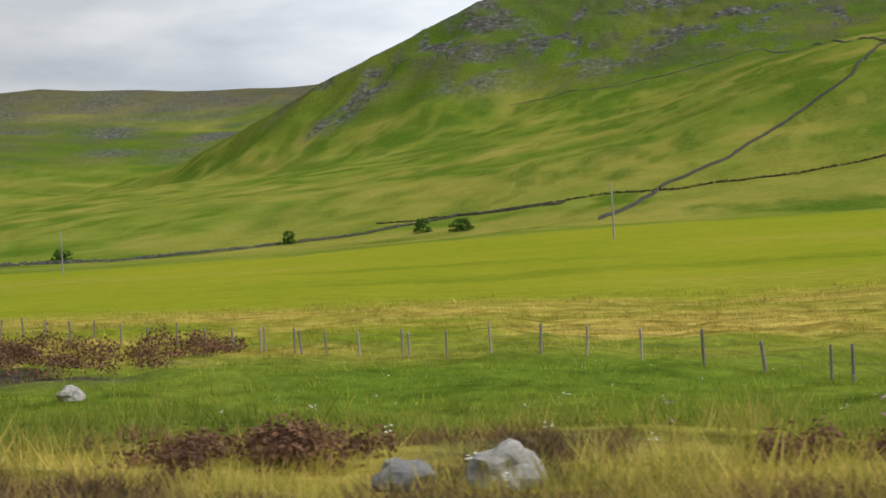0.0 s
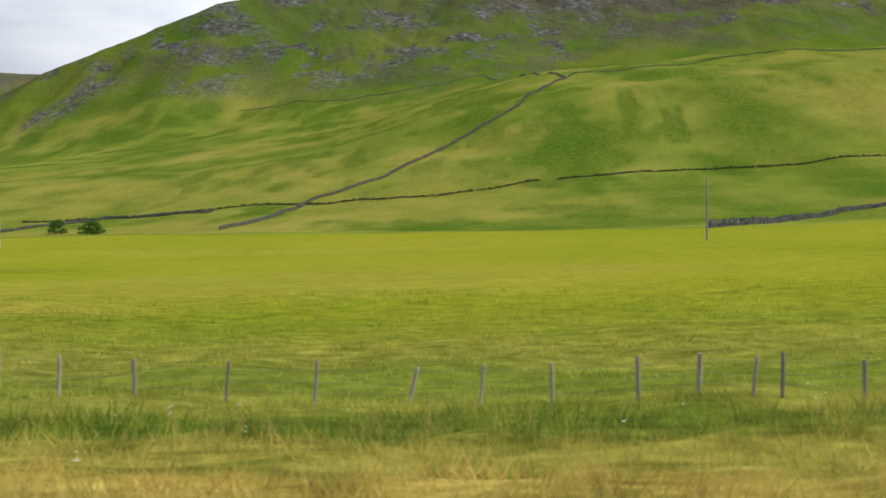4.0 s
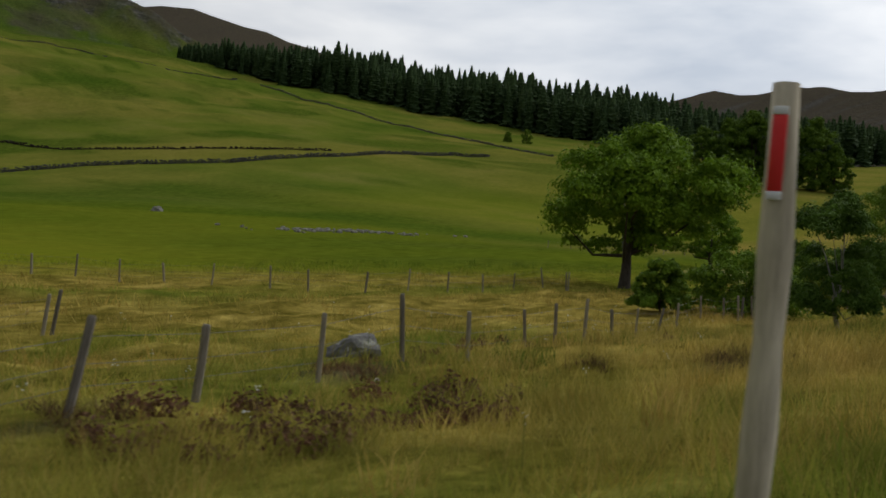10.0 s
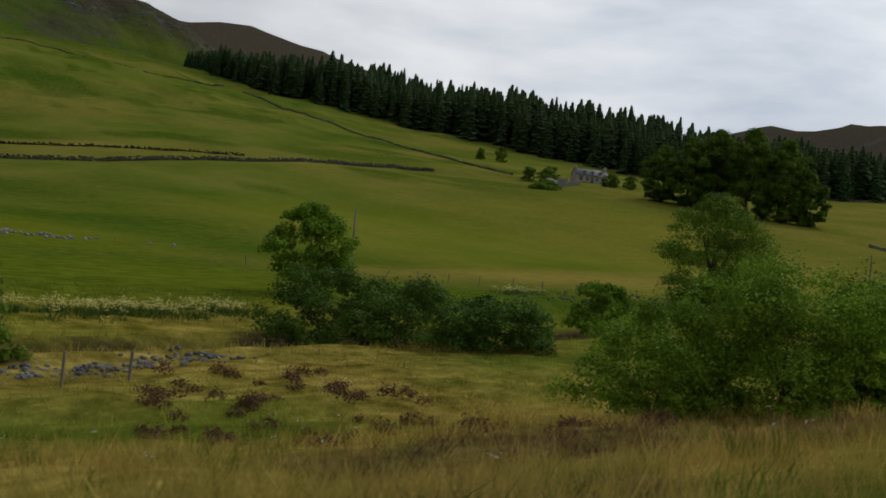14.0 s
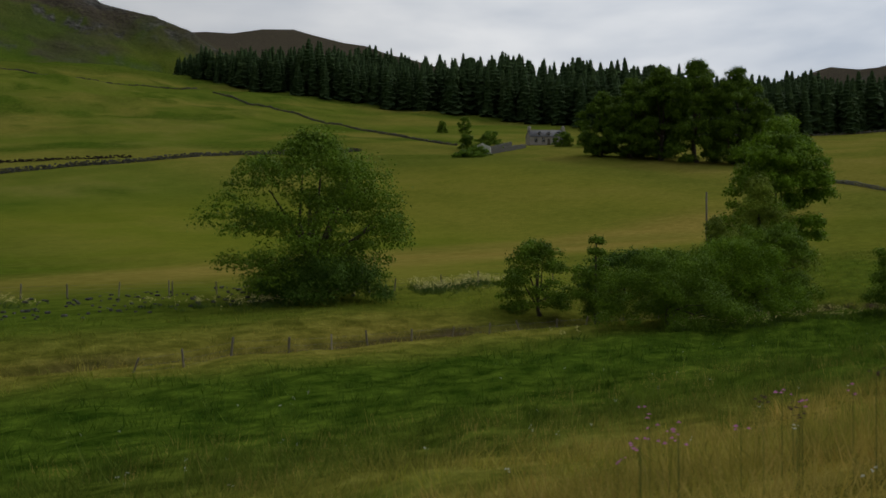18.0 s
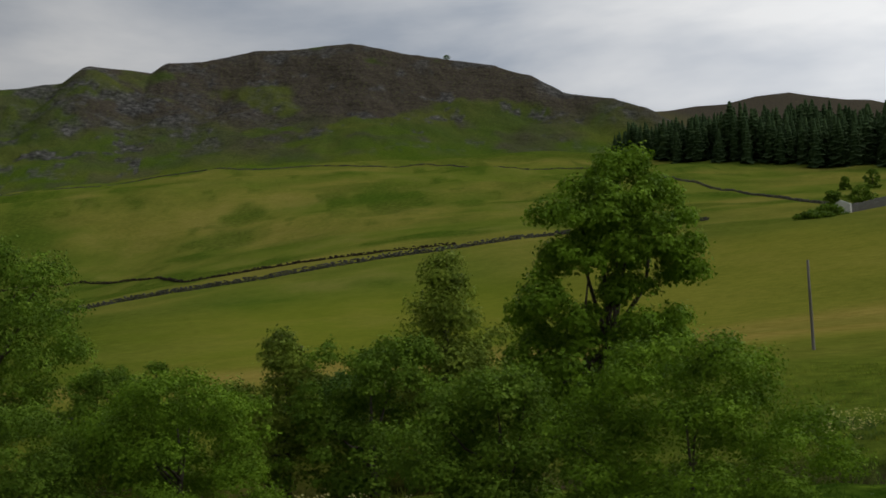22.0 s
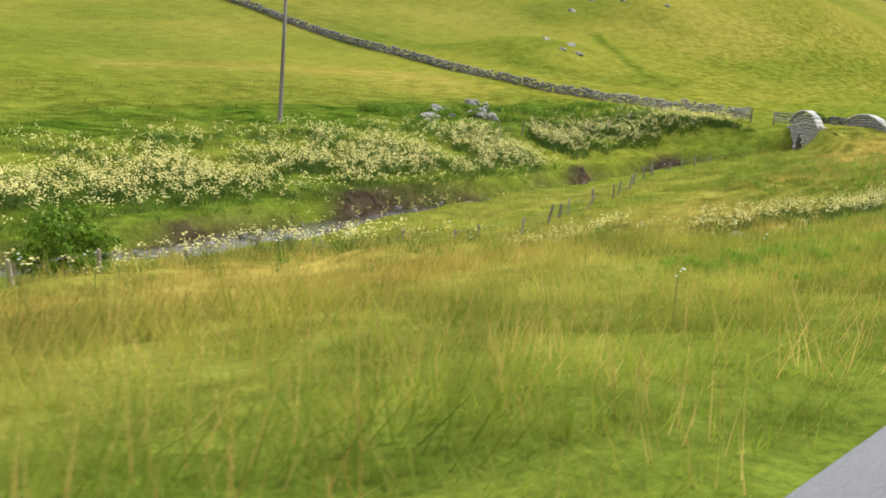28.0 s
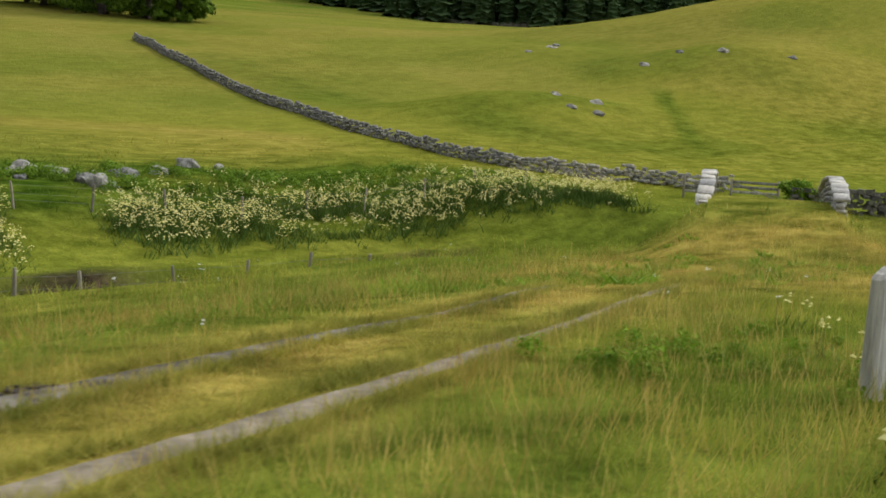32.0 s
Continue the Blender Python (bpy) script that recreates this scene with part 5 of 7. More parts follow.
def plantation():
    rng = np.random.RandomState(5)
    line = resample(EDGE, 6.5)
    d = np.gradient(line, axis=0)
    d /= np.linalg.norm(d, axis=1, keepdims=True)
    back = np.stack([-d[:, 1], d[:, 0]], 1)
    back = np.where((back[:, :1] + 0.6 * back[:, 1:]) < 0, -back, back)
    pts = []
    for row in range(1, 11):
        q = line + back * row * 7.5 + rng.normal(0, 1.7, line.shape)
        pts.append(q[rng.rand(len(q)) < 0.93])
    front = line + rng.normal(0, 1.0, line.shape)
    pts = np.concatenate(pts)
    z = height(pts[:, 0], pts[:, 1]) - 0.3
    stand = lambda y: np.interp(y, (220, 300, 360, 420, 500, 560, 600, 660, 760), (22, 25, 28, 31, 27, 26, 20, 17, 15))
    tall = rng.uniform(0.80, 1.03, len(pts)) * stand(pts[:, 1]) * (1 + 0.55 * fbm(pts[:, 0] / 26, pts[:, 1] / 26, 2, 97))
    kind = rng.randint(0, 5, len(pts))
    pieces = [scatter(SPRUCES[k], np.column_stack([pts, z])[kind == k], np.column_stack([tall, tall, tall])[kind == k], rng.uniform(0, 6.3, np.sum(kind == k)), 0.03, rng) for k in range(5)]
    ob = part("conifer_plantation", join(*pieces), "needles", smooth=False)
    tagged(ob, "dense dark spruce plantation along the hillside", "conifer wood", kind="stuff")
    meshes = [make_mesh("crown", *SPRUCES[k], "needles", False) for k in range(5)]
    for k, (px, py) in enumerate(front[::3]):
        h = rng.uniform(0.7, 0.95) * stand(py)
        t = thing("spruce_tree", px, py, ground_z(px, py) - 0.2, "dark green spruce at the plantation edge", "tree", "spruces along the plantation edge")
        c = part("crown", meshes[k % 5], "needles", t)
        c.scale = (h, h, h)
        part("trunk", tube([(0, 0, 0), (0, 0, h * 0.3)], [0.22, 0.15], 6), "bark", t)


plantation()


# ---------------------------------------------------------------- fences
def post_mesh(seed, tall=1.25, r=0.055):
    g = np.random.RandomState(seed)
    v, f = tube([(0, 0, -0.35), (g.normal(0, 0.006), 0, tall * 0.5), (0, g.normal(0, 0.006), tall - 0.03), (0, 0, tall)], [r, r * 0.98, r * 0.95, r * 0.72], 6)
    return make_mesh("post", v, f, "post_wood", False)


POSTS = [post_mesh(k, 0.98 + 0.06 * (k % 3), 0.043 + 0.005 * (k % 4)) for k in range(7)]


def fence(points, step, label, wires=(0.3, 0.55, 0.86), seed=0, wobble=5.0, lift=0.0, doubled=0.06, stations=(), leans={}):
    """Posts every step, or at the stations given in metres along the line; leans: degrees along the line, by station."""
    rng = np.random.RandomState(seed)
    p = resample(points, step)
    p = p + rng.normal(0, 0.12, p.shape)
    if len(stations):
        line = resample(points, 0.1)
        ends = [(0, stations[0]), *zip(stations, stations[1:])]
        stations = [a + (b - a) * k / max(1, round((b - a) / step)) for a, b in ends if b - a > 0 for k in range(max(1, round((b - a) / step)))] + [stations[-1]]
        p = np.stack([np.interp(stations, 0.1 * np.arange(len(line)), line[:, k]) for k in range(2)], 1)
    z = height(p[:, 0], p[:, 1]) + lift
    ob = thing("fence", p[0, 0], p[0, 1], z[0], label, "fence")
    tops = []
    for k in range(len(p)):
        tx, ty = rng.normal(0, wobble, 2)
        if rng.rand() < 0.06 and not len(stations):
            tx, ty = rng.choice((-24, 20)), 15
        for at, angle in leans.items():
            if len(stations) and abs(stations[k] - at) < 0.06:
                tx, ty = 0, angle
        here = part("post", POSTS[k % len(POSTS)], "post_wood", ob)
        m = pose(p[k, 0] - p[0, 0], p[k, 1] - p[0, 1], z[k] - z[0], tx, ty, 0)
        here.matrix_basis = m
        tops.append(m)
        if rng.rand() < doubled:
            twin = part("post", POSTS[(k + 3) % len(POSTS)], "post_wood", ob)
            twin.matrix_basis = pose(p[k, 0] - p[0, 0] + 0.3, p[k, 1] - p[0, 1] + 0.1, z[k] - z[0], tx + 4, ty - 6, 40)
    for w in wires:
        line = np.array([(m @ Vector((0, 0, w)))[:] for m in tops])
        part("wire", tube(line, np.full(len(line), 0.0035), 4, False), "wire", ob)
    return ob


fence([(-60, 61), (-30, 48), (-16, 41), (-8.5, 37.7), (0, 33.2), (5.8, 30.2), (14, 26.8), (21, 24.1), (25, 24.4), (28.5, 26.2), (32, 27.8), (37, 27.2), (42, 25), (48, 24.2), (54, 23), (62, 23.4), (78, 26), (88, 28.5), (95.3, 23), (101, 21.3), (106, 20.6), (113, 23.4), (117.5, 25), (122, 27), (128, 27.7), (134, 29.3)],
      2.1, "long stock fence of leaning grey wooden posts", seed=1, wobble=2.5, doubled=0.0,
      stations=[43.1, 45.1, 46.9, 48.6, 48.9, 50.5, 50.9, 52.2, 53.9, 56.0, 56.3, 58.1, 60.1, 62.2, 64.0, 66.0, 68.1, 70.0, 71.9, 72.5, 73.7, 73.9, 75.9, 76.2, 77.6, 77.9, 80.1, 80.4, 81.5, 81.8, 84.2, 87.0, 89.2, 90.2, 91.2, 93.0, 94.9, 96.6, 98.9, 100.7, 101.0, 103.3, 105.7,
                108.0, 110.0, 112.2, 114.5, 116.7, 119.0, 120.7, 122.4, 124.4, 125.8, 127.1, 127.8, 129.8, 158.7, 161.7, 163.6, 164.1, 165.8, 167.4, 167.8, 169.3, 171.2, 172.3, 173.5, 175.3, 177.2, 180.3, 183.8, 185.1, 186.3, 187.2, 189.4, 190.7, 193.2, 196.5, 199.3, 202.0, 206.5],
      leans={90.2: 5, 100.7: -7, 119.0: 13, 120.7: 6, 163.6: -8, 164.1: 28, 165.8: -16, 167.8: 14, 171.2: 7, 173.5: 6, 76.2: -6, 77.9: -8, 80.1: 8, 80.4: -8, 81.8: 9})
fence([(133.7, 6.6), (135.5, 7.1), (138.2, 8.0), (141.4, 8.8), (146, 10.6), (151.2, 12.5), (157, 15), (163, 17.2), (170, 19.4), (181, 20.6), (190.5, 22), (198, 23.2), (204, 24.1), (212, 25.5)],
      2.7, "stock fence of grey posts across rough tawny grass", seed=2, wobble=2.5, doubled=0.0,
      stations=[0.05, 1.9, 4.0, 6.6, 9.1, 12.1, 15.4, 17.5, 20.3, 23.8, 26.9, 30.0, 32.9, 36.7, 39.9, 41.5, 41.8, 43.1, 46.2, 49.4, 51.9, 54.9, 57.9, 61.8, 64.5, 67.0, 69.3], leans={0.05: 3, 1.9: 12, 4.0: 7, 6.6: 4, 30.0: 20, 26.9: 6, 32.9: 5, 41.8: 9, 43.1: -9})
fence([(146, 50), (151, 44.2), (157, 38.4), (163, 33.8), (172, 33.5), (182, 34.5)], 2.6, "older thin fence in tawny grass", seed=3, wobble=3, stations=[7.9, 12.0, 14.1, 16.3, 19.0, 20.8, 23.5, 26.2, 28.9, 31.5, 34.1, 37.0, 39.5])
fence([(236, 82), (252, 74), (265, 67.5), (278, 60), (290, 54.5), (305, 51)], 3.4, "field fence along the edge of the pasture", seed=4)
fence([(108, 64), (122, 71), (135, 70), (148, 74), (156, 84)], 3.0, "short fence round the foot of the oak", seed=5)
fence([(352, 10.5), (365, 12.6), (385, 15.2), (400.3, 17.5), (401.9, 17.95), (405.3, 19.3), (407.6, 20.2), (410.7, 21.2), (424, 26.7), (434, 28.6)], 2.2, "low streamside fence of short tilted posts", seed=6, wobble=6, lift=-0.35)
fence([(424.5, 39.1), (437, 40.2), (450, 41)], 3.0, "thin fence beyond the flowering bank", seed=7)
fence([(258, 33), (272, 34.5), (286, 35), (297, 32)], 2.6, "low fence between rough grass and the stream", seed=8, lift=-0.25)
fence([(132.9, 7.8), (131.7, 9.9), (130.9, 13.2), (130.4, 17.5), (131.2, 22)], 2.4, "sagging wire fence beside the white pipe", seed=10, wobble=4)
fence([(132, 27.5), (135, 24), (138, 21.6), (143, 22.5)], 2.1, "short broken fence by the sheep pen", seed=9)


# ---------------------------------------------------------------- roadside marker poles
def marker_pole(x, y, tall, lean, r, face, plate=0.34, crook=0.03, seed=0, wood="pole_wood"):
    g = np.random.RandomState(seed)
    ob = thing("marker_pole", x, y, ground_z(x, y), "weathered round wooden snow pole with a red marker strip" if wood == "pole_wood" else "bleached pale wooden snow pole with a red top strip", "pole", "snow poles along the road")
    ob.matrix_world = pose(x, y, ground_z(x, y), lean[0], lean[1], 0)
    zs = np.linspace(-0.3, tall, 9)
    line = np.stack([crook * np.sin(zs * 1.6 + seed), crook * np.cos(zs * 1.3 + seed) - crook, zs], 1)
    rad = r * (1 + 0.06 * g.normal(size=9)) * np.linspace(1.12, 0.9, 9)
    rad[-1] *= 0.85
    part("pole", tube(line, rad, 12), wood, ob)
    if plate:
        c, s = np.cos(radians(face)), np.sin(radians(face))
        at = line[-2] + np.array([c, s, 0]) * (r * 0.98)
        strip = part("marker_strip", box(0.012, r * 0.85, plate, bevel=0.003), "red_plate", ob, "red reflective strip with white ends")
        strip.matrix_basis = pose(at[0], at[1], tall - 0.12 - plate / 2, 0, 0, face)
        for dz in (-plate / 2 - 0.015, plate / 2 + 0.015):
            w = part("end_band", box(0.013, r * 0.85, 0.03, bevel=0.003), "white_plate", strip)
            w.matrix_basis = pose(0, 0, dz)
    return ob


marker_pole(133.7, -1.8, 2.14, (0, 4), 0.062, 190, plate=0.27, seed=1)
marker_pole(173.15, -3.75, 2.35, (0, 17), 0.050, 195, seed=2)
marker_pole(195.3, -3.8, 2.35, (0, 9), 0.055, 195, seed=3)
marker_pole(270.1, -7.0, 1.87, (0, 8), 0.036, 215, plate=0.28, seed=4)
marker_pole(317.5, -5.2, 2.2, (0, 9), 0.050, 200, seed=5)
marker_pole(345.2, -4.9, 2.4, (0, 4), 0.085, 190, crook=0.01, seed=6)
marker_pole(395.6, 0.62, 2.05, (-4, -8), 0.066, 205, crook=0.015, seed=7, wood="pale_wood")
marker_pole(415.9, 2.4, 2.85, (-3, 6), 0.042, 215, crook=0.03, seed=8, wood="pale_wood")


def strainer():
    x, y = 416.2, 2.31
    ob = thing("strainer_post", x, y, ground_z(x, y), "thick split grey strainer post leaning with wires wound round it", "post")
    ob.matrix_world = pose(x, y, ground_z(x, y), 16, 15, 0)
    # a weathered log: long drying cracks that wander, knots, and a rotten ragged top
    g = np.random.RandomState(3)
    rings, sides = 30, 54
    zs = np.linspace(-0.3, 1.5, rings)
    ang = np.linspace(0, 2 * np.pi, sides, endpoint=False)
    A, Z = np.meshgrid(ang, zs)
    turn_with = A + 0.10 * np.sin(2.2 * Z) + 0.04 * np.sin(9 * Z + 3 * A)
    R = 0.110 * (1 + 0.05 * np.sin(3 * A + 1.0) + 0.10 * fbm(A * 1.6, Z * 1.1, 3, 120) + 0.09 * fbm(A * 5, Z * 7, 3, 121))
    for at, deep, wide in ((0.4, 0.20, 0.05), (1.5, 0.13, 0.04), (2.5, 0.24, 0.06), (3.4, 0.22, 0.05), (4.1, 0.26, 0.06), (4.9, 0.14, 0.04), (5.6, 0.20, 0.05)):
        gap = np.angle(np.exp(1j * (turn_with - at)))
        R = R * (1 - deep * np.exp(-(gap / wide) ** 2) * (0.35 + 0.65 * smoothstep(0.0, 1.2, Z + 0.5 * np.sin(5 * at))))
    R = R * (1 - 0.10 * smoothstep(1.2, 1.5, Z))
    rag = smoothstep(1.25, 1.5, Z) * (0.07 * fbm(A * 3.2, A * 0 + 3, 3, 122) + 0.012 * g.normal(size=sides)[None])
    v = np.stack([R * np.cos(A) + 0.02 * np.sin(3 * Z), R * np.sin(A), Z + rag], -1).reshape(-1, 3)
    k = np.arange(rings * sides).reshape(rings, sides)
    nxt = np.roll(k, -1, 1)
    f = np.stack([k[:-1], nxt[:-1], nxt[1:], k[1:]], -1).reshape(-1, 4)
    heart = len(v)
    v = np.concatenate([v, [(0.0, 0.0, 1.43)]])
    f = np.concatenate([f, np.stack([k[-1], nxt[-1], np.full(sides, heart), np.full(sides, heart)], -1)])
    me = bpy.data.meshes.new("timber")
    me.from_pydata(v.tolist(), [], [tuple(dict.fromkeys(q)) for q in f.tolist()])
    me.materials.append(MAT["bleached_wood"])
    part("timber", me, "bleached_wood", ob)
    a = np.linspace(0, 2 * np.pi, 24)
    for h, tilt in ((0.42, 0.05), (0.80, -0.03), (1.06, 0.06)):
        part("wire_loop", tube(np.stack([0.120 * np.cos(a) + 0.012, 0.120 * np.sin(a), h + tilt * np.sin(a)], 1), np.full(24, 0.005), 5, False), "seed_brown", ob, "rusty wire loop")
    for h, reach, drop in ((1.06, (0.30, -0.30), 0.10), (0.80, (0.16, -0.34), 0.36)):
        u = np.linspace(0, 1, 12)
        part("loose_wire", tube(np.stack([0.12 + reach[0] * u, -0.04 + reach[1] * u + 0.05 * np.sin(5 * u), h - drop * u + 0.05 * np.sin(7 * u)], 1), np.full(12, 0.003), 4, False), "seed_brown", ob, "loose rusty wire end")
    for px, py, h, r in ((417.5, 2.5, 1.15, 0.06), (425.7, 5.3, 1.1, 0.11)):
        t = thing("gate_post", px, py, ground_z(px, py), "split pale wooden stake with a slanted top in verge grass", "post", "old gate posts by the track")
        v, f = box(1.7 * r, 1.5 * r, h + 0.3, 0, 0, h / 2 - 0.15, r * 0.3)
        v = np.asarray(v, float)
        top = v[:, 2] > h * 0.6
        v[:, :2] *= np.where(top, 0.86, 1.06)[:, None]
        v[:, 2] += np.where(top, 0.6 * v[:, 0], 0)
        part("timber", (v, f), "bleached_wood", t, smooth=False)


strainer()


def road_post():
    x, y = 94.75, -0.72
    ob = thing("gate_post", x, y, ground_z(x, y), "thick weathered round timber post at the road edge", "post")
    g = np.random.RandomState(31)
    zs = np.linspace(-0.3, 1.72, 9)
    part("timber", tube(np.stack([0.012 * np.sin(2 * zs), 0 * zs, zs], 1), 0.112 * (1 + 0.02 * g.normal(size=9)), 20), "grey_wood", ob)


road_post()


def power_pole(x, y, tall=7.0):
    ob = thing("power_pole", x, y, ground_z(x, y), "tall thin wooden power pole in the field", "pole", "power poles across the fields")
    part("pole", tube([(0, 0, -0.5), (0, 0, tall * 0.5), (0, 0, tall)], [0.13, 0.115, 0.095], 8), "pale_pole", ob)


for px, py in ((-90, 150), (-3.2, 132), (82, 114), (167, 96.5), (252.6, 82), (338.6, 66.6), (408.4, 41.7)):
    power_pole(px, py)


# ---------------------------------------------------------------- sheep pen things (no beasts)
def hurdle(x, y, turn, name, label, long=2.4):
    ob = thing(name, x, y, ground_z(x, y), label, "gate", turn=turn)
    for k in (-long / 2, long / 2):
        part("upright", box(0.12, 0.1, 1.35, k, 0, 0.55, 0.012), "post_wood", ob)
    for h in (0.35, 0.6, 0.85, 1.08):
        part("rail", box(long, 0.035, 0.12, 0, 0.05, h, 0.006), "grey_wood", ob)
    brace = part("brace", box(long * 1.02, 0.03, 0.09, bevel=0.006), "grey_wood", ob)
    brace.matrix_basis = pose(0, 0.09, 0.7, 0, 18, 0)


hurdle(143.1, 33.6, -38, "pen_hurdle", "grey wooden rail hurdle of a sheep pen", 1.8)
hurdle(458.0, 38.6, -50, "field_gate", "pale wooden field gate beside the bridge", 1.5)


def pipe():
    a, b = (129.7, 17.2), (130.2, 11.7)
    za, zb = ground_z(*a) + 0.07, ground_z(*b) + 0.07
    ob = thing("water_pipe", a[0], a[1], za, "long white pipe lying on stones in the grass", "pipe")
    part("barrel", tube([(0, 0, 0), ((b[0] - a[0]) / 2, (b[1] - a[1]) / 2, (zb - za) / 2), (b[0] - a[0], b[1] - a[1], zb - za)], [0.085] * 3, 12), "white_pipe", ob)
    for u in (0.2, 0.75):
        s = part("rest_stone", (LUMPS[2][0] * (0.35, 0.35, 0.34), LUMPS[2][1]), "stone", ob)
        s.matrix_basis = pose(u * (b[0] - a[0]), u * (b[1] - a[1]), u * (zb - za) - 0.12)


pipe()


def trestle():
    x, y = 132.6, 26.4
    ob = thing("timber_brace", x, y, ground_z(x, y), "weathered timber strainer with slanting braces", "fence brace")
    part("upright", tube([(0, 0, -0.3), (0, 0, 1.25)], [0.09, 0.085], 8), "grey_wood", ob)
    part("strut", tube([(-1.3, 0.6, 0.0), (0, 0, 0.9)], [0.075, 0.07], 8), "grey_wood", ob)
    part("strut", tube([(0.7, -0.35, 0.1), (0, 0, 1.0)], [0.075, 0.07], 8), "grey_wood", ob)


trestle()


# ---------------------------------------------------------------- stones, dykes, bridge
def boulder(x, y, size, seed, label, group="", sink=0.25):
    g = np.random.RandomState(seed)
    bm = bmesh.new()
    bmesh.ops.create_icosphere(bm, subdivisions=3, radius=0.5)
    for v in bm.verts:
        n = noise.noise(v.co * 2.6 + Vector((seed, 0, 0))) * 0.5 + noise.noise(v.co * 6 + Vector((0, seed, 0))) * 0.07
        v.co = v.co * (1 + n)
        v.co.x *= 1.0 + 0.3 * g.rand()
        v.co.z = v.co.z * 0.8 if v.co.z > -0.3 else -0.3
    me = bpy.data.meshes.new("boulder")
    bm.to_mesh(me)
    bm.free()
    me.materials.append(MAT["stone"])
    ob = new("boulder", me)
    ob.matrix_world = pose(x, y, ground_z(x, y) + size * (0.36 - sink), g.uniform(-8, 8), g.uniform(-8, 8), g.uniform(0, 360)) @ Matrix.Scale(size, 4)
    return tagged(ob, label, "boulder", group)


boulder(-1.3, 9.4, 0.62, 1, "large pale grey lichened boulder among heather", sink=0.1)
boulder(-2.2, 9.2, 0.5, 2, "grey boulder half buried in heather", sink=0.2)
boulder(-15.9, 26.5, 0.7, 3, "grey boulder on the grassy bank")
boulder(88.2, 29, 1.3, 4, "flat grey rock beside the fence")
boulder(211.3, 138.4, 1.4, 5, "grey boulder in the open pasture")
boulder(398.0, 8.2, 0.8, 8, "flat pale stone bedded in the roadside grass", sink=0.50)
boulder(144.5, 12.8, 0.9, 6, "dark boulder by the fence")
rs = np.random.RandomState(12)
for k in range(15):
    cx, cy = ((423.2, 44.6), (426.4, 46.4), (428.2, 44.5), (430.0, 45.8), (435.2, 50.0))[k % 5] + rs.normal(0, 0.8, 2)
    boulder(cx, cy, rs.uniform(0.5, 1.25), 20 + k, "grey angular boulder heaped on the green bank", "boulders on the bank", sink=0.40)
for k in range(14):
    kx, ky = ((474, 77), (513, 88), (496, 104.5))[k % 3]
    boulder(rs.normal(kx, 4), rs.normal(ky, 2.5), rs.uniform(0.7, 1.5), 60 + k, "grey outcrop rock on a grassy knoll", "outcrop rocks", sink=0.62)


def rubble(name, places, sizes, label, category, seed, material="stone"):
    g = np.random.RandomState(seed)
    places = np.asarray(places)
    z = height(places[:, 0], places[:, 1])
    kinds = g.randint(0, 9, len(places))
    pcs = []
    for k in range(9):
        m = kinds == k
        if m.any():
            s = sizes[m]
            pcs.append(scatter(LUMPS[k], np.column_stack([places[m], z[m] + s * 0.12]), np.column_stack([s * 1.2, s, s * 0.9]), g.uniform(0, 6.3, m.sum()), 0.2, g))
    return tagged(part(name, join(*pcs), material, smooth=False), label, category, kind="stuff")


rubble("stone_heap", np.column_stack([rs.normal(220, 7, 170), rs.normal(104, 2.2, 170)]), rs.uniform(0.2, 0.6, 170), "low spread of grey rubble stones in pasture", "rubble", 1)
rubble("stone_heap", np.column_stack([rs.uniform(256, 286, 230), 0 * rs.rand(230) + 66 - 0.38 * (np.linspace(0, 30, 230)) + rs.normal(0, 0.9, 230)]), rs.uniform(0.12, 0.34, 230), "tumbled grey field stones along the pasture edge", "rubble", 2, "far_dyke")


rubble("stone_heap", np.column_stack([np.linspace(194, 206.5, 240) + rs.normal(0, 0.4, 240), np.linspace(23.9, 27.6, 240) + rs.normal(0, 0.45, 240)]), rs.uniform(0.10, 0.26, 240), "tumbled grey stones of a fallen dyke by the stream", "rubble", 3)


def stream_stones():
    g = np.random.RandomState(9)
    xs = g.uniform(184, 446, 1100)
    xs[:420] = g.uniform(330, 376, 420)
    xs[420:560] = g.normal(350.5, 1.9, 140)
    xs[560:660] = g.normal(338.5, 1.6, 100)
    sy, sz = stream_at(xs)
    off = g.normal(0, 1.5, len(xs)) - 0.5
    off[420:660] = g.normal(-0.9, 0.55, 240)
    s = g.uniform(0.10, 0.40, len(xs))
    kinds = g.randint(0, 9, len(xs))
    pcs = [scatter(LUMPS[k], np.column_stack([xs, sy + off, sz + 0.02 + 0.08 * np.abs(off)])[kinds == k], s[kinds == k], g.uniform(0, 6.3, np.sum(kinds == k))) for k in range(9)]
    tagged(part("stream_stones", join(*pcs), "stone", smooth=False), "pale rounded stones and gravel bars in the stream", "stones", kind="stuff")


stream_stones()


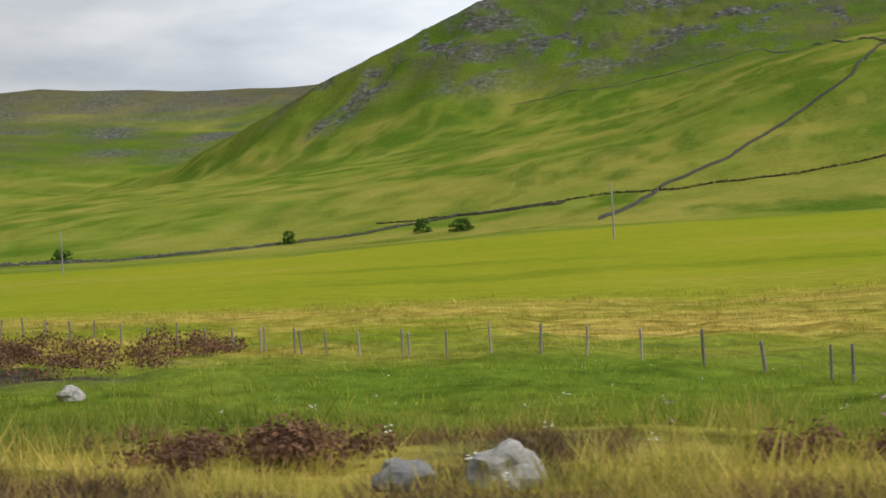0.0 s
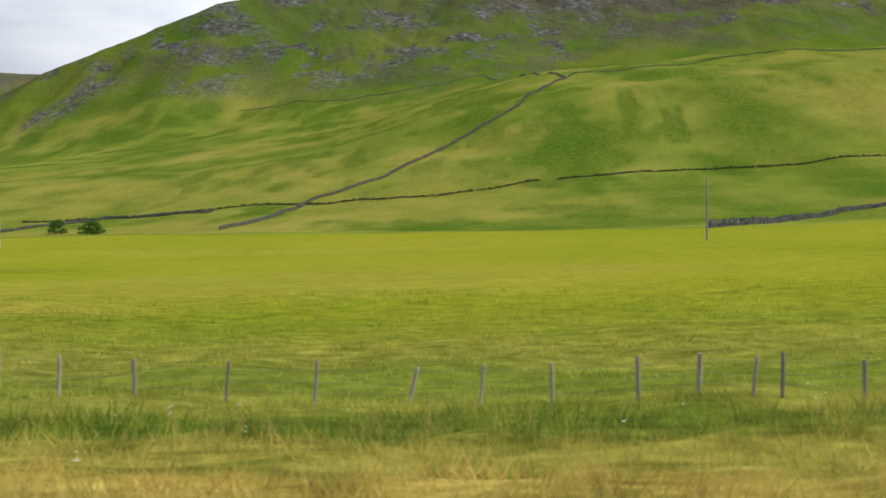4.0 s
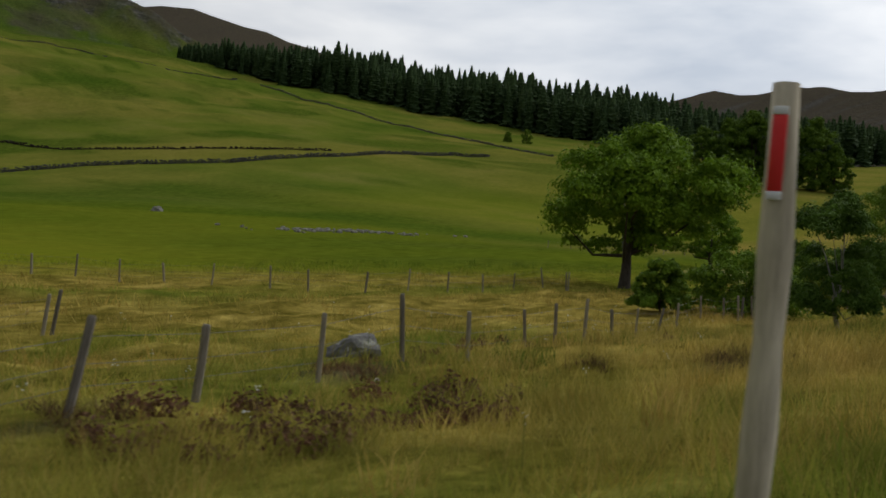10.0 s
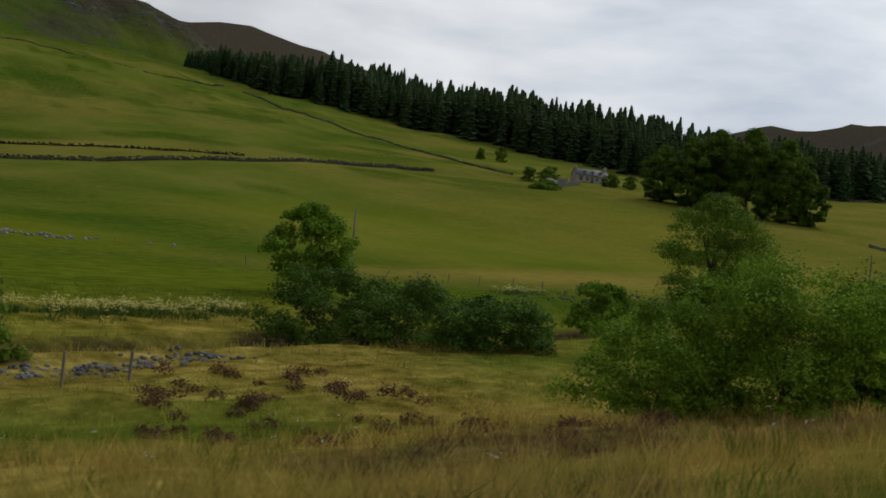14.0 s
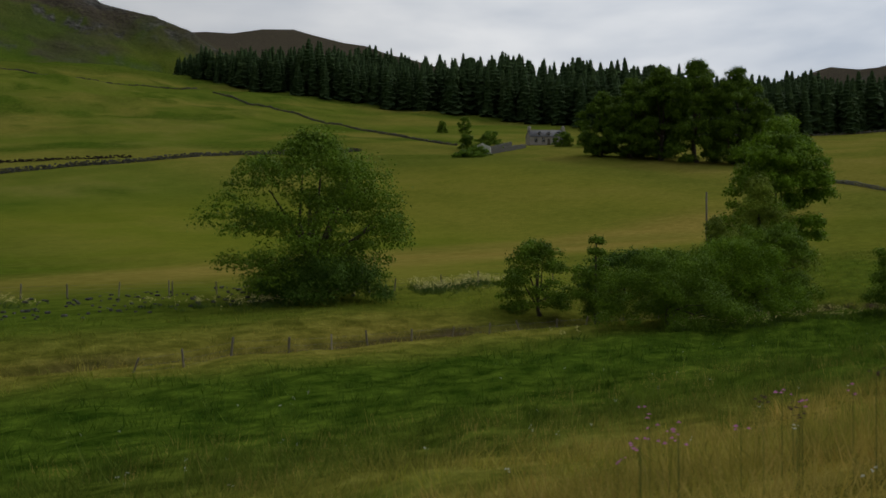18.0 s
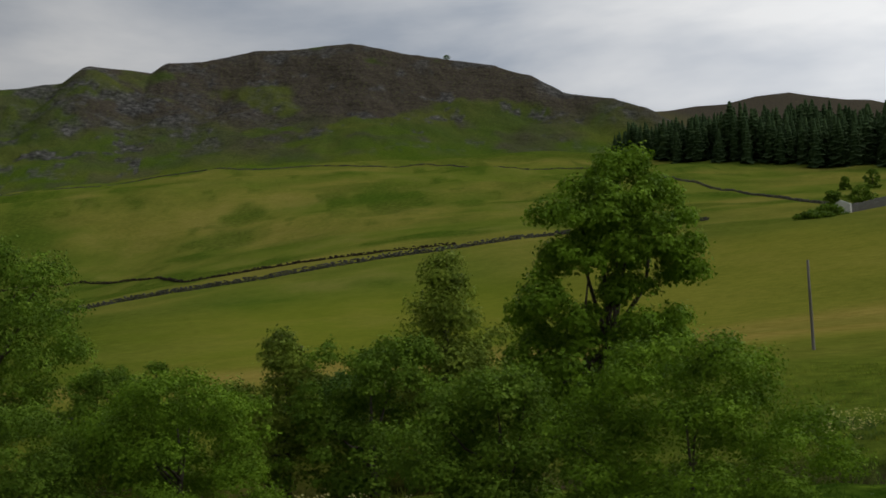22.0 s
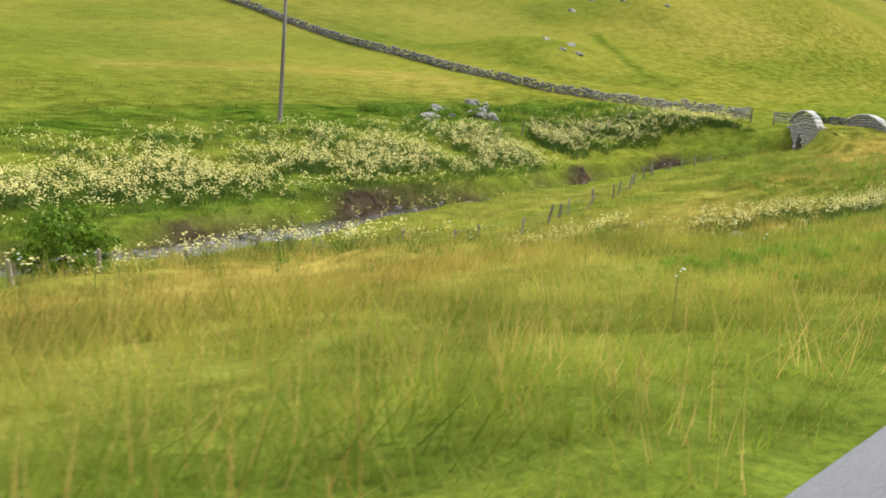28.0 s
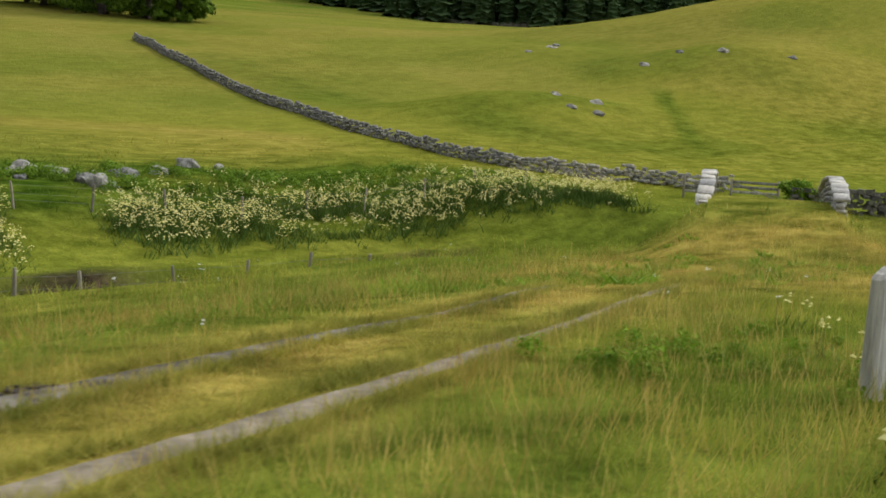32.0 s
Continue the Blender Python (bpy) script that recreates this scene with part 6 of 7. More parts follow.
def dyke_stones(points, tall, course, seed, gap=0.08):
    """Places and sizes of the stones of a dry stone wall, course by course."""
    g = np.random.RandomState(seed)
    p = resample(points, course * 1.55)
    d = np.gradient(p, axis=0)
    turn = np.arctan2(d[:, 1], d[:, 0])
    z = height(p[:, 0], p[:, 1])
    nrm = np.stack([-np.sin(turn), np.cos(turn)], 1)
    places, sizes, turns = [], [], []
    rows = int(tall / course)
    for r in range(rows + 1):
        top = r == rows
        keep = g.rand(len(p)) > (0.03 if not top else gap)
        for side in ((-1, 1) if not top else (0,)):
            q = p + nrm * side * (0.20 - 0.02 * r) + d * ((r % 2) * 0.5) + g.normal(0, 0.22 * course, p.shape)
            places.append(np.column_stack([q, z + course * (r + 0.45) + g.normal(0, 0.22 * course, len(p))])[keep])
            n = keep.sum()
            sizes.append(np.column_stack([g.uniform(1.0, 2.1, n), g.uniform(1.0, 1.6, n), g.uniform(0.8, 1.5, n)]) * course * (1.0 if not top else 1.15))
            turns.append((turn + g.normal(0, 0.3, len(p)))[keep])
    return np.concatenate(places), np.concatenate(sizes), np.concatenate(turns)


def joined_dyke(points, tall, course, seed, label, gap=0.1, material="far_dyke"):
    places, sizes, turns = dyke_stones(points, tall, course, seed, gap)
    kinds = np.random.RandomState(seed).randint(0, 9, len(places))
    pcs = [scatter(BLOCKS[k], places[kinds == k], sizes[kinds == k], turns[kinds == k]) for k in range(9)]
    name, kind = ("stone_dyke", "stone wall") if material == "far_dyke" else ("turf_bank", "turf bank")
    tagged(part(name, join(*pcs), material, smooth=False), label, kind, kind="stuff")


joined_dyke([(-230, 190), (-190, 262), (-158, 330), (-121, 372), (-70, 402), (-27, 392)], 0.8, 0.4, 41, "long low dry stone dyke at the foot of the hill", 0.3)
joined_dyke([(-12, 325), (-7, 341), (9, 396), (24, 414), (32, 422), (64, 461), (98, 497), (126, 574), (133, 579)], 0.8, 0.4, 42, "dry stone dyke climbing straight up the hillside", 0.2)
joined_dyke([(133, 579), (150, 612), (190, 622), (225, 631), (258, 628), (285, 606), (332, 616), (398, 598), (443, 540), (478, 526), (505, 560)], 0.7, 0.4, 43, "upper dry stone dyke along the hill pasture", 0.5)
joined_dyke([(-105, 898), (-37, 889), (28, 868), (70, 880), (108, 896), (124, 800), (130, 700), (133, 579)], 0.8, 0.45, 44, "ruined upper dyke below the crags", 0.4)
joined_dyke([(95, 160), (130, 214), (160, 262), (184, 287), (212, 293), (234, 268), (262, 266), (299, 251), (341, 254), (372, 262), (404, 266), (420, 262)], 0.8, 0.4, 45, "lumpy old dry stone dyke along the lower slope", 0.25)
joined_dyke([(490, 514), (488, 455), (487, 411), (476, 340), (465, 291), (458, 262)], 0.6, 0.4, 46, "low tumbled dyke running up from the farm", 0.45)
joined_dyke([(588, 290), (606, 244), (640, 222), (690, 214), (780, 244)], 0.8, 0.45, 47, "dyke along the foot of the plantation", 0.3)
joined_dyke([(-104, 407), (-58, 400), (-21, 399), (-4, 397), (15, 387), (37, 383), (61, 390), (80, 394), (97, 398)], 0.4, 0.4, 49, "low broken turf bank with a dark peat face", 0.4, "peat")
joined_dyke([(104, 398), (138, 398), (168, 394), (199, 388), (232, 385), (264, 345), (275, 310), (300, 284), (324, 274), (349, 269)], 0.4, 0.4, 50, "low broken turf bank with a dark peat face", 0.4, "peat")


def near_dyke():
    """The dyke from the bridge up to the trees: nearest stones one by one, the rest joined."""
    line = [(462, 40), (458.6, 46), (456.2, 54), (454.6, 62), (453.4, 72), (452.6, 84), (452, 96), (451.4, 108), (451.6, 122)]
    places, sizes, turns = dyke_stones(line, 0.85, 0.22, 48, 0.12)
    ob = thing("stone_dyke", 459, 44, ground_z(459, 44), "long dry stone dyke of grey field stones climbing from the bridge", "stone wall")
    base = np.array([459, 44, ground_z(459, 44)])
    meshes = [make_mesh("stone", *LUMPS[k], "dyke_stone", False) for k in range(9)]
    g = np.random.RandomState(4)
    kinds = g.randint(0, 9, len(places))
    near = np.argsort(places[:, 1])[:300]
    for k in near:
        s = part("stone", meshes[kinds[k]], "dyke_stone", ob)
        s.matrix_basis = pose(*(places[k] - base), g.normal(0, 4), g.normal(0, 4), np.degrees(turns[k])) @ Matrix.Diagonal((*sizes[k], 1))
    rest = np.ones(len(places), bool)
    rest[near] = False
    pcs = [scatter(LUMPS[k], (places - base)[rest & (kinds == k)], sizes[rest & (kinds == k)], turns[rest & (kinds == k)]) for k in range(9)]
    tagged(part("walling", join(*pcs), "dyke_stone", ob, smooth=False), kind="stuff")


near_dyke()


def bridge():
    """A small humped stone bridge with one arch that carries the track over the stream; its parapets run out as sloping wing walls."""
    cx, cy, z0 = 448.6, 26.0, 0.0
    ob = thing("stone_bridge", cx, cy, z0, "small humped bridge of grey rubble stone with one arch", "bridge", turn=42)
    half, wide, deck, span, rise, mid = 5.2, 2.1, 3.05, 0.95, 2.5, 1.5

    def crown(u):
        return deck + 0.55 * (1 - (u / half) ** 2)

    us = np.linspace(-3.2, 4.9, 45)
    for side in (-1, 1):
        v, f = [], []
        for face in (0, 1):
            y = side * (wide + 0.30 * face)
            for u in us:
                arch = 0.15 + rise * np.sqrt(max(0.0, 1 - ((u - mid) / span) ** 2)) if abs(u - mid) < span else -0.9
                v += [(u, y, arch), (u, y, crown(u) + 0.02)]
        n = len(us) * 2
        for k in range(len(us) - 1):
            a = 2 * k
            f += [(a, a + 1, a + 3, a + 2), (n + a, n + a + 2, n + a + 3, n + a + 1), (a, a + 2, n + a + 2, n + a), (a + 1, n + a + 1, n + a + 3, a + 3)]
        f += [(0, n, n + 1, 1), (n - 2, n - 1, 2 * n - 1, 2 * n - 2)]
        part("spandrel_wall", (np.array(v), np.array(f)), "dyke_stone", ob, smooth=False)
        g = np.random.RandomState(7 + side)
        # rubble facing of the outer wall
        pcs = []
        for u in np.arange(-3.1, 4.8, 0.30):
            for z in np.arange(0.4, crown(u) - 0.05, 0.22):
                if np.hypot((u - mid) / (span + 0.2), (z - 0.15) / (rise + 0.25)) > 1:
                    k = g.randint(0, 9)
                    pcs.append((LUMPS[k][0] * (g.uniform(0.30, 0.42), 0.2, g.uniform(0.2, 0.27)) + (u + g.normal(0, 0.06), side * (wide + 0.28), z + g.normal(0, 0.03)), LUMPS[k][1]))
        part("rubble_facing", join(*pcs), "pale_stone", ob, "grey rubble stone facing", smooth=False)
        for k in range(13):
            a = np.pi * (k + 0.5) / 13
            s = part("voussoir", (LUMPS[k % 9][0] * (0.36, 0.34, 0.30), LUMPS[k % 9][1]), "pale_stone", ob)
            s.matrix_basis = pose(mid + (span + 0.12) * np.cos(a), side * (wide + 0.29), 0.15 + (rise + 0.12) * np.sin(a), 0, -np.degrees(a), 0)
        # the parapets follow the hump; the shorter one drops steeply at its ends
        if side > 0:
            line = [(u, wide + 0.12 + 0.03 * max(0.0, -u - 1.0) ** 2, 4.5 - 0.085 * (u - 1.0) ** 2) for u in np.arange(-2.6, 4.8, 0.3)]
        else:
            line = [(u, -wide - 0.15, 4.55 - 0.045 * (u - 0.8) ** 2) for u in np.arange(-3.1, 4.8, 0.3)]
        pcs = []
        for k, (u, y, top) in enumerate(line):
            foot = crown(min(abs(u), half)) - 0.1 - 0.5 * max(0.0, abs(y) - wide - 0.2)
            for r in range(max(1, int((top - foot - 0.1) / 0.19))):
                m = g.randint(0, 9)
                pcs.append((LUMPS[m][0] * (g.uniform(0.32, 0.48), 0.40, g.uniform(0.20, 0.27)) + (u + 0.15 * (r % 2), y + g.normal(0, 0.025), foot + 0.1 + 0.19 * r), LUMPS[m][1]))
        para = part("parapet", join(*pcs), "pale_stone", ob, "coursed rubble parapet of grey stone")
        slab = box(0.46, 0.42, 0.09, bevel=0.025)
        for (ax, ay, az), (bx, by, bz) in zip(line[::2], line[1::2]):
            s = part("coping_stone", slab, "pale_stone", para)
            s.matrix_basis = pose((ax + bx) / 2 + 0.14, (ay + by) / 2, (az + bz) / 2 - 0.03, g.normal(0, 3), -np.degrees(np.arctan2(bz - az, 0.3)) + g.normal(0, 2), g.normal(0, 3)) @ Matrix.Scale(g.uniform(1.2, 1.4), 4)
    v = []
    for y in (-wide, wide):
        for a in np.linspace(0, np.pi, 15):
            v.append((mid + span * np.cos(a), y, 0.15 + rise * np.sin(a)))
    part("barrel", (np.array(v), np.array([(k, k + 1, k + 16, k + 15) for k in range(14)])), "stone", ob, smooth=False)
    us = np.r_[-half - 2.2, np.linspace(-half, half, 29), half + 2.2]
    v = [(u, y, crown(u) + (0.02 if abs(u) < half else 0.12)) for y in (-wide, -0.8, 0.8, wide) for u in us]
    i = np.arange(4 * len(us)).reshape(4, -1)
    dk = part("deck", (np.array(v), np.stack([i[:-1, :-1], i[:-1, 1:], i[1:, 1:], i[1:, :-1]], -1).reshape(-1, 4)), "ground", ob, "grass-grown roadway")
    m = pose(cx, cy, z0, 0, 0, 42)
    w = np.array([(m @ Vector(p))[:] for p in v])
    paint(dk.data, w[:, 0], w[:, 1])


bridge()


tree("thorn_bush", 456.9, 31.4, 1.5, 2.4, "low green bush at the end of the bridge", "leaf_willow_green", 1600, 0.13, 56, stem=0.05, clumps=16, shape="dome", limbs=4, category="bush")
joined_dyke([(456.2, 31.2), (460, 28.5), (464, 25), (470, 20.5), (475, 17.5)], 0.95, 0.22, 51, "dark dry stone dyke running on from the bridge", 0.12)
hurdle(457.2, 34.2, -40, "field_gate", "old dark wooden gate beyond the bridge", 2.2)


def farmhouse():
    x, y = 489.0, 251.5
    z = ground_z(x, y) - 0.2
    turn = -28.0
    ob = thing("farmhouse", x, y, z, "old stone farmhouse with grey slate roof and two chimneys", "house", turn=turn)
    L, D, H, R = 13.0, 6.0, 2.7, 5.2
    front = -D / 2
    openings = [(-4.4, 1.7, 1.0, 1.3), (-1.8, 1.7, 1.0, 1.3), (2.0, 1.7, 1.0, 1.3), (4.6, 1.7, 1.0, 1.3)]
    xs = sorted({-L / 2, L / 2, *[c - w / 2 for c, _, w, _ in openings], *[c + w / 2 for c, _, w, _ in openings]})
    pcs = []
    for a, b in zip(xs, xs[1:]):
        hole = [o for o in openings if abs((a + b) / 2 - o[0]) < o[2] / 2]
        if hole:
            c, zc, w, h = hole[0]
            pcs += [box(b - a, 0.5, zc - h / 2, (a + b) / 2, front + 0.25, (zc - h / 2) / 2), box(b - a, 0.5, H - zc - h / 2, (a + b) / 2, front + 0.25, (H + zc + h / 2) / 2)]
        else:
            pcs.append(box(b - a, 0.5, H, (a + b) / 2, front + 0.25, H / 2))
    part("wall", join(*pcs), "render_wall", ob, smooth=False)
    part("wall", box(L, 0.5, H, 0, D / 2 - 0.25, H / 2), "render_wall", ob, smooth=False)
    for s in (-1, 1):
        a, b = s * L / 2, s * (L / 2 - 0.5)
        v = np.array([(q, yy, zz) for q in (a, b) for yy, zz in ((-D / 2 + 0.5, 0), (D / 2 - 0.5, 0), (D / 2 - 0.5, H), (0, R - 0.3), (-D / 2 + 0.5, H))])
        f = np.array([(0, 1, 2, 4), (2, 3, 4, 4), (5, 9, 7, 6), (7, 9, 8, 8), (0, 5, 6, 1), (1, 6, 7, 2), (2, 7, 8, 3), (3, 8, 9, 4), (4, 9, 5, 0)])
        me = bpy.data.meshes.new("gable")
        me.from_pydata(v.tolist(), [], [tuple(dict.fromkeys(q)) for q in f.tolist()])
        me.materials.append(MAT["render_wall"])
        part("gable", me, "render_wall", ob)
        ch = part("chimney", box(0.9, 1.3, 1.7, s * (L / 2 - 0.5), 0, R + 0.35, 0.04), "render_wall", ob)
        for q in (-0.3, 0.3):
            part("chimney_pot", tube([(s * (L / 2 - 0.5), q, R + 1.2), (s * (L / 2 - 0.5), q, R + 1.65)], [0.14, 0.11], 8), "stone", ch)
    for s in (-1, 1):
        slope = np.hypot(D / 2 + 0.3, R - H)
        roof = part("roof", box(L + 0.1, slope, 0.16, 0, 0, 0, 0.02), "slate", ob)
        roof.matrix_basis = pose(0, s * (D / 4 + 0.15), (R + H) / 2 + 0.05, -s * np.degrees(np.arctan2(R - H, D / 2 + 0.15)), 0, 0)
    for c, zc, w, h in openings:
        win = part("window", box(w, 0.06, h, c, front + 0.3, zc), "window_glass", ob)
        part("window_frame", join(box(w, 0.09, 0.08, c, front + 0.24, zc), box(0.07, 0.088, h, c, front + 0.24, zc)), "white_paint", win)
        part("sill", box(w + 0.2, 0.2, 0.1, c, front - 0.02, zc - h / 2 - 0.05), "stone", win)
    part("door", box(0.95, 0.08, 2.05, 0.1, front - 0.03, 1.03, 0.01), "dark_pole", ob)
    for c in (-3.1, 0.2, 3.4):
        dm = part("dormer", box(1.3, 1.8, 1.2, c, front + 1.3, H + 0.75, 0.02), "render_wall", ob)
        part("pane", box(0.8, 0.05, 0.8, c, front + 0.39, H + 0.8), "window_glass", dm)
        for s in (-1, 1):
            r = part("dormer_roof", box(0.95, 2.0, 0.08, bevel=0.01), "slate", dm)
            r.matrix_basis = pose(c + s * 0.36, front + 1.3, H + 1.6, 0, s * 38, 0)


farmhouse()


def steading():
    a, b = np.array([437.8, 224.2]), np.array([462.0, 235.5])
    turn = np.degrees(np.arctan2(*(b - a)[::-1]))
    L = np.hypot(*(b - a))
    mid, d = (a + b) / 2, (b - a) / L
    z = ground_z(*mid)
    ob = thing("ruined_steading", *mid, z, "roofless ruined stone steading with one limewashed end", "ruin", turn=turn)
    g = np.random.RandomState(2)
    us = np.linspace(-L / 2, L / 2, 26)

    def foot(u, w):
        p = mid + d * u + np.array([-d[1], d[0]]) * w
        return ground_z(*p) - z - 0.3

    for y in (-2.4, 2.4):
        top = 2.2 + 0.12 * g.normal(size=26).cumsum()
        v = np.array([(u, y + t, foot(u, y) + zz) for t in (0, 0.55) for u, h in zip(us, top) for zz in (0, min(max(1.2, h), 2.9))])
        n = 52
        f = []
        for k in range(25):
            q = 2 * k
            f += [(q, q + 2, q + 3, q + 1), (n + q, n + q + 1, n + q + 3, n + q + 2), (q + 1, q + 3, n + q + 3, n + q + 1)]
        f += [(0, 1, n + 1, n), (50, n + 50, n + 51, 51)]
        part("wall", (v, np.array(f)), "far_dyke", ob, smooth=False)
    low = min(foot(-L / 2, -2.4), foot(-L / 2, 2.95))
    v = np.array([(q, yy, low + zz) for q in (-L / 2, -L / 2 - 0.5) for yy, zz in ((-2.4, 0), (2.95, 0), (2.95, 2.4), (0.3, 3.6), (-2.4, 2.4))])
    me = bpy.data.meshes.new("gable")
    me.from_pydata(v.tolist(), [], [(0, 1, 2, 3, 4), (9, 8, 7, 6, 5), (0, 5, 6, 1), (1, 6, 7, 2), (2, 7, 8, 3), (3, 8, 9, 4), (4, 9, 5, 0)])
    me.materials.append(MAT["limewash"])
    part("gable", me, "limewash", ob, "limewashed gable end")


steading()


# ---------------------------------------------------------------- grasses and flowers
def tuft(seed, blades, spread, lean, wide, bent=True):
    g = np.random.RandomState(seed)
    vs, fs = [], []
    for b in range(blades):
        a, r = g.uniform(0, 6.28), spread * np.sqrt(g.rand())
        q = g.uniform(0, 6.28)
        root = np.array([r * np.cos(q), r * np.sin(q), -0.05])
        out = np.array([np.cos(a), np.sin(a), 0]) * lean * g.uniform(0.3, 1.5) + np.array([0.10, 0, 0])
        h, w = g.uniform(0.4, 1.0), wide * g.uniform(0.6, 1.4)
        f = g.uniform(0, 6.28)
        n = np.array([-np.sin(f), np.cos(f), 0]) * w
        m, t = root + out * 0.35 + (0, 0, h * 0.62), root + out + (0, 0, h)
        k = len(vs)
        if bent:
            vs += [root - n, root + n, m + n * 0.75, m - n * 0.75, t]
            fs += [(k, k + 1, k + 2), (k, k + 2, k + 3), (k + 3, k + 2, k + 4)]
        else:
            vs += [root - n, root + n, t]
            fs += [(k, k + 1, k + 2)]
    return np.array(vs), np.array(fs)


TUFTS = [tuft(k, 15, 0.60, 0.45, 0.014, False) for k in range(6)]
COARSE = [tuft(10 + k, 10, 0.8, 0.42, 0.022, False) for k in range(5)]
BROAD = [tuft(20 + k, 8, 1.2, 0.45, 0.040, False) for k in range(5)]


def clear(x, y):
    """Where grass may stand: off the road, the gravel, the wheel ruts and the water."""
    v = y - road_y(x)
    t = off_track(x, y)
    sy, _ = stream_at(x)
    on_rut = (np.abs(t - 0.85) < 0.34) & (x > 411) & (x < 434)
    return (v > layby_edge(x) + 0.12) & ~on_rut & ~((np.abs(y - sy) < 1.35) & (x > 180)) & ~((np.abs(along_bridge(x, y)[0]) < 1.8) & (np.abs(along_bridge(x, y)[1]) > 2.2) & (t < 4))


def grass(name, x0, x1, v0, v1, count, shapes, lo, hi, seed, label):
    g = np.random.RandomState(seed)
    x, v = g.uniform(x0, x1, count), v0 + (v1 - v0) * g.rand(count) ** 1.25
    y = v + road_y(x)
    m = clear(x, y)
    x, y, v = x[m], y[m], v[m]
    tan, rush, heather, rock, bare, sward = cover(x, y)
    h = (lo + (hi - lo) * g.rand(len(x)) ** 1.6) * (1 + 0.45 * rush + 0.25 * tan - 0.35 * heather) * (0.75 + 0.9 * smooth_noise(x / 2.3, y / 2.3, 77)) * (1 - 0.3 * smoothstep(378, 390, x))
    h = h * np.where((x > 411) & (x < 450) & (off_track(x, y) < 1.6), 0.45, 1) * (0.5 + 0.5 * smoothstep(1.4, 3.0, v))
    u, w = along_bridge(x, y)
    z = np.where((np.abs(u) < 1.9) & (np.abs(w) < 2.2), 3.05 + 0.55 * (1 - (u / 5.2) ** 2), height(x, y))
    kind = g.randint(0, len(shapes), len(x))
    pcs, roots = [], []
    for k in range(len(shapes)):
        s = kind == k
        pcs.append(scatter(shapes[k], np.column_stack([x, y, z])[s], np.column_stack([np.maximum(h, 0.3), np.maximum(h, 0.3), h])[s], g.uniform(0, 6.3, s.sum()), 0.15, g))
        roots.append(np.repeat(np.column_stack([tan, rush, heather, np.ones_like(tan)])[s], len(shapes[k][0]), 0))
    ob = part(name, join(*pcs), "grass", smooth=False)
    at = ob.data.attributes.new("cover", "FLOAT_COLOR", "POINT")
    at.data.foreach_set("color", np.concatenate(roots).astype(np.float32).ravel())
    return tagged(ob, label, "grass", kind="stuff")


grass("verge_grass", -16, 460, 1.4, 9, 50000, TUFTS, 0.14, 0.42, 1, "long tangled green and straw verge grass")
grass("rough_grass", -30, 460, 7, 24, 50000, COARSE, 0.15, 0.40, 2, "rough tussocky grass below the road")
grass("meadow_grass", -40, 470, 22, 62, 32000, BROAD, 0.14, 0.36, 3, "tufted grass and rushes towards the fields")


def tussocks(x0, x1, v0, v1, count, seed, share, label):
    """Separate tall clumps of rush or seeding grass that break up the sward."""
    g = np.random.RandomState(seed)
    x, v = g.uniform(x0, x1, count), v0 + (v1 - v0) * g.rand(count) ** 1.2
    y = v + road_y(x)
    m = clear(x, y) & (fbm(x / 6, y / 4, 3, seed) > 0.02) & ~((x > -8) & (x < 4) & (v > 7.5) & (v < 15)) & (v > layby_edge(x) + 0.9) & ~((x > 335) & (x < 440) & (v < np.where(x > 405, 30, 10)))
    x, y = x[m], y[m]
    h = g.uniform(0.26, 0.56, len(x))
    shapes = [tuft(seed + k, 26, 0.5, 0.34, 0.010, True) for k in range(3)]
    kind = g.randint(0, 3, len(x))
    ob = part("tussock", join(*[scatter(shapes[k], np.column_stack([x, y, height(x, y)])[kind == k], np.column_stack([h * 1.1, h * 1.1, h])[kind == k], g.uniform(0, 6.3, np.sum(kind == k)), 0.15, g) for k in range(3)]), "grass", smooth=False)
    at = ob.data.attributes.new("cover", "FLOAT_COLOR", "POINT")
    at.data.foreach_set("color", np.tile(np.array(share, np.float32), len(ob.data.vertices)))
    tagged(ob, label, "grass tussock", kind="stuff")


tussocks(-16, 450, 2.6, 20, 3600, 301, (0, 1, 0, 1), "dark green rush tussocks on the roadside bank")
tussocks(-16, 450, 2.4, 14, 2600, 302, (1, 0, 0, 1), "tawny seeding grass clumps on the roadside bank")


def pale_tussock(x, y, tall, seed):
    g = np.random.RandomState(seed)
    shape = tuft(seed, 90, 0.45, 0.42, 0.010, True)
    ob = part("tussock", (shape[0] * (tall, tall, tall) + (x, y, ground_z(x, y)), shape[1]), "grass", smooth=False)
    at = ob.data.attributes.new("cover", "FLOAT_COLOR", "POINT")
    at.data.foreach_set("color", np.tile(np.array((1, 0, 0, 1), np.float32), len(ob.data.vertices)))
    tagged(ob, "bleached straw tussock standing in greener grass", "grass tussock")


pale_tussock(139.8, 2.3, 0.62, 401)
pale_tussock(140.5, 2.6, 0.55, 402)


STALKS = [tuft(40 + k, 7, 0.5, 0.34, 0.006, False) for k in range(4)]


